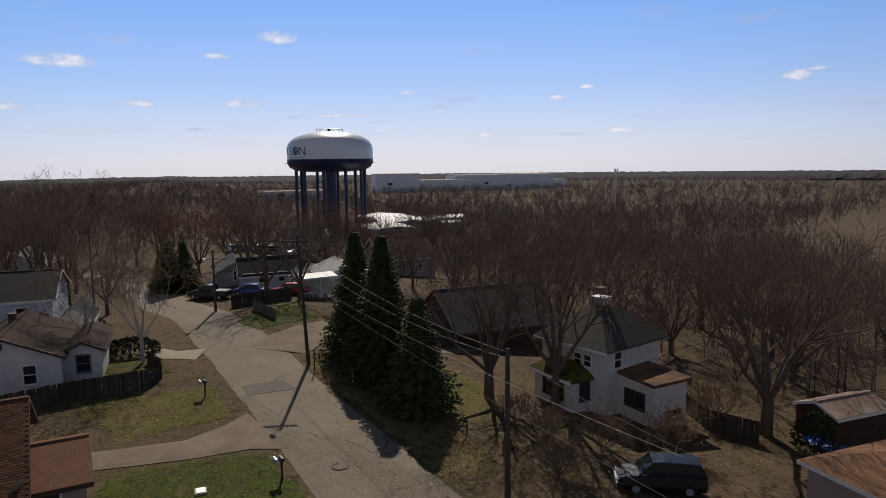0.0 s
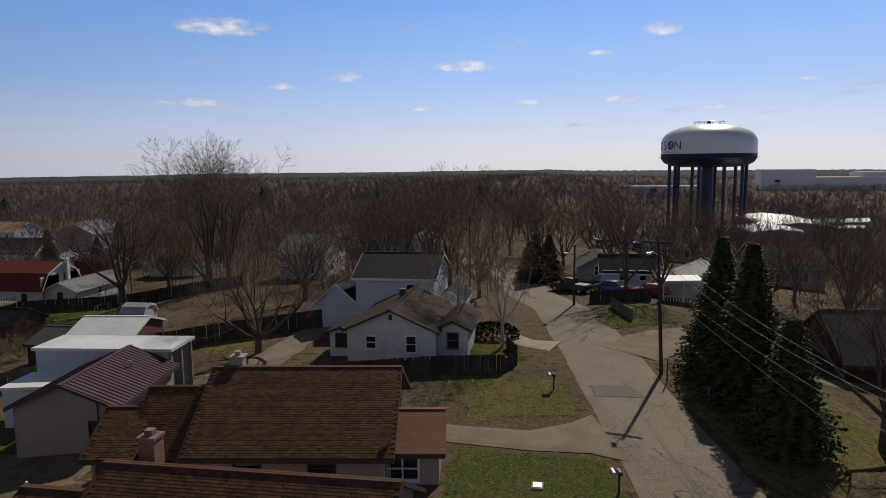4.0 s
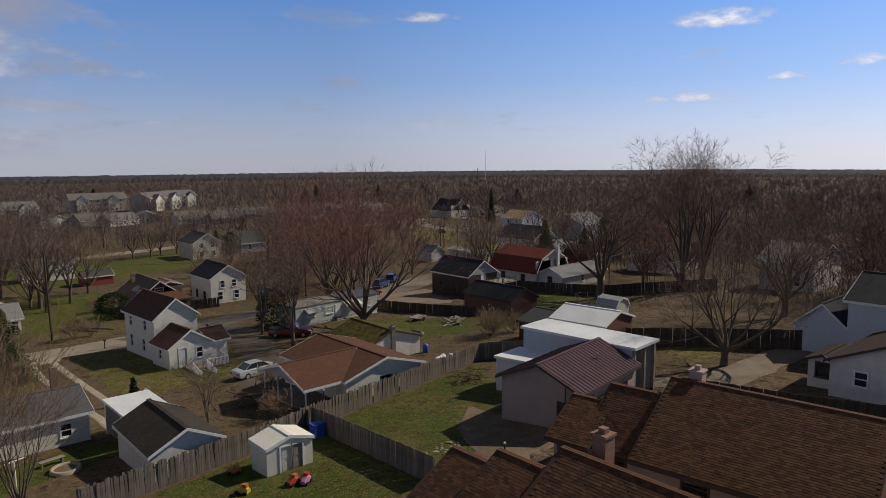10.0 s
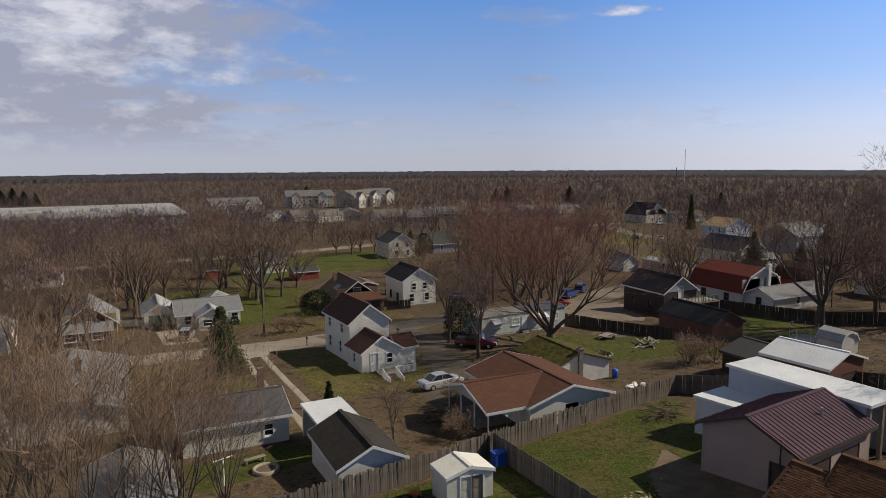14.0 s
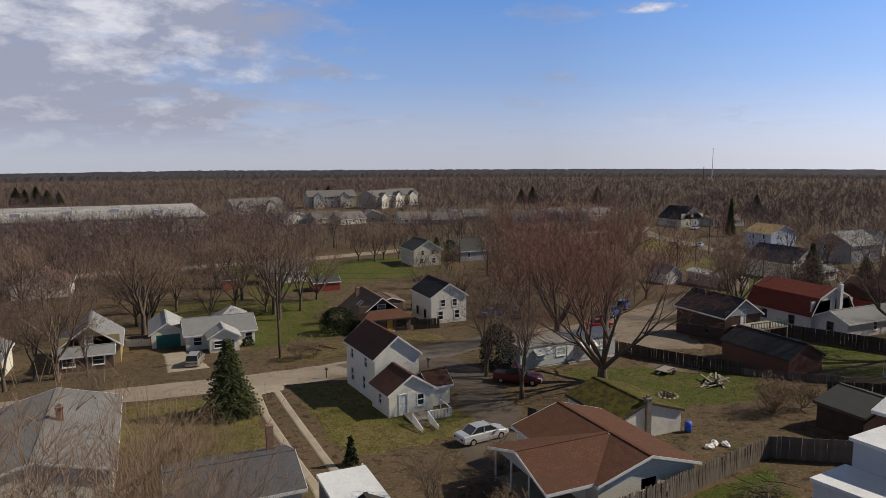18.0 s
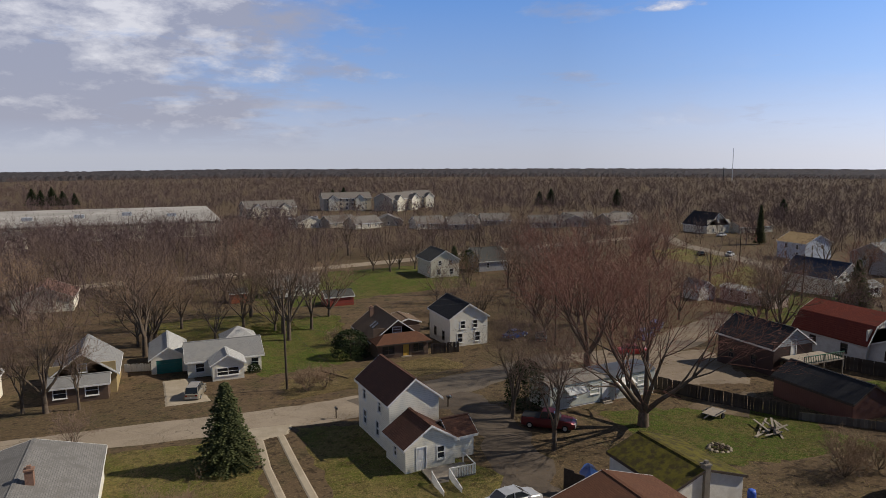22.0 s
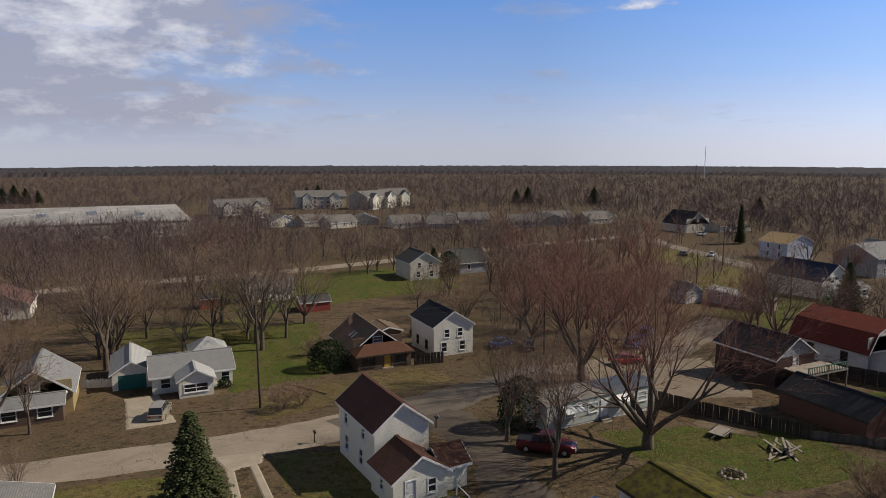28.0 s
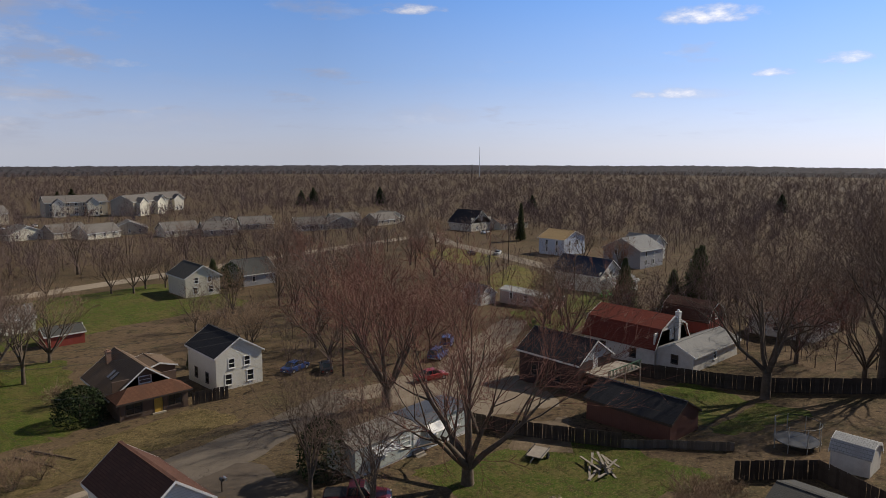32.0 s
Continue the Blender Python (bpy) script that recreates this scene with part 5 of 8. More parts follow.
part("rail", boxes((-3.0, 4.0, -1.79, -1.67, 3.4, 3.48)), bpy.data.materials["green_paint"], dd)
gam = house("gambrel_house", "white house with a red gambrel roof and a white chimney", (94.4, 103.4, 81.0, 92.5), 2.8, 6.6, "y", M_WHITEP, R_RED, [W("w", 3.0, 0.9, 0.9, 1.2, M_DKTRIM), W("w", 8.0, 0.9, 0.9, 1.2, M_DKTRIM), W("s", 4.5, 3.4, 0.9, 1.4, M_TRIM)], 0.35, "gambrel",
            chimney=(1.2, -6.0, 0.6, 2.0, 7.0, M_TRIM))
house("house_wing", "white lean-to kitchen of the gambrel house", (95.0, 108, 75.6, 81.0), 2.4, 3.6, "x", M_WHITEP, R_GREY, [W("w", 2.5, 0.9, 0.9, 1.1, M_DKTRIM), W("s", 6, 0.9)], 0.35, base=gz(100, 79))
house("gambrel_shed", "small maroon gambrel shed with white edges", (116, 121.5, 84, 92), 2.4, 5.2, "y", M_BARN, R_DKBROWN, [W("s", 2.7, 2.6, 0.7, 0.9)], 0.3, "gambrel", category="shed")
house("low_house", "low house with a brown roof beyond the gambrel house", (122, 134, 70, 80), 2.7, 4.4, "x", M_WHITEP, R_DKBROWN, [W("w", 4), W("s", 4)], 0.4)
house("blue_roofed_house", "white house with a dark blue roof and a glazed porch", (140.5, 149.5, 121.5, 135), 4.2, 7.4, "y", M_WHITE, roofs("dark_blue_shingles", (0.025, 0.034, 0.060), (0.036, 0.048, 0.078), (0.03, 0.038, 0.06)), [W("s", 3.2, 3.6, 0.9, 1.3), W("s", 5.6, 3.6, 0.9, 1.3)], 0.4)
house("house_porch", "white glazed porch with a pale roof", (140, 150, 117.5, 121.5), 2.4, 3.3, "x", M_WHITE, R_GREY, [W("s", 1.6 + 1.7 * k, 0.8, 1.2, 1.3, M_TRIM) for k in range(5)], 0.3, base=gz(145, 120))
house("white_garage", "small white gabled garage on the back lawn", (112.4, 117.0, 131.6, 137.0), 2.4, 4.0, "y", M_WHITEP, R_GREY, [("s", 2.3, 0, 2.2, 2.0, "big_door", M_TRIM)], 0.25, category="garage")
house("long_trailer_home", "long pinkish mobile home with a pale roof", (118.2, 122.4, 117.5, 131.5), 2.6, 3.1, "y", surface("pinkish_panels", (0.46, 0.34, 0.30), (0.52, 0.40, 0.36), 0.8, 12, 0.7), R_LGREY, [W("w", 3), W("w", 7), W("w", 11), W("s", 2.0)], 0.15, category="mobile home")
house("grey_house", "large grey house with a pale gable", (178, 190, 134, 146), 5.2, 8.2, "x", M_GREYW, R_GREY, [W("s", 3), W("s", 7), W("s", 3, 3.4), W("s", 7, 3.4), W("w", 4, 3.4)], 0.4)
house("white_house", "white house with a grey roof beside the big grey one", (194, 202, 140, 150), 4.8, 7.4, "y", M_WHITE, R_GREY, [W("s", 2.4), W("s", 5.4), W("s", 4, 3.2)], 0.4)
house("blue_white_house", "white and blue house with a tan roof", (183, 194, 164, 174), 5.2, 7.6, "y", M_BLUEW, R_ORANGE, [W("s", 3, 3.3), W("s", 7, 3.3), W("s", 3), W("w", 3), W("w", 7), W("w", 3, 3.3), W("w", 7, 3.3)], 0.4)
house("cream_house", "cream house with a steep black roof", (214, 226, 236, 250), 3.6, 8.6, "y", M_CREAM, R_BLACK, [W("s", 3.5), W("s", 8), W("s", 6, 4.6)], 0.5)
house("long_cream_house", "long low house behind the trees", (228, 246, 232, 240), 2.8, 4.8, "x", M_CREAM, R_TANB, [W("s", 3), W("s", 8), W("s", 13)], 0.4)
# street side, far end
for k, (x, y, lx, ly, e, r, ax, wm, rm, lab) in enumerate([
        (100.5, -5.6, 8, 5.5, 2.2, 3.7, "x", M_GREYW, R_DKGREY, "small grey house at the far end of the street"), (94.5, -9.6, 6, 7.6, 2.1, 4.0, "y", M_BLUEW, R_BLACK, "low pale blue house with a black roof on the corner"),
        (90.2, -13.4, 2.6, 2.2, 2.2, 3.0, "x", M_WHITEP, R_DKGREY, "small white shed on the corner"), (92.5, -19.5, 9, 7, 2.6, 4.0, "x", M_WHITEP, R_LGREY, "white house on the corner behind its porch"), (140, -22, 14, 9, 3, 6, "y", M_TAN, R_BLACK, "tan house with a steep black roof"),
        (128, 26, 12, 9, 2.8, 5, "x", M_WHITEP, R_GREY, "white house in the trees"), (112, 42, 11, 8, 4.6, 7, "y", M_WHITEP, R_GREY, "tall white house glimpsed between trees"),
        (150, 50, 11, 8, 3, 5.4, "x", M_TAN, R_DKBROWN, "tan house between trees")]):
    house("street_house", lab, (x - lx / 2, x + lx / 2, y - ly / 2, y + ly / 2), e, r, ax, wm, rm, [W("w", 2.5), W("w", ly - 2.5), W("s", 3), W("s", lx - 3)], 0.4)
cp = house("corner_porch", "open white porch with lattice railing and flat white roof", (83.0, 86.6, -16.8, -12.8), 2.5, 2.65, "y", M_WHITEP, R_WHITE, (), 0.2, "flat", base=gz(84.5, -14.8), category="porch", skip=("s", "w", "n"))
post_row(cp, "post", [(-1.7, -2.3), (-1.7, 0.0), (-1.7, 2.3), (1.7, -2.3), (1.7, 2.3)], -0.3, 2.5, 0.12, M_TRIM)
for k in range(14):
    part("baluster", boxes((-1.75, -1.7, -2.2 + k * 0.33, -2.12 + k * 0.33, 0.2, 0.95)), M_TRIM, cp)
# on the low depot, sun glare off the metal is put into the white roof colour
for x0, x1, y0, y1, e, lab in ((218, 256, -74, -56, 5.2, "low depot with a metal roof coloured white for its sun glare"), (196, 214, -60, -46, 4.0, "small depot with a white roof by the water tower")):
    house("depot", lab, (x0 - 4, x1 - 4, y0 - 5.5, y1 - 5.5), e, e + 0.8, "x", M_GREYW, R_WHITE, (), 0.3, base=gz((x0 + x1) / 2, (y0 + y1) / 2), category="depot")
house("dark_roofed_house", "grey house with a black roof beyond the spruces", (112, 124, -41, -31), 3.4, 6.4, "y", M_GREYW, R_BLACK, [W("w", 3, 0.9), W("w", 7, 0.9)], 0.4)
# far flat-roofed store and the apartment blocks
st = house("store_building", "long pale store with a white flat roof", (-120, 30, 320, 425), 6.5, 7.2, "y", M_CREAM, {True: M_STOREROOF, False: M_STOREROOF}, [("s", 12 + 14 * k, 0.2, 8, 3.2, "window", M_CREAM) for k in range(9)], 0.3, "flat", category="store")
for k in range(7):
    part("rooftop_unit", boxes((-60 + 19 * k, -56 + 19 * k, -20 + 7 * (k % 3), -17 + 7 * (k % 3), 7, 8.6)), M_METAL, st)
part("entrance_tower", boxes((-72, -48, -40, -34, -0.5, 9.5), (-70, -50, -41.5, -40, 3.5, 4.3)), M_CREAM, st)
for x, y, lx, ly, e, rz in ((66, 436, 30, 16, 5.6, 8), (122, 470, 32, 17, 8.2, -4), (152, 452, 26, 16, 8.2, 30), (176, 478, 20, 15, 8.2, 10)):
    house("apartment_block", "cream and tan apartment block with grey gabled roofs", (x - lx / 2, x + lx / 2, y - ly / 2, y + ly / 2), e, e + 3.4, "x", M_TAN, R_TAUPE, [W("s", 3 + 4.2 * k, 1 + 2.7 * f, 1.5, 1.4, M_TRIM) for k in range(int(lx / 4.4)) for f in range(int(e / 2.7))], 0.5, rz=rz, category="apartments")
    for s in (-0.3, 0.25):
        c = math.radians(rz)
        gx, gy2 = x + s * lx * math.cos(c) + (ly / 2 + 1) * math.sin(c), y + s * lx * math.sin(c) - (ly / 2 + 1) * math.cos(c)
        house("gabled_bay", "white gabled bay of an apartment block", (gx - 3.2, gx + 3.2, gy2 - 2, gy2 + 2), e - 0.6, e + 2.2, "y", M_CREAM, R_TAUPE, [W("s", 1.7, 1, 1.1, 1.4), W("s", 4.7, 1, 1.1, 1.4)], 0.4, rz=rz, category="apartments", base=gz(x, y))
rngh = random.Random(5)
for k in range(13):
    x, y = 70 + 12.5 * k + rngh.uniform(-2, 2), 335 - 4 * k + rngh.uniform(-14, 14)
    house("condominium", "single-storey tan house with a grey-brown roof and pale gable", (x - 7, x + 7, y - 5, y + 5), 2.7, 5.6, "x" if k % 3 else "y", M_TAN if k % 2 else M_CREAM, R_TAUPE, [W("s", 3), W("s", 7), W("s", 11)], 0.4, rz=rngh.uniform(-20, 20))
for k in range(9):
    x, y = rngh.uniform(-90, -30), 120 + 22 * k + rngh.uniform(-5, 5)
    house("house", "house glimpsed between bare trees", (x - 5, x + 5, y - 4, y + 4), 2.8 if k % 2 else 4.8, 5.2 if k % 2 else 7.2, "x" if k % 2 else "y", (M_WHITEP, M_TAN, M_CREAM)[k % 3], (R_GREY, R_DKBROWN, R_DKGREY)[k % 3], [W("s", 2.5), W("s", 7)], 0.4, rz=rngh.uniform(-15, 15))


def tab_material(name, per_piece):
    """Brown shingle tabs, each of its own tone."""
    m, nodes, links, p = shader(name, 0.9)
    vec = nodes.new("ShaderNodeTexCoord").outputs["Object"]
    src = nodes.new("ShaderNodeObjectInfo").outputs["Random"] if per_piece else nodes.new("ShaderNodeNewGeometry").outputs["Random Per Island"]
    f = noise_out(nodes, links, vec, 26.0, 3.0)
    a = noise_out(nodes, links, vec, 0.45, 6.0, 0.7)
    col = mix_rgb(nodes, links, src, (0.040, 0.020, 0.012), (0.135, 0.066, 0.034))
    col = mix_rgb(nodes, links, ramp(nodes, links, a, 0.55, 0.75), col, (0.062, 0.036, 0.026))
    col = mix_rgb(nodes, links, ramp(nodes, links, f, 0.35, 0.9), col, (0.118, 0.063, 0.036))
    links.new(col, p.inputs["Base Color"])
    bump_in(nodes, links, p, f, 0.5, 0.02)
    return m


M_TABS, M_TAB = tab_material("shingle_tabs", False), tab_material("shingle_tab", True)
TAB = (0.315, 0.155)


def shingles(parent, y0, y1, ridge_x, ridge_z, eave_x, eave_z, single=0, start=0):
    """Tabs in courses over the slope that faces -x; the first few hundred are pieces of their own, the rest one part."""
    run, drop = ridge_x - eave_x, ridge_z - eave_z
    L = math.hypot(run, drop)
    tilt = math.degrees(math.atan2(drop, run))
    rows, cols = int(L / TAB[1]), int((y1 - y0) / TAB[0])
    one = mesh_of("shingle", boxes((0, TAB[1] + 0.05, 0.004, TAB[0] - 0.004, 0, 0.034)), M_TAB)
    rng = random.Random(cols)
    verts, faces, done = [], [], 0
    base = Matrix.Translation((eave_x, 0, eave_z + 0.135)) @ Euler((0, -radians(tilt + 1.6), 0)).to_matrix().to_4x4()
    c8 = [Vector((x, y, z)) for z in (0, 0.034) for y in (0.004, TAB[0] - 0.004) for x in (0, TAB[1] + 0.05)]
    for r in range(rows):
        for c in range(cols):
            y = y0 + (c + (0.5 if r % 2 else 0.0)) * TAB[0] + rng.uniform(-0.02, 0.02)
            if y + TAB[0] > y1 + 0.02:
                continue
            d = r * TAB[1] + rng.uniform(-0.006, 0.006)
            m = Matrix.Translation((eave_x + d * math.cos(radians(tilt)), y, eave_z + 0.137 + d * math.sin(radians(tilt)))) @ Euler((0, -radians(tilt - 3.0), 0)).to_matrix().to_4x4()
            if done < single and r >= start:
                shared("shingle", one, parent, m)
                done += 1
                continue
            k = len(verts)
            verts += [tuple(m @ v) for v in c8]
            faces += [tuple(k + i for i in f) for f in ((4, 5, 7, 6), (0, 1, 5, 4), (2, 6, 7, 3), (0, 4, 6, 2))]
    me = bpy.data.meshes.new("shingle_rest")
    me.from_pydata(verts, [], faces)
    me.materials.append(M_TABS)
    tagged(shared("shingle_rest", me, parent, Matrix()), kind="stuff")


shingles(farther, -5.38, 5.35, 0.0, 5.2, -5.5, 2.45 - 0.5 * 2.75 / 5.0, 300, 6)
shingles(near, -6.0, 5.95, 0.0, 5.0, -4.35, 2.8 - 0.45 * 2.2 / 3.9, 300, 14)
wings = [o for o in scene.objects if o.name.startswith("house_wing") and "brown" in o.get("label", "")]
for o in wings:
    x0, x1, y0, y1, ev, rd, ov = [(18.2, 25.0, 17.3, 20.4, 2.6, 4.5, 0.3), (18.8, 24.0, 20.4, 23.2, 2.5, 3.9, 0.35), (-3.3, 3.3, -1.7, 1.7, 2.2, 4.4, 0.35)][wings.index(o)]
    hx, hy = (x1 - x0) / 2, (y1 - y0) / 2
    shingles(o, -hy - ov + 0.02, hy + ov - 0.02, 0.0, rd, -hx - ov, ev - ov * (rd - ev) / hx)
shingles(porch, -1.33, 1.3, 0.0, 3.6, -3.2, 2.15 - 0.4 * 1.45 / 2.8)

# ---- trees ----
def tube_mesh(name, segs, material, sides=4):
    """One mesh of tapered tubes. segs: rows of start, end, radius at start and end."""
    S = np.array(segs, float)
    a, b, r0, r1 = S[:, 0:3], S[:, 3:6], S[:, 6], S[:, 7]
    d = b - a
    d /= np.maximum(np.linalg.norm(d, axis=1, keepdims=True), 1e-6)
    ref = np.where(np.abs(d[:, 2:3]) > 0.9, np.array([[1.0, 0, 0]]), np.array([[0, 0, 1.0]]))
    u = np.cross(d, ref)
    u /= np.maximum(np.linalg.norm(u, axis=1, keepdims=True), 1e-6)
    v = np.cross(d, u)
    ang = np.arange(sides) * 2 * np.pi / sides
    ring = u[:, None] * np.cos(ang)[None, :, None] + v[:, None] * np.sin(ang)[None, :, None]
    V = np.concatenate([a[:, None] + ring * r0[:, None, None], b[:, None] + ring * r1[:, None, None]], 1).reshape(-1, 3)
    n = len(S)
    base = np.arange(n)[:, None] * 2 * sides
    k = np.arange(sides)
    q = np.stack([base + k, base + (k + 1) % sides, base + sides + (k + 1) % sides, base + sides + k], -1).reshape(-1, 4)
    me = bpy.data.meshes.new(name)
    me.vertices.add(len(V))
    me.vertices.foreach_set("co", V.ravel())
    me.loops.add(len(q) * 4)
    me.loops.foreach_set("vertex_index", q.ravel())
    me.polygons.add(len(q))
    me.polygons.foreach_set("loop_start", np.arange(len(q)) * 4)
    me.materials.append(material)
    me.update(calc_edges=True)
    me.validate()
    return me


def grow_tree(seed, height, spread, forks, levels, kids, trunk_r, fork_at=0.2, droop=0.0, wander=0.22, ang=(0.35, 0.85), kid=(0.42, 0.68)):
    """Segments of a bare tree: trunk and limbs, and apart from them the twigs."""
    rng = random.Random(seed)
    wood, twig = [], []

    def perp(d):
        r = Vector((rng.gauss(0, 1), rng.gauss(0, 1), rng.gauss(0, 1)))
        return (r - d * r.dot(d)).normalized()

    def branch(p, d, length, r, level):
        n = 4 if level <= 1 else 3 if level == 2 else 2 if level < levels else 1
        pts = [p]
        for i in range(n):
            up = Vector((0, 0, 1)) * (0.10 if level < 3 else 0.05 - droop)
            d = (d + perp(d) * wander * rng.uniform(0.4, 1.2) + up).normalized()
            q = p + d * (length / n)
            ra, rb = r * (1 - 0.72 * i / n), r * (1 - 0.72 * (i + 1) / n)
            (wood if level <= 2 else twig).append((*p, *q, ra, rb))
            p = q
            pts.append((p, d, rb))
        if level >= levels:
            return
        m = kids[level]
        for j in range(m):
            f = 0.3 + 0.7 * (j + rng.random()) / m
            i = min(int(f * n), n - 1)
            pp, dd, rr = pts[i + 1]
            a = rng.uniform(*ang)
            nd = (dd * math.cos(a) + perp(dd) * math.sin(a)).normalized()
            branch(pp, nd, length * rng.uniform(*kid), max(rr * 0.62, 0.011), level + 1)

    top = Vector((rng.uniform(-0.1, 0.1), rng.uniform(-0.1, 0.1), height * fork_at))
    wood.append((0, 0, -0.4, *(top * 0.08), trunk_r * 1.5, trunk_r * 1.1))
    wood.append((*(top * 0.08), *top, trunk_r * 1.1, trunk_r * 0.9))
    for k in range(forks):
        az = 2 * math.pi * (k + rng.uniform(-0.3, 0.3)) / forks
        tilt = spread * rng.uniform(0.55, 1.15) if k else spread * 0.2
        d = Vector((math.cos(az) * math.sin(tilt), math.sin(az) * math.sin(tilt), math.cos(tilt)))
        branch(top * rng.uniform(0.85, 1.0), d, height * (1 - fork_at) * rng.uniform(0.62, 0.78), trunk_r * rng.uniform(0.5, 0.68), 1)
    zmax = max(s[5] for s in twig + wood)
    k = height / zmax
    scale = lambda s: tuple(c * k for c in s[:6]) + s[6:]  # noqa: E731
    return [scale(s) for s in wood], [scale(s) for s in twig]


def tree_kind(seed, height, spread, forks, kids, trunk_r, bark, twigs, label, fork_at=0.2, levels=5, droop=0.0, wander=0.22, thin=1.0, **more):
    wood, twig = grow_tree(seed, height, spread, forks, levels, kids, trunk_r, fork_at, droop, wander, **more)
    twig = [s[:6] + (s[6] * thin, s[7] * thin) for s in twig]
    return tube_mesh("trunk", wood, bark, 6), tube_mesh("crown", twig, twigs, 3), label


def plant(kind, x, y, rz=0.0, size=1.0, label="", sink=0.0):
    trunk, crown, text = kind
    ob = thing("tree", x, y, gz(x, y) - sink, label or text, "tree", "bare trees", rz)
    ob.scale = (size, size, size)
    shared("trunk", trunk, ob, Matrix())
    shared("crown", crown, ob, Matrix())
    return ob


MAPLE = tree_kind(11, 21, 0.92, 7, {1: 6, 2: 5, 3: 5, 4: 5}, 0.50, M_BARK, M_TWIGRED, "large spreading maple with reddish budding twigs", 0.11, thin=1.2, wander=0.16, ang=(0.28, 0.75), kid=(0.5, 0.76))
MAPLE2 = tree_kind(12, 20, 0.68, 6, {1: 6, 2: 5, 3: 5, 4: 4}, 0.50, M_BARK, M_TWIGRED, "large bare maple with reddish budding twigs", 0.16, thin=1.2, wander=0.15, ang=(0.25, 0.62), kid=(0.5, 0.76))
OAK = tree_kind(13, 14, 0.85, 6, {1: 6, 2: 6, 3: 5, 4: 3}, 0.36, M_BARK, M_TWIG, "bare spreading tree with grey-brown twigs", 0.2, thin=1.15)
BROAD = tree_kind(18, 12.5, 1.0, 7, {1: 6, 2: 5, 3: 5, 4: 3}, 0.34, M_BARK, M_TWIG, "wide round-crowned bare tree behind the garages", 0.16, thin=1.0)
ELM = tree_kind(14, 15, 0.50, 5, {1: 6, 2: 5, 3: 5, 4: 3}, 0.28, M_BARK, M_TWIG, "tall bare tree with upright limbs", 0.2, thin=1.0)
TAN = tree_kind(15, 14, 0.40, 8, {1: 5, 2: 4, 3: 4, 4: 3}, 0.15, M_BARK, M_TWIGTAN, "bare tan-twigged tree with many stems", 0.06, thin=0.95, wander=0.14, ang=(0.25, 0.65), kid=(0.46, 0.72))
BIRCH = tree_kind(16, 10, 0.55, 5, {1: 6, 2: 5, 3: 5, 4: 3}, 0.13, M_BIRCH, M_TWIGTAN, "pale-barked birch with fine hanging twigs", 0.25, droop=0.3)
SMALL = tree_kind(17, 7, 0.6, 5, {1: 5, 2: 5, 3: 4, 4: 2}, 0.12, M_BARK, M_TWIG, "small bare yard tree by the fence", 0.2)
MIDA = tree_kind(21, 14, 0.66, 6, {1: 6, 2: 5, 3: 5}, 0.28, M_BARK, M_TWIG, "bare tree in the neighbourhood", 0.2, 4, thin=1.75)
MIDB = tree_kind(22, 16, 0.52, 6, {1: 6, 2: 5, 3: 5}, 0.30, M_BARK, M_TWIG, "tall bare tree in the neighbourhood", 0.22, 4, thin=1.75)
MIDC = tree_kind(23, 12, 0.75, 7, {1: 6, 2: 5, 3: 5}, 0.26, M_BARK, M_TWIGTAN, "bare tan tree in the neighbourhood", 0.15, 4, thin=1.75)
MIDR = tree_kind(24, 14, 0.7, 7, {1: 6, 2: 5, 3: 5}, 0.28, M_BARK, M_TWIGRED, "bare reddish tree in the neighbourhood", 0.16, 4, thin=1.75)
SHRUB = tree_kind(25, 3.2, 0.95, 11, {1: 6, 2: 5, 3: 4}, 0.05, M_BARK, M_TWIGTAN, "bare tangled shrub with tan stems", 0.04, 4, wander=0.3, thin=1.3)


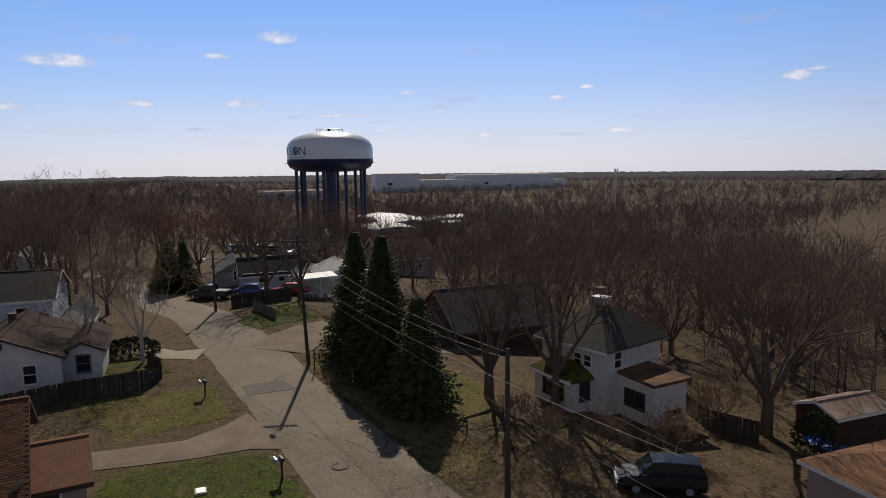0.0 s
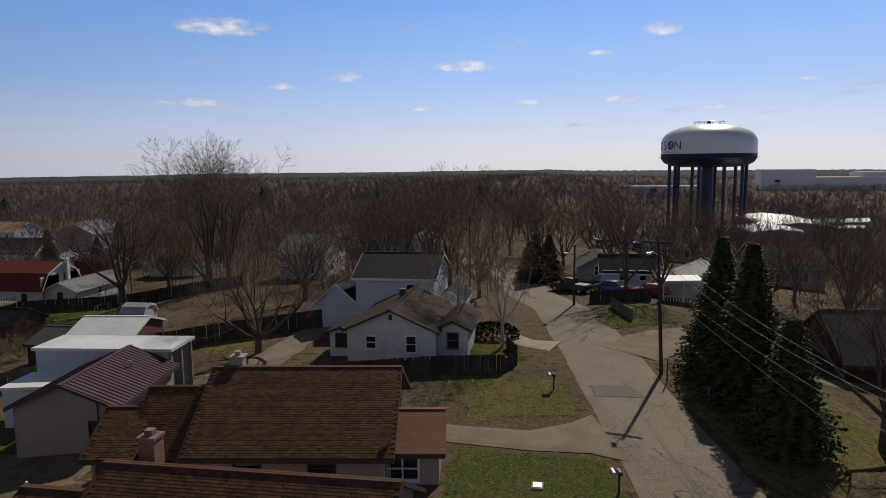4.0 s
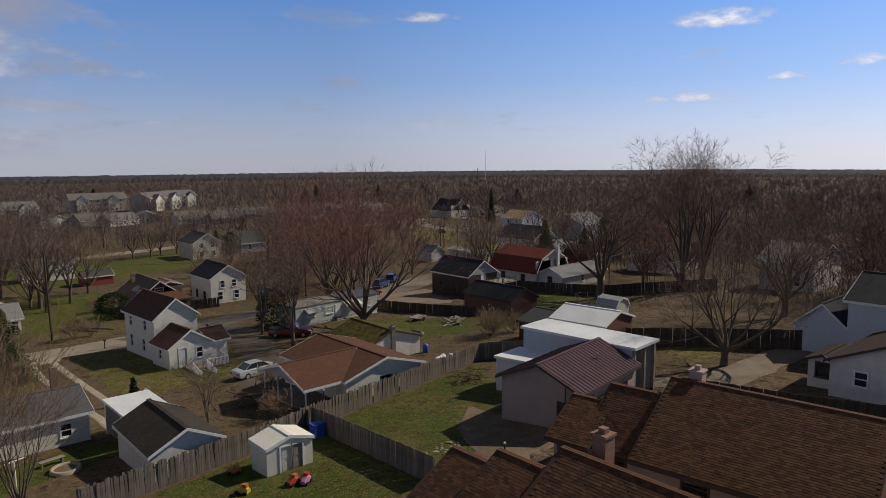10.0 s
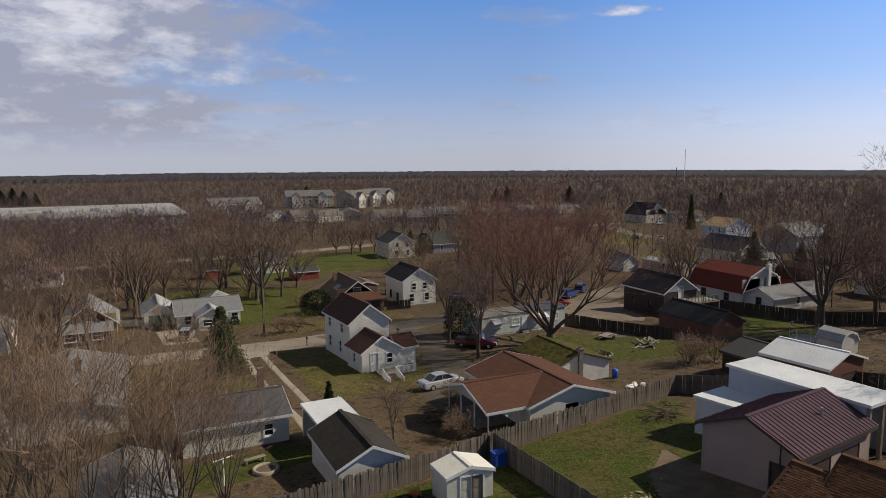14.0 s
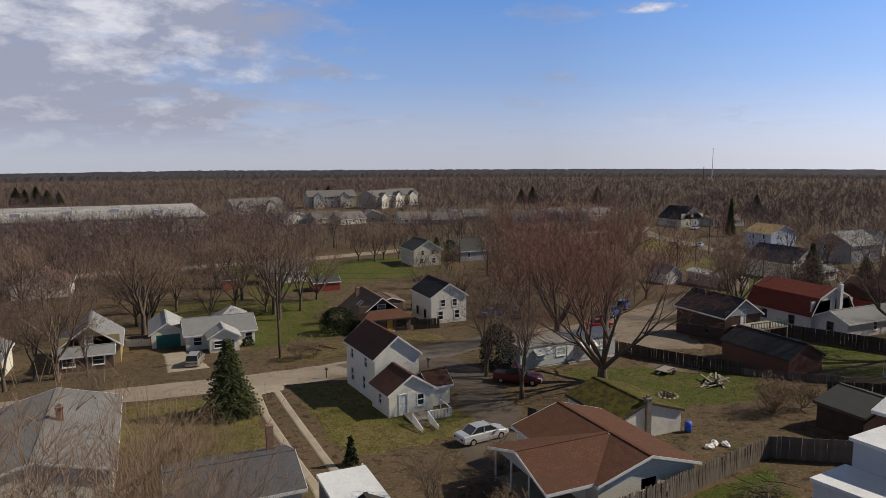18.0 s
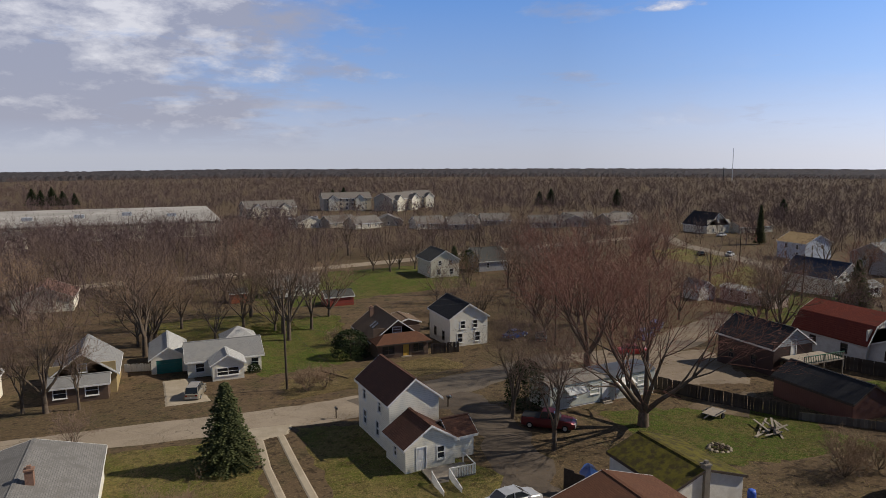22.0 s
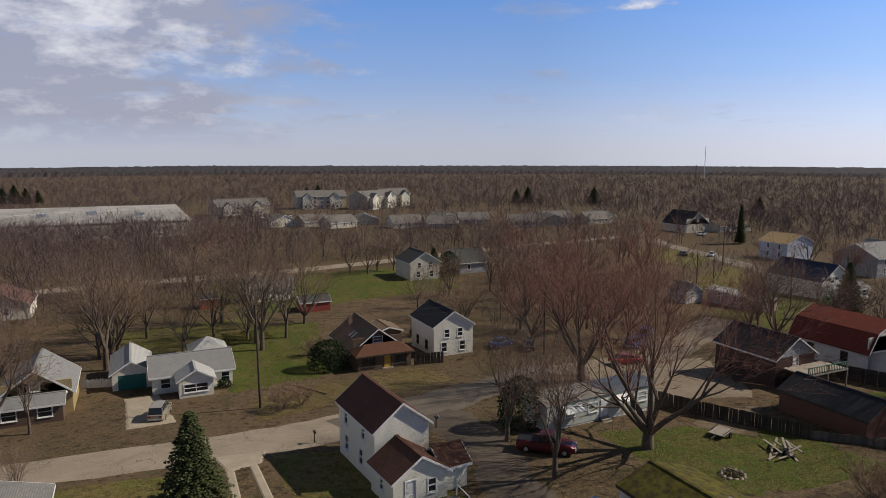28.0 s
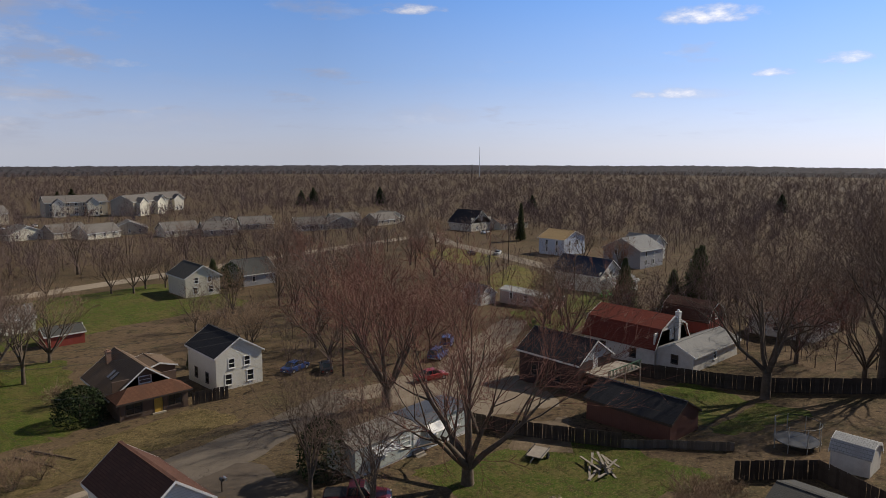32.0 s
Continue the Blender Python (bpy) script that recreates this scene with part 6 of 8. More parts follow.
def spruce_kind(seed, height, width, needles, droop=0.35):
    rng = random.Random(seed)
    V, Fc = [], []
    z = 0.8
    while z < height - 0.15:
        f = (height - z) / height
        reach = width * (min(f, 0.93) ** 0.8) * rng.uniform(0.8, 1.1) + 0.08
        n = max(6, int(6 + 15 * f))
        for k in range(n):
            az = 2 * math.pi * (k + rng.uniform(-0.35, 0.35)) / n
            L = reach * rng.uniform(0.68, 1.06)
            c, s = math.cos(az), math.sin(az)
            m = max(3, int(L / 0.28))
            for j in range(m):
                t0 = (j + 0.3) / m
                rr = L * t0
                zz = z - droop * L * t0 ** 1.3 + rng.uniform(-0.05, 0.05) + 0.12 * L * t0 ** 3
                w = 0.26 + 0.22 * (1 - t0) * min(L, 1.4)
                for sgn in (-1, 1):
                    tip = (rr + 0.28) * 1.0
                    i0 = len(V)
                    V.append((c * rr, s * rr, zz))
                    V.append((c * (rr + 0.14) - s * sgn * w, s * (rr + 0.14) + c * sgn * w, zz - 0.10 * rng.uniform(0.5, 1.6)))
                    V.append((c * tip - s * sgn * w * 0.4, s * tip + c * sgn * w * 0.4, zz - 0.04))
                    V.append((c * (rr + 0.05), s * (rr + 0.05), zz - 0.22 * rng.uniform(0.6, 1.3)))
                    Fc += [(i0, i0 + 1, i0 + 2), (i0, i0 + 3, i0 + 1)]
        z += 0.16 + 0.13 * f
    i0 = len(V)
    V += [(0.06, 0, height - 0.5), (-0.06, 0.04, height - 0.5), (0, -0.06, height - 0.5), (0, 0, height + 0.25)]
    Fc += [(i0, i0 + 1, i0 + 3), (i0 + 1, i0 + 2, i0 + 3), (i0 + 2, i0, i0 + 3)]
    me = bpy.data.meshes.new("crown")
    me.from_pydata(V, [], Fc)
    me.materials.append(needles)
    trunk = tube_mesh("trunk", [(0, 0, -0.4, 0, 0, height * 0.5, 0.16 * height / 9, 0.09 * height / 9), (0, 0, height * 0.5, 0, 0, height * 0.98, 0.09 * height / 9, 0.015)], M_BARK, 6)
    return trunk, me, "dense dark green spruce"


SPRUCE = spruce_kind(31, 10.5, 4.0, M_NEEDLE)
SPRUCE2 = spruce_kind(32, 8.0, 3.5, M_NEEDLE)
PINE = spruce_kind(33, 12, 2.0, M_NEEDLE, 0.2)
FAR_PINE = spruce_kind(34, 13, 6.5, M_EVERG, 0.0)

# spruces
for x, y, s, k in ((52.3, -11.9, 1.05, SPRUCE), (46.2, -12.4, 1.08, SPRUCE), (39.6, -12.9, 1.0, SPRUCE2), (95.4, 3.1, 0.9, SPRUCE2), (97.5, 1.2, 0.85, SPRUCE2), (98.4, 4.2, 0.7, SPRUCE2), (10.9, 79.6, 0.99, SPRUCE2), (128.5, 107.5, 1.0, SPRUCE), (204, 200, 1.2, PINE), (188, 46, 1.0, PINE), (134, 100, 1.0, SPRUCE2), (137, 96, 1.2, SPRUCE), (141, 99, 1.1, SPRUCE), (80.5, 190, 0.9, SPRUCE2), (83, 188, 0.7, SPRUCE2)):
    tagged(plant(k, x, y, 40 * x, s), "dense dark green spruce", "spruce", "spruces")
# dark pines standing out of the far woods
for x, y, s in ((-77, 615, 1.0), (-70, 618, 1.15), (-62, 612, 0.95), (-84, 622, 1.1), (-55, 620, 0.8), (268, 446, 1.0), (262, 452, 0.85), (308, 422, 1.0), (130, 540, 0.9), (140, 545, 1.0), (330, 300, 0.8), (420, 190, 0.9), (360, 40, 0.9), (300, 80, 0.8)):
    tagged(plant(FAR_PINE, x, y, 40 * x, s), "tall dark pine above the bare woods", "pine", "far pines")
# large bare trees near the camera's way
for k, x, y, rz, s in ((MAPLE, 50.2, 72.6, 0, 1.08), (MAPLE2, 58.6, 94.4, 50, 1.1), (ELM, 38.9, 71.1, 80, 0.90), (ELM, 39.3, 79.8, 160, 0.84), (OAK, 41.7, -19.05, 30, 0.98), (BROAD, 57.8, 27.6, 200, 1.0), (OAK, 91.3, 64.8, 100, 1.55), (ELM, 100.5, 55.5, 20, 1.75), (ELM, 104, 54.0, 120, 1.7),
                       (SMALL, 19.3, 48.7, 0, 0.85), (OAK, 31.8, -35.3, 60, 1.2), (MIDB, 100, 26, 10, 0.95), (MIDB, 107, 31, 70, 1.0), (ELM, 113, 20, 30, 0.95), (MIDB, 120, 27, 110, 1.0), (MIDA, 104, 15.5, 150, 0.9), (MIDR, 114, -1, 20, 0.95), (MIDR, 110, -8, 80, 0.9), (MIDA, 106, -16, 40, 0.95), (MIDR, 121, 3, 160, 1.0), (MIDA, 126, -12, 10, 0.95), (MIDB, 130, 9, 60, 1.0), (MIDA, 60, -36, 10, 0.9), (MIDR, 68, -38, 60, 1.0), (MIDB, 75, -30, 100, 0.9), (MIDA, 78, -42, 150, 1.0), (MIDR, 52, -44, 30, 0.9), (MIDA, 47, -52, 80, 0.9), (MIDB, 60, -55, 120, 1.0), (MIDA, 55, -66, 170, 0.95), (MIDR, 88, -26, 40, 0.9), (MIDA, 96, -38, 90, 1.0), (MIDB, 84, -58, 20, 1.0), (MIDR, 70, -72, 60, 0.95), (MIDA, 44, -64, 30, 0.85), (BIRCH, 58.6, 4.9, 0, 1.2), (BIRCH, 62.5, 9.5, 130, 1.15), (ELM, 84, 16, 60, 1.1), (ELM, 93, 15, 160, 1.2), (ELM, 99, 19, 10, 1.15), (OAK, 84, 33, 200, 1.0), (MIDR, 96, 38, 90, 0.9),
                       (TAN, 3.4, 41.5, 0, 1.15), (TAN, 6.0, 43.0, 70, 0.85), (TAN, -1.5, 37.0, 140, 1.3), (TAN, -5.5, 41, 200, 1.3), (TAN, -8, 48, 90, 1.15), (TAN, 1.5, 39.2, 250, 0.95), (TAN, -4.0, 46, 310, 1.0), (TAN, 7.5, 63.5, 160, 0.5), (TAN, 2.6, 61, 10, 0.55), (TAN, 5.2, 66.5, 255, 0.45), (TAN, -12, 46, 20, 1.2), (SMALL, -1.5, 84, 0, 0.85), (SMALL, -3.5, 107.5, 20, 1.35), (ELM, -12, 104, 40, 0.8), (ELM, -9.5, 109, 140, 0.75),
                       (MIDC, 24.5, 142, 0, 0.9), (MIDA, 19.5, 146, 50, 0.95), (MIDA, 29, 152, 90, 0.9), (MIDB, 9, 150, 20, 0.85), (MIDA, 2, 140, 60, 0.85), (MIDA, 14, 138, 110, 0.8), (MIDA, 60, 152, 130, 0.7), (MIDR, 66, 118, 0, 0.9), (MIDR, 74, 110, 60, 0.9), (MIDR, 70, 128, 120, 0.95), (MIDC, 60, 132, 30, 0.8), (MIDC, 64, 138, 80, 0.7), (MIDC, 58, 142, 150, 0.7), (MIDA, 80, 122, 10, 0.9), (MIDR, 84, 135, 210, 0.9), (MIDA, 95, 118, 80, 0.8), (MIDA, 64, 196, 10, 0.8), (MIDA, 68, 200, 50, 0.8), (MIDA, 72, 198, 90, 0.8), (MIDA, 47, 200, 130, 0.8), (MIDA, 60, 199, 170, 0.75)):
    plant(k, x, y, rz, s)
for k, (x, y, s) in enumerate(((22.4, 101.5, 1.1), (24.8, 102.5, 1.0), (56.5, 55.5, 1.1), (58.2, 56.8, 1.2), (60.3, 55.4, 1.0), (-2.5, 58, 1.1), (4.4, 67, 1.0), (6.5, 70.5, 0.9), (32, 127, 1.1), (28, 55.5, 0.9), (24.5, 47.6, 0.8), (33.5, -19, 0.9), (31, -21.5, 1.0), (28.5, -17, 0.9), (36.5, -18.5, 0.8), (30, -26, 1.1), (33.8, -33, 1.2))):
    tagged(plant(SHRUB, x, y, 37 * k, s), "bare tangled shrub with tan stems", "shrub", "shrubs")
# scattered trees between the houses, farther out
rngt = random.Random(77)
keep_off = [(24, 79, 10), (35, 50, 10), (61, 44, 10), (40, 122, 9), (51, 121, 9), (13, 120, 12), (-4, 118, 9), (73, 70, 8), (80, 85, 9), (99, 86, 11), (145, 128, 12), (184, 140, 11), (198, 145, 9), (188, 169, 11), (220, 243, 13), (74, 187, 9), (54, 182, 26), (118, 4, 10), (112, -14, 10), (92, -15, 9), (48, 35, 9), (32, 175, 10), (40, 160, 7), (150, 90, 8), (70, 16, 9), (90, 191, 8), (115, 134, 6), (120, 124, 9), (103, -3, 7), (97, -12, 9), (61, -27, 10), (118, -36, 9), (148, -14, 10), (95, -9, 7)]


def near_line(x, y, line, d):
    for a, b in zip(line, line[1:]):
        ax, ay, bx, by = *a, *b
        t = max(0, min(1, ((x - ax) * (bx - ax) + (y - ay) * (by - ay)) / ((bx - ax) ** 2 + (by - ay) ** 2)))
        if math.hypot(x - ax - t * (bx - ax), y - ay - t * (by - ay)) < d:
            return True
    return False


ROADS = [[(12, -10.4), (52, -4.3), (84, 3.0), (123, 12.6), (128, 23), (126, 47)], [(-60, 96), (14, 91.6), (60, 104)], [(-60, 200), (46, 210), (120, 226), (200, 240)], [(139, 116), (150, 134), (162, 152), (172, 183), (179, 212), (205, 260)], [(58, 101), (77, 101.5), (93, 110), (107, 117)]]


def free(x, y, d=1.0):
    return not any(math.hypot(x - a, y - b) < r * d for a, b, r in keep_off) and not any(near_line(x, y, l, 5.5) for l in ROADS)


count = 0
while count < 18:
    x, y = rngt.uniform(-34, 36), rngt.uniform(132, 204)
    if free(x, y):
        plant(rngt.choice((MIDA, MIDB, MIDC)), x, y, rngt.uniform(0, 360), rngt.uniform(0.95, 1.3))
        count += 1
count = 0
while count < 100:
    x, y = rngt.uniform(-60, 190), rngt.uniform(-60, 240)
    inner = (-12 < x < 95 and 25 < y < 100) or (-12 < x < 70 and 95 < y < 206 and x > -5) or (20 < x < 76 and -16 < y < 30) or (-10 < x < 34 and -60 < y < 60)
    if inner or not free(x, y) or (x < 10 and y < 40):
        continue
    k = rngt.choice((MIDA, MIDA, MIDB, MIDC, MIDR))
    plant(k, x, y, rngt.uniform(0, 360), rngt.uniform(0.72, 1.12))
    count += 1


def woods(name, label, spots, limbs, twigs, fine, wide, material, seed):
    """Far woods: for each spot a trunk, limbs that fork from it, twigs on the limbs and finer twigs on those, as thin blades in one mesh."""
    rng = np.random.default_rng(seed)
    P = np.array(spots, float)
    n = len(P)
    z = ground_z(P[:, 0], P[:, 1])
    h = P[:, 2]
    base = np.stack([P[:, 0], P[:, 1], z - 0.5], -1)
    tris = []

    def blades(root, tip, half):
        side = rng.normal(0, 1, root.shape)
        side[..., 2] *= 0.3
        side = side / np.linalg.norm(side, axis=-1, keepdims=True) * half
        tris.append(np.stack([root - side, root + side, tip], -2).reshape(-1, 3))

    def unit(v):
        return v / np.maximum(np.linalg.norm(v, axis=-1, keepdims=True), 1e-6)

    upz = np.array([0, 0, 1.0])
    blades(base, base + upz * (h * 0.7)[:, None], (0.006 * h + 0.025)[:, None])
    az, tilt = rng.uniform(0, 2 * np.pi, (n, limbs)), rng.uniform(0.2, 1.15, (n, limbs))
    d1 = np.stack([np.cos(az) * np.sin(tilt), np.sin(az) * np.sin(tilt), np.cos(tilt)], -1)
    r1 = base[:, None] + upz * (h[:, None] * rng.uniform(0.14, 0.38, (n, limbs)))[..., None]
    l1 = (h[:, None] * rng.uniform(0.42, 0.64, (n, limbs)))[..., None]
    blades(r1, r1 + d1 * l1, 0.003 * h[:, None, None] + 0.018 + wide * 0.15)
    f = rng.uniform(0.3, 1.0, (n, limbs, twigs, 1))
    r2 = r1[:, :, None] + d1[:, :, None] * l1[:, :, None] * f
    d2 = unit(d1[:, :, None] + rng.normal(0, 1.0, (n, limbs, twigs, 3)))
    l2 = h[:, None, None, None] * rng.uniform(0.09, 0.24, (n, limbs, twigs, 1)) * (1.15 - 0.5 * f)
    blades(r2, r2 + d2 * l2, 0.0018 * h[:, None, None, None] + 0.012 + wide)
    if fine:
        g = rng.uniform(0.25, 1.0, (n, limbs, twigs, fine, 1))
        r3 = r2[:, :, :, None] + d2[:, :, :, None] * l2[:, :, :, None] * g
        d3 = unit(d2[:, :, :, None] + rng.normal(0, 0.7, (n, limbs, twigs, fine, 3)))
        blades(r3, r3 + d3 * h[:, None, None, None, None] * rng.uniform(0.05, 0.12, (n, limbs, twigs, fine, 1)), 0.014 + wide * 0.7)
    V = np.concatenate(tris)
    me = bpy.data.meshes.new(name)
    me.vertices.add(len(V))
    me.vertices.foreach_set("co", V.ravel())
    me.loops.add(len(V))
    me.loops.foreach_set("vertex_index", np.arange(len(V)))
    me.polygons.add(len(V) // 3)
    me.polygons.foreach_set("loop_start", np.arange(len(V) // 3) * 3)
    me.materials.append(material)
    me.update(calc_edges=True)
    return tagged(new(name, me), label, "woods", kind="stuff")


def wood_material():
    m, nodes, links, p = shader("bare_woods", 0.95)
    vec = nodes.new("ShaderNodeTexCoord").outputs["Object"]
    a = noise_out(nodes, links, vec, 0.012, 5.0, 0.6)
    geo = nodes.new("ShaderNodeNewGeometry")
    isl = geo.outputs["Random Per Island"]
    col = mix_rgb(nodes, links, ramp(nodes, links, a, 0.35, 0.65), (0.070, 0.050, 0.047), (0.077, 0.051, 0.048))
    col = mix_rgb(nodes, links, isl, col, (0.186, 0.134, 0.122))
    links.new(col, p.inputs["Base Color"])
    return m


M_WOODS = wood_material()
rw = np.random.default_rng(9)
spots = []
while len(spots) < 15000:
    r = 120 + 840 * rw.random() ** 0.95
    a = radians(rw.uniform(-35, 150))                    # compass angle, clockwise from +y
    x, y = 30 + r * math.sin(a), 50 + r * math.cos(a)
    if not free(x, y, 1.15) or (-130 < x < 45 and 296 < y < 430) or (40 < x < 195 and 415 < y < 495) or (62 < x < 235 and 262 < y < 355 and rw.random() < 0.93) or (165 < x < 330 and -80 < y < -20) or (220 < x < 330 and -75 < y < 10):
        continue
    if (-25 < x < 100 and 60 < y < 150) or (18 < x < 84 and 150 < y < 206) or (100 < x < 205 and 100 < y < 200 and rw.random() < 0.85) or (20 < x < 140 and -25 < y < 25 and rw.random() < 0.9):
        continue
    spots.append((x, y, rw.uniform(9, 15) if rw.random() < 0.72 else rw.uniform(3, 6)))
dist = lambda p: math.hypot(p[0] - 30, p[1] - 50)  # noqa: E731
near_spots = [p for p in spots if dist(p) < 240]
mid_spots = [p for p in spots if 240 <= dist(p) < 480]
far_spots = [p for p in spots if dist(p) >= 480]
# thickets close round the houses: x and y from and to, number, height from and to
for x0, x1, y0, y1, n, h0, h1 in ((46, 150, -120, -34, 430, 6, 13), (30, 60, -75, -38, 90, 6, 12), (104, 165, 26, 100, 230, 8, 14), (78, 104, 20, 46, 40, 5, 9), (-75, -14, 125, 330, 420, 7, 13), (-60, -26, 55, 125, 60, 6, 12), (-20, 22, 152, 205, 60, 8, 13), (58, 100, 112, 165, 60, 5, 10), (96, 175, -32, -16, 60, 6, 11), (-40, 60, 226, 296, 150, 9, 14), (-120, 40, 280, 308, 170, 11, 15), (60, 240, 225, 285, 150, 7, 11), (-105, 38, 232, 300, 190, 13, 17)):
    while n:
        x, y = rw.uniform(x0, x1), rw.uniform(y0, y1)
        n -= 1
        if free(x, y, 0.95):
            near_spots.append((x, y, rw.uniform(h0, h1)))
woods("woods", "bare brown thickets and woods around the houses", near_spots, 7, 10, 2, 0.010, M_WOODS, 3)
woods("woods", "bare brown woods beyond the houses", mid_spots, 7, 18, 0, 0.028, M_WOODS, 4)
woods("woods", "bare brown woods reaching to the horizon", far_spots, 6, 10, 0, 0.055, M_WOODS, 5)
edge_spots = []
for k in range(11000):
    r, a = 940 + 1000 * rw.random() ** 1.2, radians(rw.uniform(-35, 150))
    edge_spots.append((30 + r * math.sin(a), 50 + r * math.cos(a), rw.uniform(9, 15)))
woods("woods", "faint brown woods along the horizon", edge_spots, 5, 4, 0, 0.20, M_WOODS, 6)


def canopy():
    """The tops of the far woods as one bumpy sheet."""
    rr = [1750 * 1.05 ** k for k in range(21)]
    aa = np.radians(np.arange(-60, 176, 0.22))
    rng = np.random.default_rng(4)
    V = []
    for i, r in enumerate(rr):
        for a in aa:
            x, y = 30 + r * math.sin(a), 50 + r * math.cos(a)
            V.append((x, y, gz(x, y) + (8.0 if i else -2.0) + rng.uniform(-2.6, 2.6) + 2.5 * noise.noise(Vector((x, y, 0)) * 0.01) + 9.0 * max(0, noise.noise(Vector((x, y, 7)) * 0.0011))))
    na = len(aa)
    F = [(i * na + k, (i + 1) * na + k, (i + 1) * na + k + 1, i * na + k + 1) for i in range(len(rr) - 1) for k in range(na - 1)]
    me = bpy.data.meshes.new("far_woods")
    me.from_pydata(V, [], F)
    m, nodes, links, p = shader("far_woods", 1.0)
    vec = nodes.new("ShaderNodeTexCoord").outputs["Object"]
    a = noise_out(nodes, links, vec, 0.006, 6.0, 0.65)
    f = noise_out(nodes, links, vec, 0.16, 5.0, 0.8)
    col = mix_rgb(nodes, links, ramp(nodes, links, a, 0.4, 0.62), (0.052, 0.046, 0.046), (0.060, 0.050, 0.049))
    col = mix_rgb(nodes, links, ramp(nodes, links, f, 0.46, 0.56), col, (0.030, 0.027, 0.029))
    links.new(col, p.inputs["Base Color"])
    me.materials.append(m)
    tagged(new("far_woods", me), "distant brown woods on the horizon", "woods", kind="stuff")


canopy()


# ---- grass and litter ----
DRIVES = ROADS[:2] + [[(14.0, 78), (14.4, 55)], [(16.5, 86), (16.6, 55)], [(36, 92), (36.4, 76), (30, 60), (28, 52)], [(39.3, 9), (38.5, 1.7), (39.6, -2.9)], [(8, 104), (7.5, 117)], [(15.5, 90), (15.5, 84)]]


def blade_material(name, c1, c2, c3):
    m, nodes, links, p = shader(name, 0.95)
    isl = nodes.new("ShaderNodeNewGeometry").outputs["Random Per Island"]
    vec = nodes.new("ShaderNodeTexCoord").outputs["Object"]
    a = noise_out(nodes, links, vec, 0.3, 5.0, 0.7)
    col = mix_rgb(nodes, links, isl, c1, c2)
    col = mix_rgb(nodes, links, ramp(nodes, links, a, 0.46, 0.58), col, c3)
    links.new(col, p.inputs["Base Color"])
    return m


def tufts(name, label, P, size, material, seed, lying=0.0):
    """Many small blades, three to a tuft, in one mesh. lying: 0 upright, 1 flat on the ground like fallen leaves."""
    rng = np.random.default_rng(seed)
    P = np.repeat(np.array(P, float), 3, 0)
    n = len(P)
    P = P + rng.normal(0, 0.05, (n, 2))
    base = np.stack([P[:, 0], P[:, 1], ground_z(P[:, 0], P[:, 1]) + 0.055], -1)
    az = rng.uniform(0, 2 * np.pi, n)
    side = np.stack([np.cos(az), np.sin(az), 0 * az], -1) * (size * rng.uniform(0.3, 0.7, n))[:, None]
    lean = np.stack([-np.sin(az), np.cos(az), 0 * az], -1) * rng.normal(0, 0.4 + lying, n)[:, None]
    up = (lean + np.array([0, 0, 1.0 - 0.92 * lying])) * (size * rng.uniform(0.6, 1.4, n))[:, None]
    V = np.stack([base - side, base + side, base + up + side * 0.3], 1).reshape(-1, 3)
    me = bpy.data.meshes.new(name)
    me.vertices.add(len(V))
    me.vertices.foreach_set("co", V.ravel())
    me.loops.add(len(V))
    me.loops.foreach_set("vertex_index", np.arange(len(V)))
    me.polygons.add(n)
    me.polygons.foreach_set("loop_start", np.arange(n) * 3)
    me.materials.append(material)
    me.update(calc_edges=True)
    tagged(new(name, me), label, name, kind="stuff")


rg = random.Random(8)
on_lawn, on_verge = [], []
for (c0, c1, c2, c3), mat in LAWNS:
    if c0[1] > 125 or c0[0] > 85:
        continue
    area = 0.5 * abs((c2[0] - c0[0]) * (c3[1] - c1[1]) - (c3[0] - c1[0]) * (c2[1] - c0[1]))
    for k in range(int(area * 9)):
        u, v = rg.uniform(0.03, 0.97), rg.uniform(0.03, 0.97)
        x = (c0[0] * (1 - u) + c1[0] * u) * (1 - v) + (c3[0] * (1 - u) + c2[0] * u) * v
        y = (c0[1] * (1 - u) + c1[1] * u) * (1 - v) + (c3[1] * (1 - u) + c2[1] * u) * v
        if noise.noise(Vector((x, y, 3)) * 0.35) > -0.25 and not (44 < x < 57 and 78 < y < 88) and not any(near_line(x, y, l, 2.4 if len(l) == 2 and l[0][0] < 17 else 3.2) for l in DRIVES):
            (on_verge if mat == M_STRAW else on_lawn).append((x, y))
while len(on_verge) < 26000:
    x, y = rg.uniform(-6, 80), rg.uniform(-36, 116)
    if (x < 24 and y < 26) or noise.noise(Vector((x, y, 9)) * 0.25) < -0.1 or any(near_line(x, y, l, 4.6 if i < 2 else 3.2) for i, l in enumerate(DRIVES)):
        continue
    on_verge.append((x, y))
tufts("grass", "short green spring grass on the lawns", on_lawn, 0.055, blade_material("grass_blades", (0.066, 0.112, 0.014), (0.112, 0.138, 0.027), (0.160, 0.128, 0.046)), 1, 0.6)
tufts("dead_grass", "tan dead grass and weeds on rough ground", on_verge, 0.075, blade_material("dead_grass_blades", (0.220, 0.160, 0.080), (0.100, 0.074, 0.034), (0.140, 0.115, 0.045)), 2, 0.65)
litter = []
while len(litter) < 9000:
    x, y = rg.uniform(-4, 78), rg.uniform(-34, 116)
    if noise.noise(Vector((x, y, 21)) * 0.18) > 0.05 and not (x < 24 and y < 26):
        litter.append((x, y))
tufts("leaf_litter", "curled brown fallen leaves on the ground", litter, 0.07, blade_material("fallen_leaves", (0.190, 0.125, 0.070), (0.095, 0.058, 0.032), (0.150, 0.105, 0.062)), 3, 0.9)

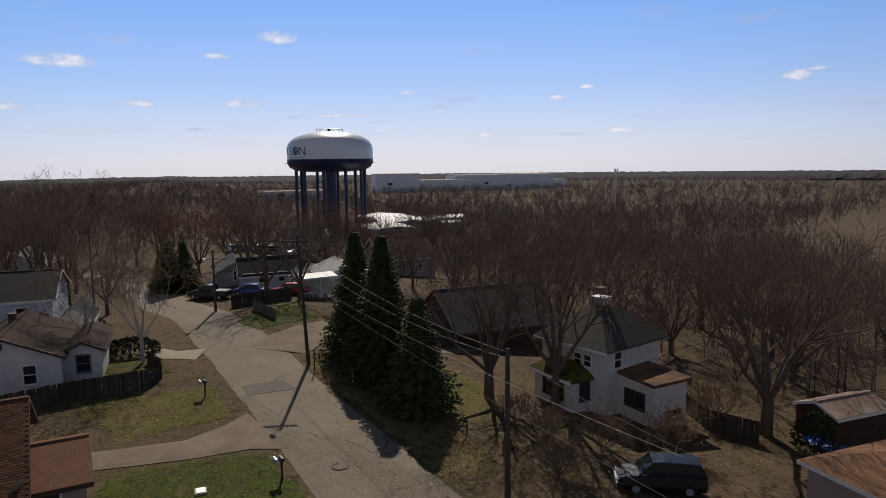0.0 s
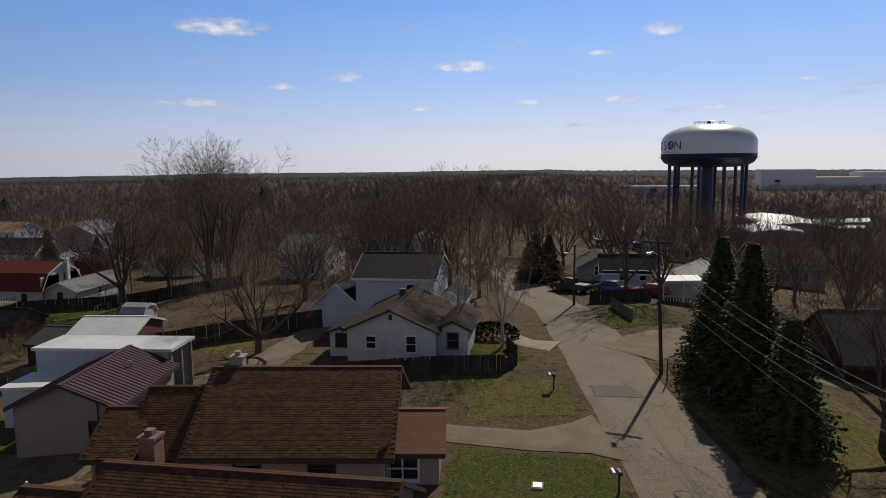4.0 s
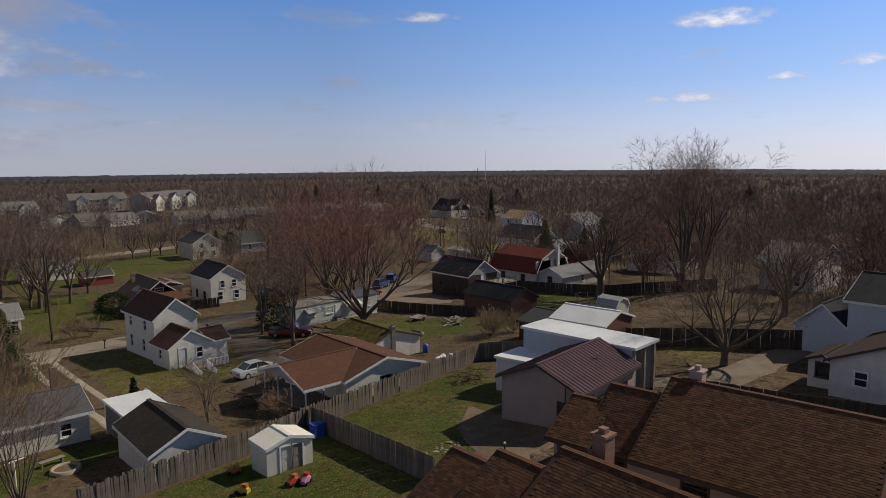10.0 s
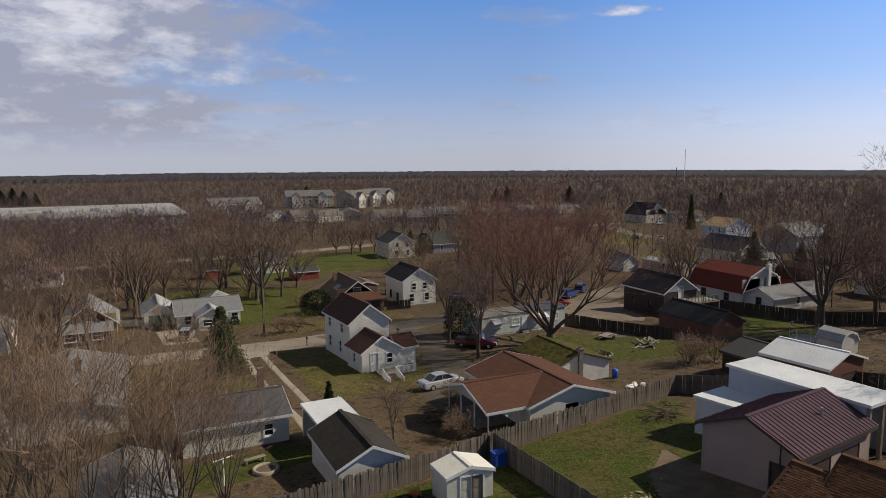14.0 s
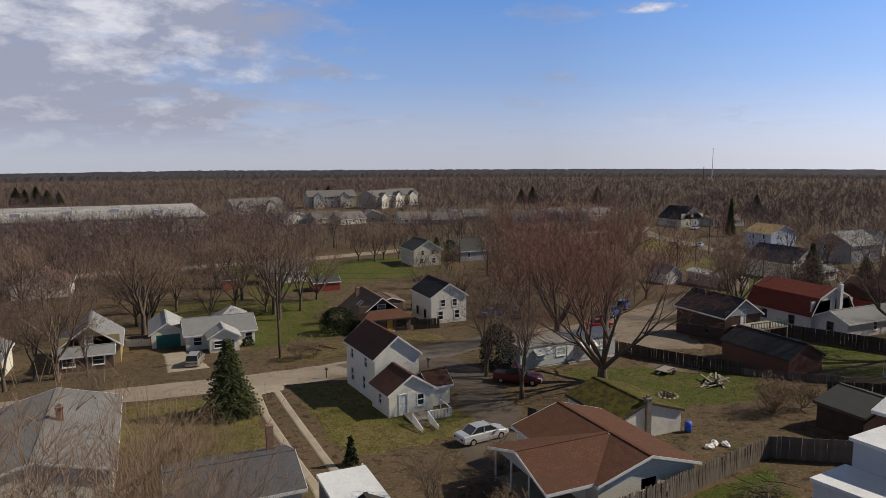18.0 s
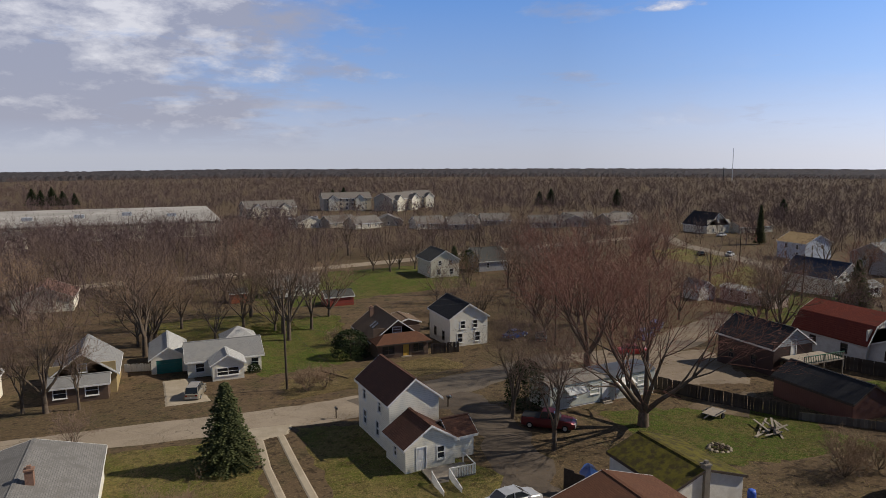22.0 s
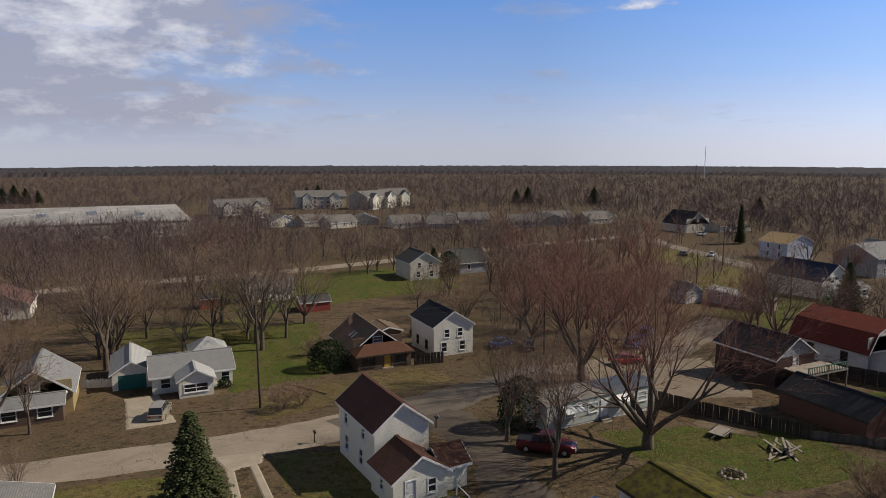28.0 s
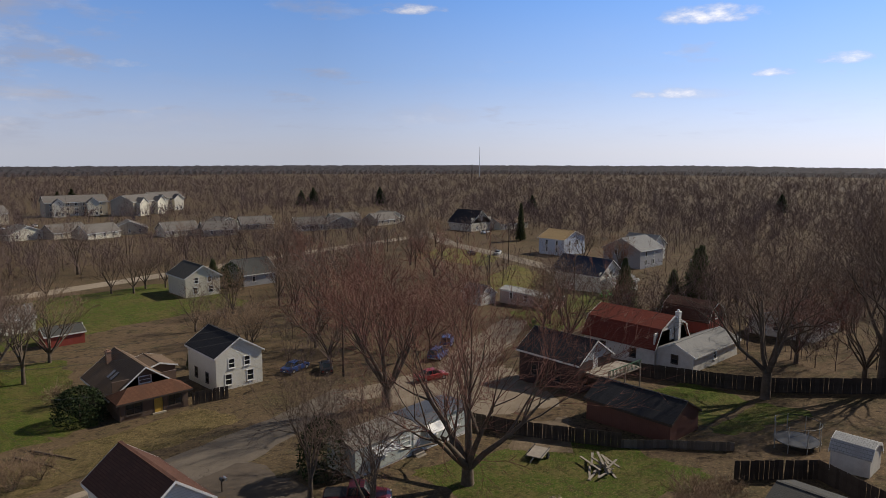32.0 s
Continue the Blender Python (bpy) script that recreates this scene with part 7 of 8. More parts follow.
# ---- fences ----
def fence(name, label, line, height, material, board=0.15, gap=0.008, post_mat=None):
    """A board fence along plan points, standing on the ground: every board and post its own piece."""
    x0, y0 = line[0]
    ob = thing(name, x0, y0, gz(x0, y0), label, "fence")
    bme = [mesh_of("board", boxes((-board / 2, board / 2, -0.012, 0.012, -0.35, height + d)), material) for d in ((-0.06, 0.0, 0.05, -0.12) if board < 0.2 else (-0.02, 0.0, 0.012, -0.03))]
    pme = mesh_of("post", boxes((-0.05, 0.05, -0.05, 0.05, -0.4, height - 0.05)), post_mat or material)
    rng = random.Random(len(line) + int(x0 * 10))
    inv = ob.matrix_basis.inverted()
    for a, b in zip(line, line[1:]):
        L = math.dist(a, b)
        ang = math.degrees(math.atan2(b[1] - a[1], b[0] - a[0]))
        n = int(L / (board + (gap if board < 0.2 else 0.006)))
        for k in range(n):
            f = (k + 0.5) / n
            x, y = a[0] + (b[0] - a[0]) * f, a[1] + (b[1] - a[1]) * f
            if board < 0.2 and rng.random() < 0.012:
                continue
            shared("board", rng.choice(bme), ob, inv @ pose(x, y, gz(x, y), rng.gauss(0, 0.8), rng.gauss(0, 1.0), ang))
        m = max(1, int(L / 2.4))
        for k in range(m + 1):
            x, y = a[0] + (b[0] - a[0]) * k / m, a[1] + (b[1] - a[1]) * k / m
            shared("post", pme, ob, inv @ pose(x, y, gz(x, y), 0, 0, ang) @ pose(0, 0.07, 0))
        for hgt in (0.4, height - 0.35):
            for k in range(m):
                fa, fb = k / m, (k + 1) / m
                pa = Vector((a[0] + (b[0] - a[0]) * fa, a[1] + (b[1] - a[1]) * fa, 0))
                pb = Vector((a[0] + (b[0] - a[0]) * fb, a[1] + (b[1] - a[1]) * fb, 0))
                pa.z, pb.z = gz(pa.x, pa.y) + hgt, gz(pb.x, pb.y) + hgt
                side = Vector((-(b[1] - a[1]), b[0] - a[0], 0)).normalized() * 0.045
                part("rail", tubed([inv @ (pa + side), inv @ (pb + side)], 0.035, 4), material, ob)
    return ob


fence("board_fence", "weathered grey board fence with uneven tops", [(8.4, 40.1), (14, 40.9), (20, 41.9), (25.0, 43.4)], 1.75, M_FENCE)
fence("board_fence", "weathered grey board fence beside the garage", [(25.0, 43.4), (33, 45.0), (40, 46.5), (47.2, 47.9)], 1.75, M_FENCE)
fence("board_fence", "dark shaded board fence across the lawn", [(24.9, 43.2), (24.5, 36), (24.0, 28.2)], 1.75, M_FENCE, board=0.28)
fence("board_fence", "grey board fence behind the yard", [(47.2, 47.9), (51.6, 44.2), (55.5, 43.0)], 1.8, M_FENCE, board=0.28)
fence("dark_fence", "dark stained fence behind the brown roofs", [(47.6, 25.6), (48.6, 18), (50.2, 10.9), (51.4, 4.2)], 1.5, M_DKFENCE, board=0.3)
fence("dark_fence", "low dark fence curving round the front lawn", [(51.4, 4.2), (53.4, 3.3), (55.4, 3.4), (58.2, 4.4)], 1.1, M_DKFENCE, board=0.25)
fence("dark_fence", "dark stained fence beyond the gravel drive", [(60.2, 39.2), (64, 32), (67.0, 24.0)], 2.0, M_DKFENCE, board=0.4)
fence("brown_fence", "brown fence along the sandy yard", [(58.6, 85.2), (62, 76.5), (66.5, 68.2)], 1.6, M_DKFENCE, board=0.3)
fence("brown_fence", "low brown fence beside the brown shed", [(66.5, 68.2), (69.8, 65.0), (72.5, 60.0)], 0.9, M_FENCE, board=0.3)
fence("dark_fence", "long dark fence behind the brown shed", [(88.0, 83), (92.0, 70), (97, 58), (101, 50)], 1.9, M_DKFENCE, board=0.45)
fence("dark_fence", "dark fence round the corner yard", [(66, 57.0), (70, 52.0), (66.5, 46)], 1.7, M_DKFENCE, board=0.35)
fence("white_fence", "low white fence beside the ranch house", [(0.6, 125.0), (4.0, 124.0)], 1.2, M_TRIM, board=0.14)
fence("wooden_fence", "dark wooden fence beside the hip-roofed house", [(38.3, -33.4), (33.4, -31.6), (30.6, -33.4)], 1.5, M_DKFENCE, board=0.25)
fence("brown_fence", "brown fence by the bungalow", [(43.8, 114.2), (48.0, 113.4)], 1.7, M_DKFENCE, board=0.2)
fence("board_fence", "sagging grey fence on the corner lawn", [(76.3, -5.8), (69.9, -7.4)], 1.2, M_FENCE, board=0.3)
fence("corner_fence", "brown fence along the corner house", [(79.0, -3.7), (81.2, -10.8)], 1.5, M_DKFENCE, board=0.3)

# ---- poles and cables ----


def utility_pole(x, y, h, lean=(0.0, 0.0), arm=True, rz=0.0, lamp=False):
    ob = thing("utility_pole", x, y, gz(x, y), "tall dark wooden utility pole beside the street", "utility pole", "utility poles")
    top = Vector((lean[0], lean[1], h))
    part("pole", tubed([(0, 0, -0.5), (*(top * 0.5),), (*top,)], [0.16, 0.13, 0.10], 10), M_POLE, ob)
    if arm:
        b = part("crossarm", boxes((-1.1, 1.1, -0.06, 0.06, -0.07, 0.07)), M_POLE, ob)
        b.matrix_basis = Matrix.Translation(top * 0.95) @ pose(0, 0.12, 0, 0, 0, rz)
        for k in (-1.0, -0.5, 0.5, 1.0):
            i = part("insulator", tubed([(k, 0, 0.07), (k, 0, 0.2)], [0.05, 0.035], 8), M_GLASSB, ob)
            i.matrix_basis = b.matrix_basis
    if lamp:
        part("lamp_arm", tubed([(*(top * 0.86),), (top.x * 0.86 - 1.2, top.y * 0.86 + 0.6, h * 0.9), (top.x * 0.86 - 2.0, top.y * 0.86 + 1.0, h * 0.9)], 0.035, 6), M_METAL, ob)
        part("lamp_head", boxes((top.x * 0.86 - 2.5, top.x * 0.86 - 1.9, top.y * 0.86 + 0.85, top.y * 0.86 + 1.15, h * 0.9 - 0.08, h * 0.9 + 0.06)), M_METAL, ob)
    return Vector((x, y, gz(x, y))) + top


def cable(a, b, sag=0.6, r=0.014, mat=None):
    pts = [tuple(Vector(a).lerp(Vector(b), k / 14) - Vector((0, 0, sag * 4 * (k / 14) * (1 - k / 14)))) for k in range(15)]
    ob = new("cable", mesh_of("cable", tubed(pts, r, 5), mat or M_WIRE))
    return tagged(ob, "thin overhead cable sagging between poles", "cable", "overhead cables")


p1 = utility_pole(52.2, -7.8, 10.7, (0.1, 0.55), True, 70, True)
p0 = utility_pole(26.5, -13.0, 7.6, (0.2, -0.1), False)
p2 = utility_pole(20.2, 104.2, 12.4, (-0.2, 0.0), True, 10)
p3 = utility_pole(63.5, 110.5, 10.5, (0, 0), True, 30)
p4 = utility_pole(92, 12, 9.5, (0, 0), True, 70)
p5 = utility_pole(-32, 101.5, 11.0, (0, 0), True, 5)
p6 = utility_pole(131, 121.5, 10.0, (0, 0), True, 40)
p7 = utility_pole(160, 166.5, 10.5, (0, 0), True, 60)
p8 = utility_pole(77.3, -1.8, 7.0, (0, 0), False, 0, True)
p9 = utility_pole(118, 134.5, 10.0, (0, 0), True, 60)
for dz, sag in ((-0.3, 0.9), (-0.9, 1.1), (-1.5, 1.3)):
    cable(p1 + Vector((0, 0, dz)), p4 + Vector((0, 0, dz)), sag)
    cable(p5 + Vector((0, 0, dz)), p2 + Vector((0, 0, dz)), sag)
    cable(p2 + Vector((0, 0, dz)), p3 + Vector((0, 0, dz)), sag)
    cable(p3 + Vector((0, 0, dz)), p9 + Vector((0, 0, dz)), sag)
low = Vector((14.0, -12.2, 10.6))
cable(p1 + Vector((-0.1, -0.1, -3.8)), low, 0.35, 0.011, M_WIREL)
cable(p1 + Vector((-0.2, -0.4, -3.6)), low + Vector((0, -0.6, 1.2)), 0.5, 0.009)
cable(p1 + Vector((0, 0, -0.6)), p0 + Vector((0, 0, -0.2)), 0.8, 0.009)
cable(p1 + Vector((0, 0, -1.4)), p0 + Vector((0, 0, -0.5)), 0.9, 0.009)
cable(p0 + Vector((0, 0, -0.2)), (12.0, -17.5, 9.8), 0.5, 0.009)
cable(p1 + Vector((0, 0, -4.8)), (37.0, 9.0, 7.4), 0.5, 0.008, M_WIREL)
cable(p0 + Vector((0, 0, -1.6)), (27.4, -14.3, gz(27.4, -14.3)), 0.0, 0.009)
cable(p2 + Vector((0, 0, -3.4)), (24.4, 83.0, 4.6), 1.0, 0.009)
cable(p2 + Vector((0, 0, -3.4)), (36.0, 117.8, -0.6), 0.6, 0.009)

# ---- vehicles ----


def paint(name, c):
    m, nodes, links, p = shader(name, 0.32, 0.35)
    vec = nodes.new("ShaderNodeTexCoord").outputs["Object"]
    a = noise_out(nodes, links, vec, 1.5, 4.0)
    links.new(mix_rgb(nodes, links, ramp(nodes, links, a, 0.4, 0.8), c, tuple(0.78 * v for v in c)), p.inputs["Base Color"])
    p.inputs["Coat Weight"].default_value = 0.4
    return m


def loft(rings, close=True):
    bm = bmesh.new()
    rs = [[bm.verts.new(p) for p in r] for r in rings]
    n = len(rs[0])
    for a, b in zip(rs, rs[1:]):
        for k in range(n):
            bm.faces.new((a[k], a[(k + 1) % n], b[(k + 1) % n], b[k]))
    bm.faces.new(rs[0][::-1])
    bm.faces.new(rs[-1])
    bmesh.ops.recalc_face_normals(bm, faces=bm.faces)
    return bm


TYRE = tubed([(0, -0.11, 0), (0, 0.11, 0)], 0.33, 16)
TYRE = mesh_of("wheel", TYRE, M_RUBBER)
RIM = mesh_of("rim", tubed([(0, -0.118, 0), (0, 0.118, 0)], 0.2, 12), M_METAL)
M_HEAD, M_TAIL = glass("headlight_glass", (0.55, 0.55, 0.52)), glass("tail_light_glass", (0.30, 0.012, 0.010))


def section(x, half, z0, z1, tuck=0.12):
    return [(x, -half, z0), (x, half, z0), (x, half + 0.03, z0 + 0.35 * (z1 - z0)), (x, half - tuck * 0.3, z1 - 0.06), (x, half - tuck, z1), (x, -half + tuck, z1), (x, -half + tuck * 0.3, z1 - 0.06), (x, -half - 0.03, z0 + 0.35 * (z1 - z0))]


def vehicle(x, y, rz, mat, label, kind="sedan", category="car"):
    """A parked vehicle, nose along +x of its own axes."""
    ob = thing("parked_" + kind, x, y, gz(x, y) + 0.07, label, category, "parked vehicles", rz)
    L, wd, hood, roof = {"sedan": (4.8, 0.88, 0.92, 1.44), "suv": (4.6, 0.92, 1.05, 1.72), "pickup": (5.4, 0.95, 1.08, 1.78)}[kind]
    h = L / 2
    prof = [(-h, 0.80, 0.45, hood - 0.12), (-h + 0.12, 0.96, 0.30, hood), (-h + 0.9, 1.0, 0.24, hood + 0.03), (0.0, 1.0, 0.22, hood + 0.02), (h - 1.3, 1.0, 0.24, hood), (h - 0.35, 0.97, 0.28, hood - 0.14), (h, 0.82, 0.42, hood - 0.30)]
    part("body", loft([section(px, wd * s, z0, z1) for px, s, z0, z1 in prof]), mat, ob)
    c = {"sedan": [(-h + 0.75, 0.80, hood - 0.05), (-h + 1.45, 0.74, roof - 0.03), (-0.2, 0.72, roof), (0.55, 0.74, roof - 0.06), (1.35, 0.82, hood - 0.05)],
         "suv": [(-h + 0.08, 0.84, hood - 0.05), (-h + 0.4, 0.78, roof - 0.04), (-0.2, 0.76, roof), (0.5, 0.76, roof - 0.05), (1.2, 0.86, hood - 0.05)],
         "pickup": [(-0.75, 0.84, hood - 0.05), (-0.6, 0.78, roof - 0.05), (0.1, 0.76, roof), (0.6, 0.77, roof - 0.05), (1.2, 0.86, hood - 0.05)]}[kind]
    part("cabin_glass", loft([section(px, wd * s, hood - 0.1, z1 if z1 > hood else hood, 0.10) for px, s, z1 in c]), M_GLASS, ob, "dark cabin windows")
    rf = [p for p in c if p[2] > hood + 0.2]
    part("roof", loft([[(px, -wd * s + 0.07, z1 - 0.05), (px, wd * s - 0.07, z1 - 0.05), (px, wd * s - 0.1, z1 + 0.025), (px, -wd * s + 0.1, z1 + 0.025)] for px, s, z1 in rf]), mat, ob)
    for sg in (-1, 1):
        for a, b in zip(c, c[1:]):
            if abs(a[2] - b[2]) > 0.2 or a is c[2]:
                part("pillar", tubed([(a[0], sg * (wd * a[1] - 0.01), max(a[2], hood - 0.02)), (b[0], sg * (wd * b[1] - 0.01), max(b[2], hood - 0.02)) if abs(a[2] - b[2]) > 0.2 else (a[0] - 0.05, sg * wd * 0.9, hood)], 0.04, 5), mat, ob)
        for px in (-h + 0.95, h - 0.95):
            w = shared("wheel", TYRE, ob, pose(px, sg * (wd - 0.08), 0.33))
            shared("rim", RIM, w, Matrix())
        part("headlight", boxes((h - 0.12, h + 0.01, sg * wd * 0.62 - 0.17, sg * wd * 0.62 + 0.17, hood - 0.42, hood - 0.27)), M_HEAD, ob)
        part("tail_light", boxes((-h - 0.01, -h + 0.1, sg * wd * 0.64 - 0.14, sg * wd * 0.64 + 0.14, hood - 0.34, hood - 0.18)), M_TAIL, ob)
        part("mirror", boxes((0.85, 1.05, sg * (wd + 0.1) - 0.08, sg * (wd + 0.1) + 0.08, hood, hood + 0.14)), mat, ob)
    if kind == "pickup":
        part("cargo_bed", boxes((-h + 0.15, -0.85, -wd + 0.14, wd - 0.14, hood - 0.02, hood + 0.045)), M_DKMETAL, ob)
    part("bumper", boxes((h - 0.1, h + 0.05, -wd * 0.8, wd * 0.8, 0.38, 0.55)), mat if kind == "sedan" else M_METAL, ob)
    part("bumper", boxes((-h - 0.05, -h + 0.1, -wd * 0.8, wd * 0.8, 0.40, 0.58)), mat if kind == "sedan" else M_METAL, ob)
    part("number_plate", boxes((-h - 0.062, -h - 0.05, -0.15, 0.15, 0.5, 0.62)), M_TRIM, ob)
    return ob


C_SILVER, C_RED, C_BLUE, C_WHITE, C_BLACK, C_TAN, C_GREEN, C_MAROON = (paint(n, c) for n, c in (("silver_paint", (0.52, 0.53, 0.55)), ("red_paint", (0.32, 0.025, 0.025)), ("blue_paint", (0.035, 0.075, 0.24)), ("white_car_paint", (0.72, 0.72, 0.72)), ("black_paint", (0.015, 0.016, 0.020)), ("tan_paint", (0.36, 0.32, 0.25)), ("green_car_paint", (0.06, 0.36, 0.03)), ("maroon_paint", (0.12, 0.012, 0.014))))
vehicle(29.9, 62.6, 8, C_SILVER, "silver sedan parked on the worn drive")
vehicle(41.4, 76.2, -40, C_MAROON, "dark red pickup truck parked under trees", "pickup", "pickup truck")
vehicle(9.4, 106.8, 75, C_TAN, "tan car parked on a concrete driveway", "suv")
vehicle(60.6, 118.4, 20, C_BLUE, "blue car parked behind the trees")
vehicle(63.5, 114.8, 60, C_BLACK, "black car parked by the gravel road")
vehicle(70.0, 99.5, -10, C_RED, "red car parked on the gravel yard")
vehicle(79.0, 108.0, 25, C_BLUE, "dark blue SUV on the gravel road", "suv")
vehicle(85.5, 113.0, 40, C_BLUE, "dark blue SUV beside the lawn", "suv")
vehicle(137.5, 117.6, 15, C_GREEN, "bright green car beside the glazed porch")
vehicle(164.0, 186, 60, C_BLACK, "dark car parked along the back road")
vehicle(171, 181, 30, C_WHITE, "white car parked along the back road")
vehicle(26.0, -21.8, 60, C_BLACK, "black SUV parked in the shade", "suv")
vehicle(87.0, -1.6, 58, C_BLACK, "black pickup parked beside the street", "pickup", "pickup truck")
vehicle(87.0, -6.6, 58, C_BLUE, "blue car parked before the low corner house")
vehicle(85.8, -11.4, 75, C_RED, "red car parked by the white porch")
vehicle(212, 226, 10, C_WHITE, "white car parked before the cream house")
vehicle(200, 128, 100, C_SILVER, "silver car beside the grey house")
vehicle(-38, 176, 10, C_BLACK, "dark car beside a far house")
rngv = random.Random(8)
for k in range(9):
    vehicle(46 + 5.2 * k, 402 + rngv.uniform(-6, 6), rngv.choice((0, 90, 80)), rngv.choice((C_WHITE, C_BLACK, C_SILVER, C_BLUE)), "car parked by the apartment blocks", rngv.choice(("sedan", "suv")))
for k in range(6):
    vehicle(148 + rngv.uniform(-1, 1), -8.5 - 2.6 * k, 8, rngv.choice((C_WHITE, C_BLACK, C_SILVER, C_RED)), "car in a distant yard of parked cars", rngv.choice(("sedan", "suv")))

# ---- mobile home ----
mh = thing("mobile_home", 51.0, 82.4, gz(51, 82), "long white and pale green mobile home with awnings", "mobile home", rz=4)
M_MOBILE = siding("pale_mobile_home_panels", (0.50, 0.53, 0.48), (0.44, 0.47, 0.42), 0.4, True)
part("body", boxes((-7.3, 7.3, -2.0, 2.0, 0.25, 2.75)), M_MOBILE, mh)
part("skirt", boxes((-7.25, 7.25, -1.95, 1.95, -0.5, 0.25)), M_TRIM, mh)
bm = bmesh.new()
prism(bm, [(-7.4, -2.1, 2.75), (-7.4, 2.1, 2.75), (-7.4, 1.2, 3.02), (-7.4, -1.2, 3.02)], (7.6, 0, 0))
part("roof", bm, surface("weathered_tin_roof", (0.17, 0.15, 0.13), (0.24, 0.22, 0.19), 0.7, 8, 0.85, stain=0.6), mh, "weathered grey-brown tin roof")
bm = bmesh.new()
prism(bm, [(0.2, -2.15, 2.75), (0.2, 2.15, 2.75), (0.2, 1.2, 3.08), (0.2, -1.2, 3.08)], (7.2, 0, 0))
part("roof", bm, surface("blue_grey_metal_roof", (0.040, 0.046, 0.062), (0.060, 0.066, 0.084), 0.8, 8, 0.6, 0.0), mh, "dark blue-grey metal roof")
for k, px in enumerate((-5.0, -2.0, 1.6, 4.8)):
    w = window(mh, pose(px, -2.0, 1.2), 1.2, 0.9, M_TRIM)
    if k in (0, 2):
        b = bmesh.new()
        prism(b, [(px - 0.5, -2.0, 2.35), (px + 2.2, -2.0, 2.35), (px + 2.2, -3.0, 1.85), (px - 0.5, -3.0, 1.85)], (0, 0, 0.05))
        part("awning", b, M_METAL if k == 0 else M_TRIM, mh, "sloping metal window awning")
part("door", boxes((-0.4, 0.5, -2.06, -1.99, 0.35, 2.25)), M_TRIM, mh)
steps(mh, 0.05, -2.0, 0.6, 3, 1.2)

# ---- water tower ----
TX, TY = 256.8, -52.9
TZ = gz(TX, TY)
tower = thing("water_tower", TX, TY, TZ, "white and dark blue water tower on many legs", "water tower")
M_TWHITE = surface("tower_white_paint", (0.74, 0.75, 0.76), (0.68, 0.69, 0.71), 0.08, 2, 0.28, bump=0, stain=0.1)
M_TBLUE = surface("tower_blue_paint", (0.012, 0.020, 0.060), (0.018, 0.028, 0.078), 0.08, 2, 0.3, bump=0, stain=0.1)


def turned(profile, sides=48):
    bm = bmesh.new()
    rings = [[bm.verts.new((r * math.cos(2 * math.pi * k / sides), r * math.sin(2 * math.pi * k / sides), z)) for k in range(sides)] for r, z in profile]
    for a, b in zip(rings, rings[1:]):
        for k in range(sides):
            f = bm.faces.new((a[k], a[(k + 1) % sides], b[(k + 1) % sides], b[k]))
            f.smooth = True
    return bm


zb = 18.2 - TZ                                                # underside of the tank above the tower's foot
part("tank", turned([(16.1, zb + 4.4), (16.1, zb + 8.4), (15.8, zb + 9.6), (15.0, zb + 11.0), (13.2, zb + 12.4), (10.0, zb + 13.6), (6.0, zb + 14.4), (2.5, zb + 14.8), (0.05, zb + 14.9)]), M_TWHITE, tower, "white domed upper tank")
part("tank_base", turned([(0.05, zb - 0.4), (9.0, zb - 0.3), (13.0, zb + 0.2), (15.2, zb + 1.4), (16.1, zb + 3.0), (16.12, zb + 4.4)]), M_TBLUE, tower, "dark blue lower tank")
part("balcony", turned([(16.1, zb + 2.9), (16.9, zb + 2.9), (16.9, zb + 3.1), (16.1, zb + 3.1)]), M_TBLUE, tower)
part("riser", tubed([(0, 0, -1), (0, 0, zb)], 2.1, 20), M_TBLUE, tower)
leg = mesh_of("leg", tubed([(0, 0, -1), (0, 0, zb + 1.2)], 0.62, 10), M_TBLUE)
for k in range(10):
    a = 2 * math.pi * (k + 0.35) / 10
    shared("leg", leg, tower, pose(12.9 * math.cos(a), 12.9 * math.sin(a), 0))
part("top_rail", tubed([(5.0 * math.cos(2 * math.pi * k / 24), 5.0 * math.sin(2 * math.pi * k / 24), zb + 15.6) for k in range(25)], 0.07, 5), M_METAL, tower)
railpost = mesh_of("rail_post", boxes((-0.05, 0.05, -0.05, 0.05, 0, 1.2)), M_METAL)
for k in range(12):
    shared("rail_post", railpost, tower, pose(5.0 * math.cos(math.pi * k / 6), 5.0 * math.sin(math.pi * k / 6), zb + 14.4))
part("vent", tubed([(0.6, 0, zb + 14.7), (0.6, 0, zb + 15.5), (0.6, 0, zb + 15.9)], [0.5, 0.7, 0.3], 10), M_DKMETAL, tower)


def wrapped_text(text, size, az, z, radius, mat, parent):
    """Letters bent round the tank. az: compass angle of the middle of the word, as seen from above."""
    cu = bpy.data.curves.new("lettering", "FONT")
    cu.body, cu.size, cu.align_x = text, size, "CENTER"
    ob = bpy.data.objects.new("lettering", cu)
    scene.collection.objects.link(ob)
    bpy.context.view_layer.update()
    me = bpy.data.meshes.new_from_object(ob.evaluated_get(bpy.context.evaluated_depsgraph_get()))
    bpy.data.objects.remove(ob)
    bm = bmesh.new()
    bm.from_mesh(me)
    bmesh.ops.subdivide_edges(bm, edges=[e for e in bm.edges if e.calc_length() > 0.8], cuts=2)
    for v in bm.verts:
        a = az - v.co.x / radius
        zz = z + v.co.y
        v.co = Vector((math.sin(a) * radius, math.cos(a) * radius, zz))
    return part("lettering", bm, mat, parent, "dark blue lettering")


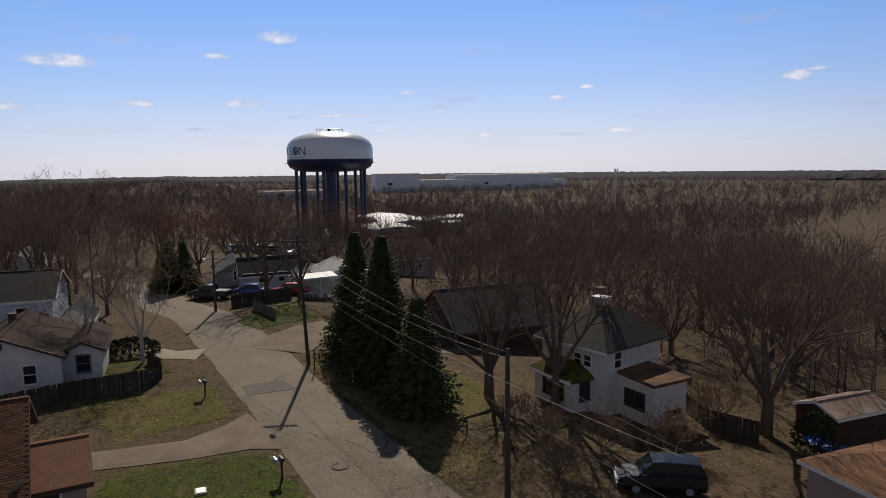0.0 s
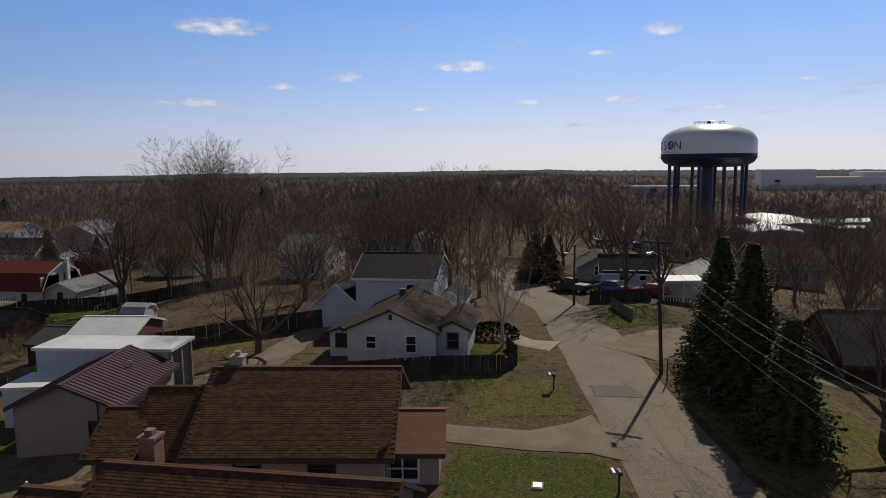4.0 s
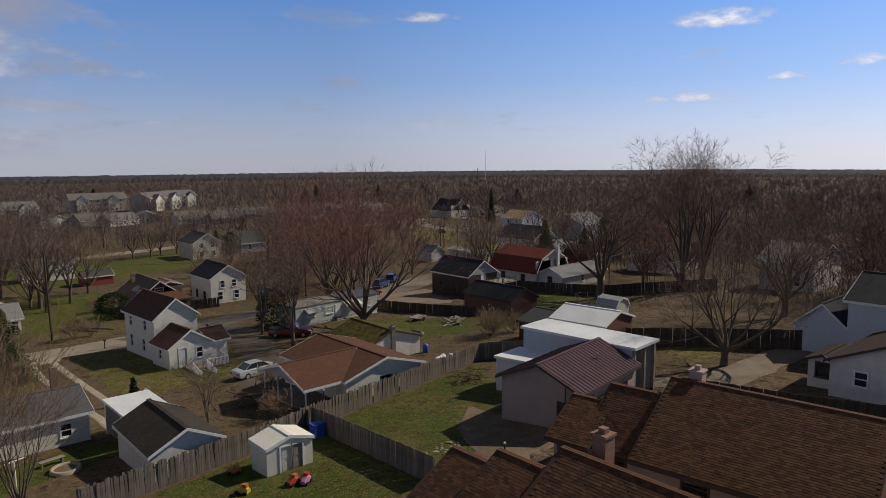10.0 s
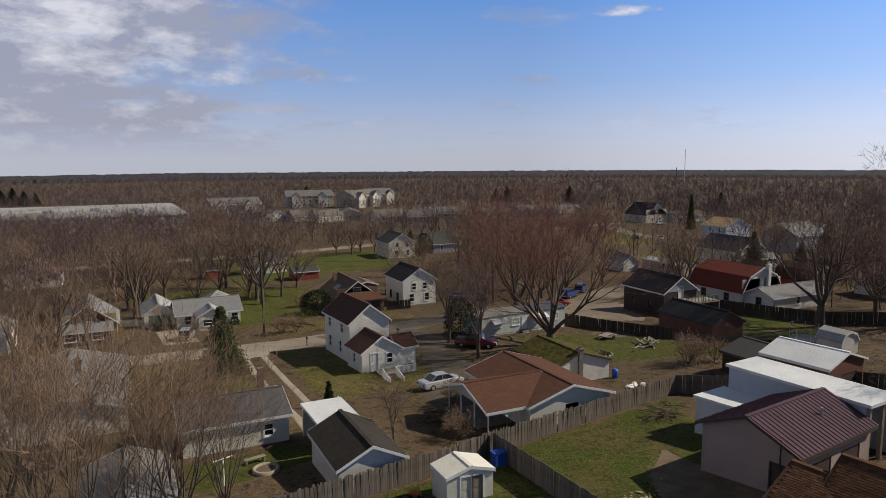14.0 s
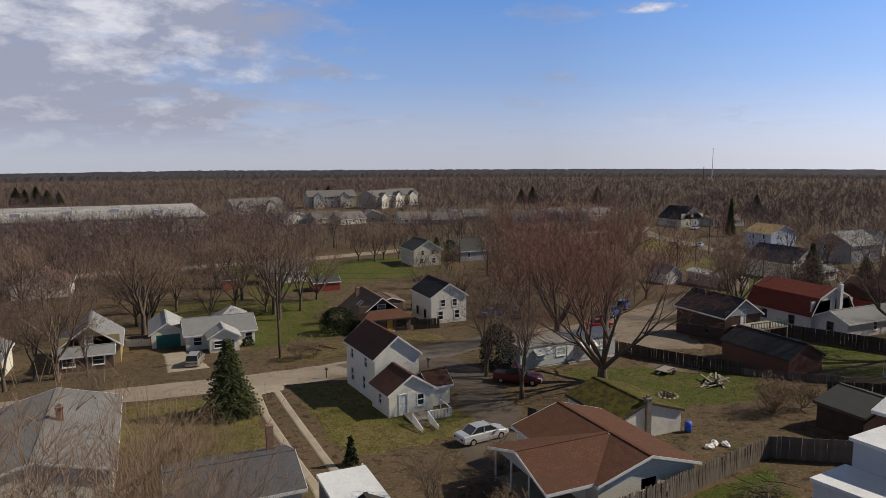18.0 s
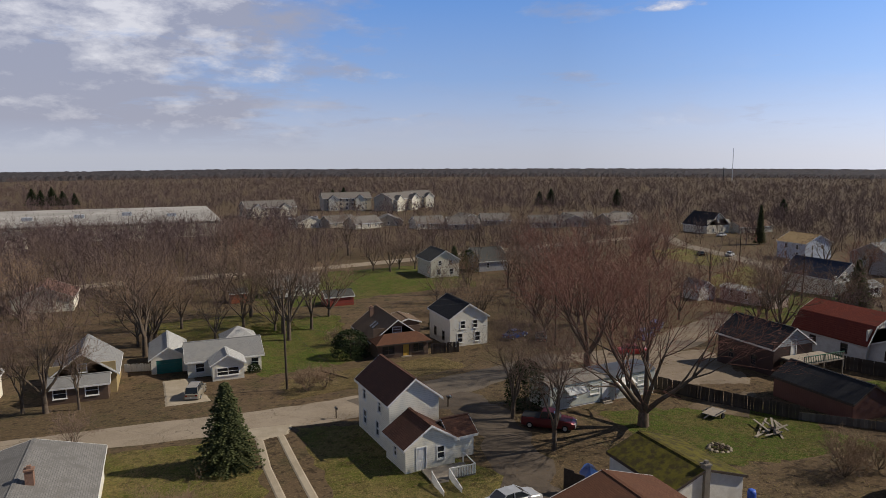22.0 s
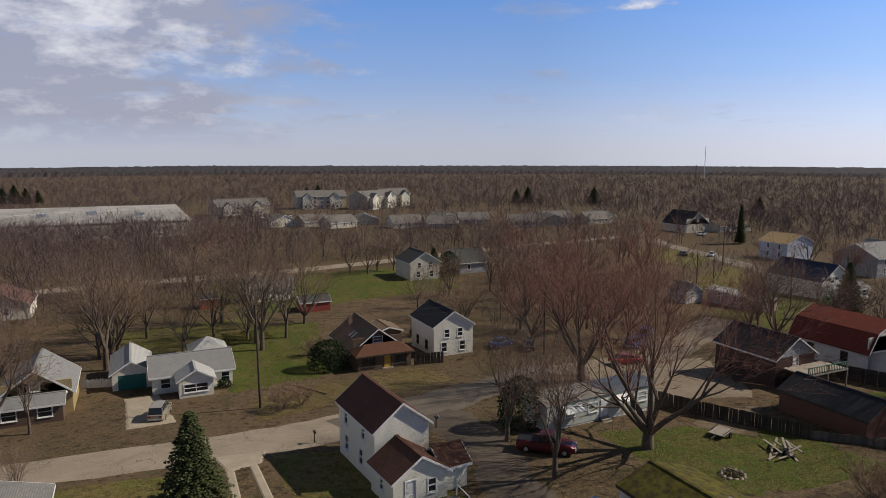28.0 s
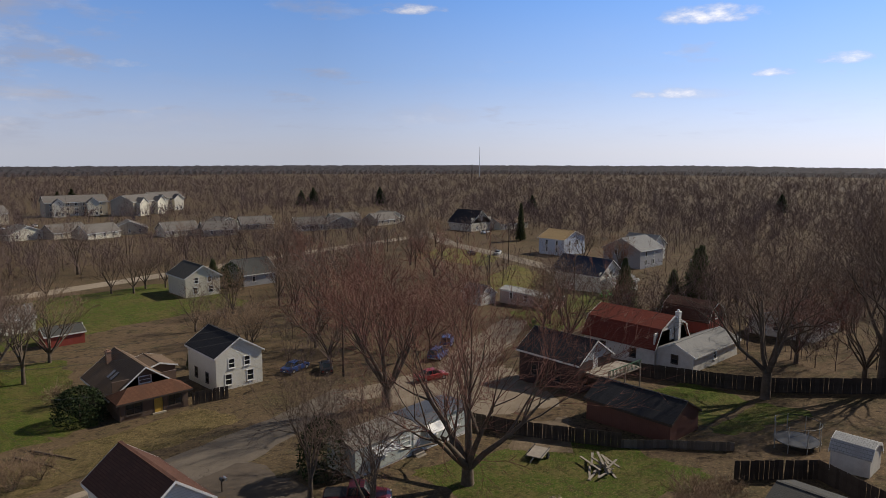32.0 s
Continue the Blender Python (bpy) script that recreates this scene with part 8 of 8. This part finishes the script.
toward = math.atan2(-TX, -TY)                                  # compass angle from the tower to the hovering camera
M_LETTER = surface("letter_blue", (0.02, 0.05, 0.16), (0.025, 0.06, 0.19), 0.2, 2, 0.4, bump=0, stain=0)
wrapped_text("N", 4.4, toward + 0.66, zb + 5.8, 16.16, M_LETTER, tower)
wrapped_text("S", 4.4, toward + 1.08, zb + 5.8, 16.16, M_LETTER, tower)
wrapped_text("K", 4.4, toward + 1.29, zb + 5.8, 16.16, M_LETTER, tower)
M_EMBLEM = surface("emblem_pale_blue", (0.30, 0.42, 0.55), (0.34, 0.46, 0.60), 1, 4, 0.5)
for rr, mm, dd, dx, dz in ((1.55, M_LETTER, 0.05, 0, 0), (0.5, M_EMBLEM, 0.09, 0.45, 0.5), (0.4, M_EMBLEM, 0.09, -0.6, -0.3), (0.3, M_EMBLEM, 0.09, 0.5, -0.7)):
    disc = part("emblem", tubed([(dx, 0.1, dz), (dx, -dd, dz)], rr, 20), mm, tower, "round globe emblem")
    a = toward + 0.87
    disc.matrix_basis = pose(math.sin(a) * 16.12, math.cos(a) * 16.12, zb + 7.4, 0, 0, 180 - math.degrees(a))
for k in range(6):
    a = toward + 0.66 + 0.1 * k
    bar = part("text_bar", boxes((-0.6, 0.6, -0.05, 0.05, -0.16, 0.16)), M_EMBLEM, tower)
    bar.matrix_basis = pose(math.sin(a) * 16.13, math.cos(a) * 16.13, zb + 5.0, 0, 0, 180 - math.degrees(a))
# white-roofed sheds and works below the tower
house("works_shed", "long shed with a bright white roof below the water tower", (228, 242, -97.3, -75.3), 5.0, 6.0, "y", M_TAN, R_WHITE, (), 0.2, "flat", category="shed", rz=-20)
house("works_shed", "white-roofed shed below the water tower", (218, 228, -91.3, -77.3), 4.0, 4.6, "y", M_TAN, R_WHITE, (), 0.2, "flat", category="shed", rz=-20)
for x, y, lx, ly, h in ((871, -268, 60, 26, 24), (895, -323, 120, 30, 15), (916, -444, 160, 40, 22), (984, -546, 90, 30, 12), (636, -96, 60, 20, 8)):
    house("factory_block", "pale concrete factory block on the horizon", (x - ly / 2, x + ly / 2, y - lx / 2, y + lx / 2), h, h + 0.4, "x", M_TRIM, {True: M_STOREROOF, False: M_STOREROOF}, [("w", lx * 0.3, h * 0.4, 6, 3, "window", M_TRIM)], 0.2, "flat", category="factory")
mast = thing("cell_mast", 318, -225, gz(318, -225), "slender grey phone mast with antennas on top", "mast")
part("mast_pole", tubed([(0, 0, -1), (0, 0, 27)], [0.55, 0.3], 10), M_METAL, mast)
for k in range(3):
    a = 2 * math.pi * k / 3
    part("antenna", boxes((1.0 * math.cos(a) - 0.2, 1.0 * math.cos(a) + 0.2, 1.0 * math.sin(a) - 0.2, 1.0 * math.sin(a) + 0.2, 25, 27.5)), M_TRIM, mast)
part("antenna_ring", tubed([(math.cos(2 * math.pi * k / 12), math.sin(2 * math.pi * k / 12), 26) for k in range(13)], 0.1, 5), M_METAL, mast)
tv = thing("broadcast_mast", 1022, 1020, gz(1022, 1020), "very tall thin lattice mast on the horizon", "mast")
part("mast_pole", tubed([(0, 0, -1), (0, 0, 62)], [0.7, 0.4], 6), M_METAL, tv)
part("mast_pole", tubed([(-14, 8, -1), (-14, 8, 26)], [0.9, 0.7], 6), M_DKMETAL, tv)

# ---- yards and streets: small things ----


def mailbox(x, y, rz, n=1):
    ob = thing("mailbox", x, y, gz(x, y), "dark metal mailbox on a wooden post", "mailbox", "mailboxes", rz)
    part("post", boxes((-0.05, 0.05, -0.05, 0.05, -0.3, 1.05)), M_POLE, ob)
    for k in range(n):
        b = bmesh.new()
        prism(b, [(-0.1 + 0.3 * k, -0.25, 1.05), (0.12 + 0.3 * k, -0.25, 1.05), (0.12 + 0.3 * k, -0.25, 1.2), (0.05 + 0.3 * k, -0.25, 1.27), (-0.03 + 0.3 * k, -0.25, 1.27), (-0.1 + 0.3 * k, -0.25, 1.2)], (0, 0.5, 0))
        part("box", b, M_DKMETAL if k == 0 else M_METAL, ob)
        part("flag", boxes((0.13 + 0.3 * k, 0.145 + 0.3 * k, 0.0, 0.05, 1.1, 1.36)), C_RED, ob)
    return ob


mailbox(47.6, 0.35, 100, 2)
mailbox(32.4, -2.9, 100, 2)
mailbox(22.6, 88.0, 0, 1)
mailbox(34.6, 86.0, 0, 2)
mh2 = thing("manhole_cover", 32.6, -6.0, gz(32.6, -6) + 0.055, "round pale iron manhole cover in the street", "manhole cover")
part("rim_ring", turned([(0.5, 0.0), (0.5, 0.022), (0.42, 0.026)], 24), M_PATCH, mh2)
part("cover", tubed([(0, 0, 0), (0, 0, 0.024)], 0.36, 20), M_GRAVEL, mh2)
lid = thing("utility_box", 32.6, 1.1, gz(32.6, 1.1) + 0.04, "square grey utility cover in the lawn", "utility cover")
part("box", boxes((-0.35, 0.35, -0.3, 0.3, -0.1, 0.1)), M_CONCRETE, lid)
part("lid", boxes((-0.28, 0.28, -0.23, 0.23, 0.1, 0.13)), M_METAL, lid)
dish = thing("satellite_dish", 31.15, 8.65, 4.23 + 2.1, "grey satellite dish on the roof edge", "satellite dish", rz=150)
part("mast", tubed([(0, 0, -0.1), (0, 0, 0.5)], 0.03, 6), M_METAL, dish)
d1 = part("reflector", turned([(0.02, 0), (0.2, 0.02), (0.38, 0.09)], 20), M_METAL, dish)
d1.matrix_basis = pose(0, 0.05, 0.6, 60, 0, 0)
part("feed_arm", tubed([(0, 0, 0.5), (0, -0.45, 0.7)], 0.015, 5), M_DKMETAL, dish)
gate = thing("metal_gate", 46.9, -10.6, gz(46.9, -10.6), "tubular metal farm gate by the spruces", "gate", rz=-35)
for k in range(5):
    part("bar", tubed([(-1.2, 0, 0.25 + 0.24 * k), (1.2, 0, 0.25 + 0.24 * k)], 0.025, 6), M_METAL, gate)
for px in (-1.2, 0, 1.2):
    part("upright", tubed([(px, 0, -0.1), (px, 0, 1.3)], 0.03, 6), M_METAL, gate)
for x, y, h in ((50.2, -7.9, 1.7), (35.5, -17.2, 1.5), (29.0, 27.3, 1.2), (26.5, 44.0, 2.4), (16.9, 55.2, 2.7)):
    sp = thing("post", x, y, gz(x, y), "thin dark upright post in the ground", "post")
    part("shaft", tubed([(0, 0, -0.3), (0.03, 0.0, h)], 0.05, 8), M_DKMETAL, sp)
    part("cap", tubed([(0.03, 0, h), (0.03, 0, h + 0.12)], 0.07, 8), M_TRIM if y > 20 else M_DKMETAL, sp)


def leafy(name, label, x, y, lx, ly, h, n, mat, seed, category="hedge", cone=False):
    """An evergreen bush: many small leaf clumps round a twiggy core."""
    rng = np.random.default_rng(seed)
    ob = thing(name, x, y, gz(x, y), label, category)
    z = rng.uniform(0, 1, n) ** 0.8
    a = rng.uniform(0, 2 * np.pi, n)
    r = (1 - z) if cone else np.sqrt(np.clip(1 - (1.6 * z - 0.6).clip(0) ** 2, 0, 1))
    r = r * rng.uniform(0.72, 1.08, n)
    C = np.stack([np.cos(a) * r * lx / 2, np.sin(a) * r * ly / 2, z * h], -1)
    d = rng.normal(0, 1, (n, 3, 3)) * np.array([0.11, 0.11, 0.10])
    V = (C[:, None] + d).reshape(-1, 3)
    me = bpy.data.meshes.new("leaves")
    me.from_pydata(V.tolist(), [], [(3 * k, 3 * k + 1, 3 * k + 2) for k in range(n)])
    me.materials.append(mat)
    shared("leaves", me, ob, Matrix())
    part("core", tubed([(0, 0, -0.2), (0, 0, h * 0.6)], [0.08, 0.03], 6), M_BARK, ob)
    return ob


leafy("hedge", "dense dark green clipped hedge", 61.8, 6.0, 2.2, 4.6, 1.5, 1600, M_EVERG, 1)
leafy("conical_shrub", "small dark conical evergreen on the lawn", 18.2, 62.6, 1.1, 1.1, 2.2, 900, M_EVERG, 2, "shrub", True)
leafy("evergreen_bush", "large round dark evergreen bush beside the bungalow", 32.2, 118.5, 5.6, 5.6, 4.2, 3800, M_EVERG, 3, "bush")
leafy("evergreen_tree", "dark ivy-covered evergreen beside the mobile home", 42.4, 82.6, 4.2, 4.2, 5.2, 3600, M_EVERG, 4, "evergreen")
leafy("evergreen_bush", "dark shrub beside the ranch house porch", 17.6, 116.2, 1.6, 1.6, 1.2, 500, M_EVERG, 5, "bush")
for k in range(6):
    leafy("arborvitae", "narrow dark arborvitae in a row", 50.5 + 1.5 * k, 131.5 + 0.4 * k, 1.1, 1.1, 2.9, 420, M_EVERG, 20 + k, "arborvitae", True)
leafy("evergreen_bush", "dark evergreen beside the far cottage", 82, 184, 6, 6, 6.5, 2600, M_EVERG, 6, "bush")
leafy("evergreen_bush", "dark evergreen shrub by the rusty shed", 28.5, -36, 2.6, 2.6, 2.6, 900, M_EVERG, 7, "bush")
# yard clutter
bin1 = thing("blue_bin", 24.2, 41.2, gz(24.2, 41.2), "blue plastic bin beside the fence", "bin")
part("body", boxes((-0.45, 0.45, -0.35, 0.35, 0, 0.95)), M_BLUETARP, bin1)
part("lid", boxes((-0.48, 0.48, -0.38, 0.38, 0.95, 1.03)), M_BLUETARP, bin1)
bar1 = thing("blue_barrel", 46.3, 55.4, gz(46.3, 55.4), "blue plastic barrel by the mossy shed", "barrel")
part("body", turned([(0.02, 0), (0.28, 0), (0.32, 0.3), (0.32, 0.65), (0.28, 0.92), (0.02, 0.92)], 16), M_BLUETARP, bar1)
M_ORANGE, M_YEL, M_PINK, M_REDP = (surface(n, c, tuple(0.8 * v for v in c), 3, 20, 0.5, bump=0) for n, c in (("orange_plastic", (0.50, 0.14, 0.02)), ("yellow_plastic", (0.55, 0.38, 0.03)), ("pink_plastic", (0.45, 0.16, 0.30)), ("red_plastic", (0.42, 0.04, 0.02))))
for x, y, m1, m2, lab in ((17.0, 39.2, M_ORANGE, M_YEL, "orange and yellow plastic ride-on toy"), (18.6, 34.6, M_REDP, M_ORANGE, "red plastic toy car on the lawn"), (19.2, 34.2, M_PINK, M_REDP, "pink plastic toy tricycle on the lawn"), (16.0, 35.8, M_YEL, M_ORANGE, "yellow plastic toy digger on the lawn")):
    ty = thing("ride_on_toy", x, y, gz(x, y) + 0.05, lab, "toy", "garden toys", 30 * x)
    part("body", loft([section(-0.4, 0.18, 0.1, 0.35, 0.05), section(0, 0.22, 0.08, 0.5, 0.06), section(0.4, 0.15, 0.1, 0.3, 0.05)]), m1, ty)
    part("seat", boxes((-0.3, 0.0, -0.13, 0.13, 0.42, 0.62)), m2, ty)
    for px in (-0.28, 0.28):
        for sg in (-1, 1):
            part("wheel", tubed([(px, sg * 0.2, 0.12), (px, sg * 0.27, 0.12)], 0.13, 12), M_RUBBER, ty)
tr = thing("utility_trailer", 59.0, 72.2, gz(59, 72), "small flat utility trailer with a pale deck", "trailer", rz=20)
part("deck", boxes((-1.2, 1.2, -0.75, 0.75, 0.5, 0.58)), M_WOOD, tr)
part("drawbar", tubed([(-1.2, 0, 0.5), (-2.3, 0, 0.45)], 0.05, 6), M_DKMETAL, tr)
for sg in (-1, 1):
    part("wheel", tubed([(0.2, sg * 0.8, 0.3), (0.2, sg * 0.95, 0.3)], 0.3, 14), M_RUBBER, tr)
    part("side_rail", boxes((-1.2, 1.2, sg * 0.74 - 0.02, sg * 0.74 + 0.02, 0.7, 0.76)), M_DKMETAL, tr)
rngp = random.Random(3)
pile = thing("timber_pile", 60.6, 66.4, gz(60.6, 66.4), "loose pile of grey planks and pallets on the lawn", "timber pile", rz=35)
for k in range(16):
    pl = part("plank", boxes((-rngp.uniform(0.8, 1.9), rngp.uniform(0.8, 1.9), -0.1, 0.1, 0, 0.06)), M_WOOD, pile)
    pl.matrix_basis = pose(rngp.uniform(-0.9, 0.9), rngp.uniform(-1.0, 1.0), 0.05 + 0.05 * k, 0, rngp.uniform(-3, 3), rngp.gauss(0, 22))
pit = thing("fire_pit", 52.6, 64.9, gz(52.6, 64.9), "ring of stones heaped with brushwood", "fire pit")
for k in range(12):
    a = 2 * math.pi * k / 12
    b = bmesh.new()
    bmesh.ops.create_icosphere(b, subdivisions=1, radius=0.24)
    for v in b.verts:
        v.co *= rngp.uniform(0.8, 1.15)
    st1 = part("stone", b, M_CONCRETE, pit)
    st1.matrix_basis = pose(0.95 * math.cos(a), 0.95 * math.sin(a), 0.1)
for k in range(14):
    br = part("branch", tubed([(-0.8, 0, 0), (0.1, 0.08, 0.05), (0.8, -0.05, 0.0)], [0.04, 0.035, 0.02], 5), M_BARK, pit)
    br.matrix_basis = pose(0, 0, 0.12 + 0.03 * k, 0, rngp.uniform(-12, 12), rngp.uniform(0, 180))
for k, (x, y) in enumerate(((45.0, 51.6), (45.9, 52.0), (46.5, 51.4))):
    bg1 = thing("white_sack", x, y, gz(x, y), "lumpy white sack lying on leaf litter", "sack", "white sacks", 40 * k)
    b = bmesh.new()
    bmesh.ops.create_uvsphere(b, u_segments=14, v_segments=9, radius=0.5)
    for v in b.verts:
        v.co = Vector((v.co.x * 0.95, v.co.y * 0.55, max(v.co.z * 0.5, -0.12) + 0.12)) * (1 + 0.3 * noise.noise(v.co * 3 + Vector((k, 0, 0))))
    part("cloth", b, M_TRIM, bg1)
tarp = thing("blue_tarp", 29.2, -37.4, gz(29.2, -37.4), "crumpled bright blue tarpaulin heaped on the ground", "tarpaulin")
b = bmesh.new()
bmesh.ops.create_grid(b, x_segments=16, y_segments=10, size=1.0)
for v in b.verts:
    v.co = Vector((v.co.x * 1.3, v.co.y * 0.8, 0.35 + 0.3 * noise.noise(v.co * 2.3) + 0.12 * noise.noise(v.co * 6) - 0.25 * (abs(v.co.x) > 0.95)))
part("sheet", b, M_BLUETARP, tarp)
boat = thing("covered_boat", 37.6, 63.6, gz(37.6, 63.6), "small boat on blocks under a dark blue cover", "boat", rz=60)
part("hull", loft([section(-1.8, 0.7, 0.35, 0.9, 0.1), section(0.2, 0.8, 0.3, 0.95, 0.1), section(1.6, 0.3, 0.5, 1.0, 0.05)]), M_DKMETAL, boat)
part("cover", loft([[(-1.8, -0.72, 0.88), (-1.8, 0.72, 0.88), (-1.8, 0, 1.15)], [(0.2, -0.84, 0.92), (0.2, 0.84, 0.92), (0.2, 0, 1.45)], [(1.6, -0.32, 0.98), (1.6, 0.32, 0.98), (1.6, 0, 1.1)]]), C_BLUE, boat)
for px in (-1.2, 0.9):
    part("block", boxes((px - 0.15, px + 0.15, -0.5, 0.5, -0.1, 0.4)), M_WOOD, boat)
brd = thing("leaning_panels", 35.6, 62.2, gz(35.6, 62.2), "large dark plywood panels standing upright", "panels", rz=-60)
for k in range(3):
    part("panel", boxes((-1.3 + 0.9 * k, -0.42 + 0.9 * k, -0.03, 0.03, -0.1, 1.9 - 0.15 * k)), M_DKFENCE, brd)
tp2 = thing("trampoline", 76.5, 56.0, gz(76.5, 56), "round trampoline with a dark net and poles", "trampoline")
part("mat", tubed([(0, 0, 0.75), (0, 0, 0.8)], 1.9, 28), M_DKMETAL, tp2)
for k in range(8):
    a = math.pi * k / 4
    part("net_pole", tubed([(2.0 * math.cos(a), 2.0 * math.sin(a), -0.05), (2.0 * math.cos(a), 2.0 * math.sin(a), 2.5)], 0.035, 6), M_METAL, tp2)
for zz in (0.78, 2.45):
    part("ring", tubed([(2.0 * math.cos(2 * math.pi * k / 24), 2.0 * math.sin(2 * math.pi * k / 24), zz) for k in range(25)], 0.03, 5), M_DKMETAL, tp2)
house("garden_shed", "small white gambrel garden shed", (72.6, 75.4, 49.0, 52.0), 1.8, 2.7, "y", M_WHITEP, R_LGREY, (), 0.1, "gambrel", category="shed")
bb = thing("stone_ring_bed", 9.6, 48.8, gz(9.6, 48.8), "low round stone garden bed on the lawn", "garden bed")
part("kerb", turned([(0.95, -0.1), (0.95, 0.28), (0.75, 0.3), (0.72, 0.0)], 24), M_CONCRETE, bb)
part("soil", tubed([(0, 0, -0.05), (0, 0, 0.16)], 0.74, 20), M_SOIL, bb)
be = thing("garden_bench", 9.2, 50.8, gz(9.2, 50.8), "weathered low wooden garden bench", "bench", rz=10)
for k in range(3):
    part("slat", boxes((-0.8, 0.8, -0.2 + 0.14 * k, -0.08 + 0.14 * k, 0.42, 0.46)), M_WOOD, be)
for px in (-0.65, 0.65):
    part("leg", boxes((px - 0.05, px + 0.05, -0.18, 0.2, -0.05, 0.42)), M_WOOD, be)
cl = thing("clothes_pole", 6.6, 47.6, gz(6.6, 47.6), "white T-shaped clothes line pole", "clothes pole", rz=20)
part("pole", tubed([(0, 0, -0.3), (0, 0, 2.0)], 0.045, 8), M_TRIM, cl)
part("crossbar", tubed([(-0.7, 0, 1.95), (0.7, 0, 1.95)], 0.04, 8), M_TRIM, cl)
brush = thing("brush_heap", 24.6, 52.5, gz(24.6, 52.5), "heap of cut branches beside the carport", "brush heap")
for k in range(40):
    br = part("branch", tubed([(-1.4, 0, 0), (0, 0.12, 0.08), (1.3, -0.1, 0)], [0.035, 0.03, 0.012], 4), M_BARK, brush)
    br.matrix_basis = pose(rngp.uniform(-1.3, 1.3), rngp.uniform(-1.2, 1.2), 0.1 + 0.028 * k, rngp.uniform(-10, 10), rngp.uniform(-18, 18), rngp.uniform(0, 360))
heap2 = thing("brush_heap", 41.2, 43.2, gz(41.2, 43.2), "heap of cut branches inside the board fence", "brush heap")
for k in range(36):
    br = part("branch", tubed([(-1.3, 0, 0), (0, 0.12, 0.08), (1.2, -0.1, 0)], [0.035, 0.03, 0.012], 4), M_BARK, heap2)
    br.matrix_basis = pose(rngp.uniform(-1.5, 1.5), rngp.uniform(-0.9, 0.9), 0.1 + 0.022 * k, rngp.uniform(-10, 10), rngp.uniform(-18, 18), rngp.uniform(0, 360))
for x0, y0, x1, y1 in ((24.2, 111.2, 26.3, 105.2), (25.8, 112.0, 28.4, 105.4)):
    lg = thing("fallen_log", x0, y0, gz(x0, y0), "thin dark log lying among dead leaves", "log")
    part("trunk", tubed([(0, 0, 0.16), ((x1 - x0) / 2, (y1 - y0) / 2, gz((x0 + x1) / 2, (y0 + y1) / 2) - gz(x0, y0) + 0.2), (x1 - x0, y1 - y0, gz(x1, y1) - gz(x0, y0) + 0.15)], [0.13, 0.11, 0.06], 7), M_BARK, lg)
rub = thing("rubble_heap", 28.2, 31.6, gz(28.2, 31.6), "scatter of pale rubble on bare soil", "rubble")
for k in range(60):
    b = bmesh.new()
    bmesh.ops.create_icosphere(b, subdivisions=1, radius=rngp.uniform(0.04, 0.13))
    for v in b.verts:
        v.co = Vector((v.co.x * 1.3, v.co.y, v.co.z * 0.4)) * rngp.uniform(0.6, 1.3)
    st1 = part("stone", b, M_CONCRETE, rub)
    st1.matrix_basis = pose(rngp.gauss(0, 1.2), rngp.gauss(0, 0.55), 0.06, rz=rngp.uniform(0, 180))
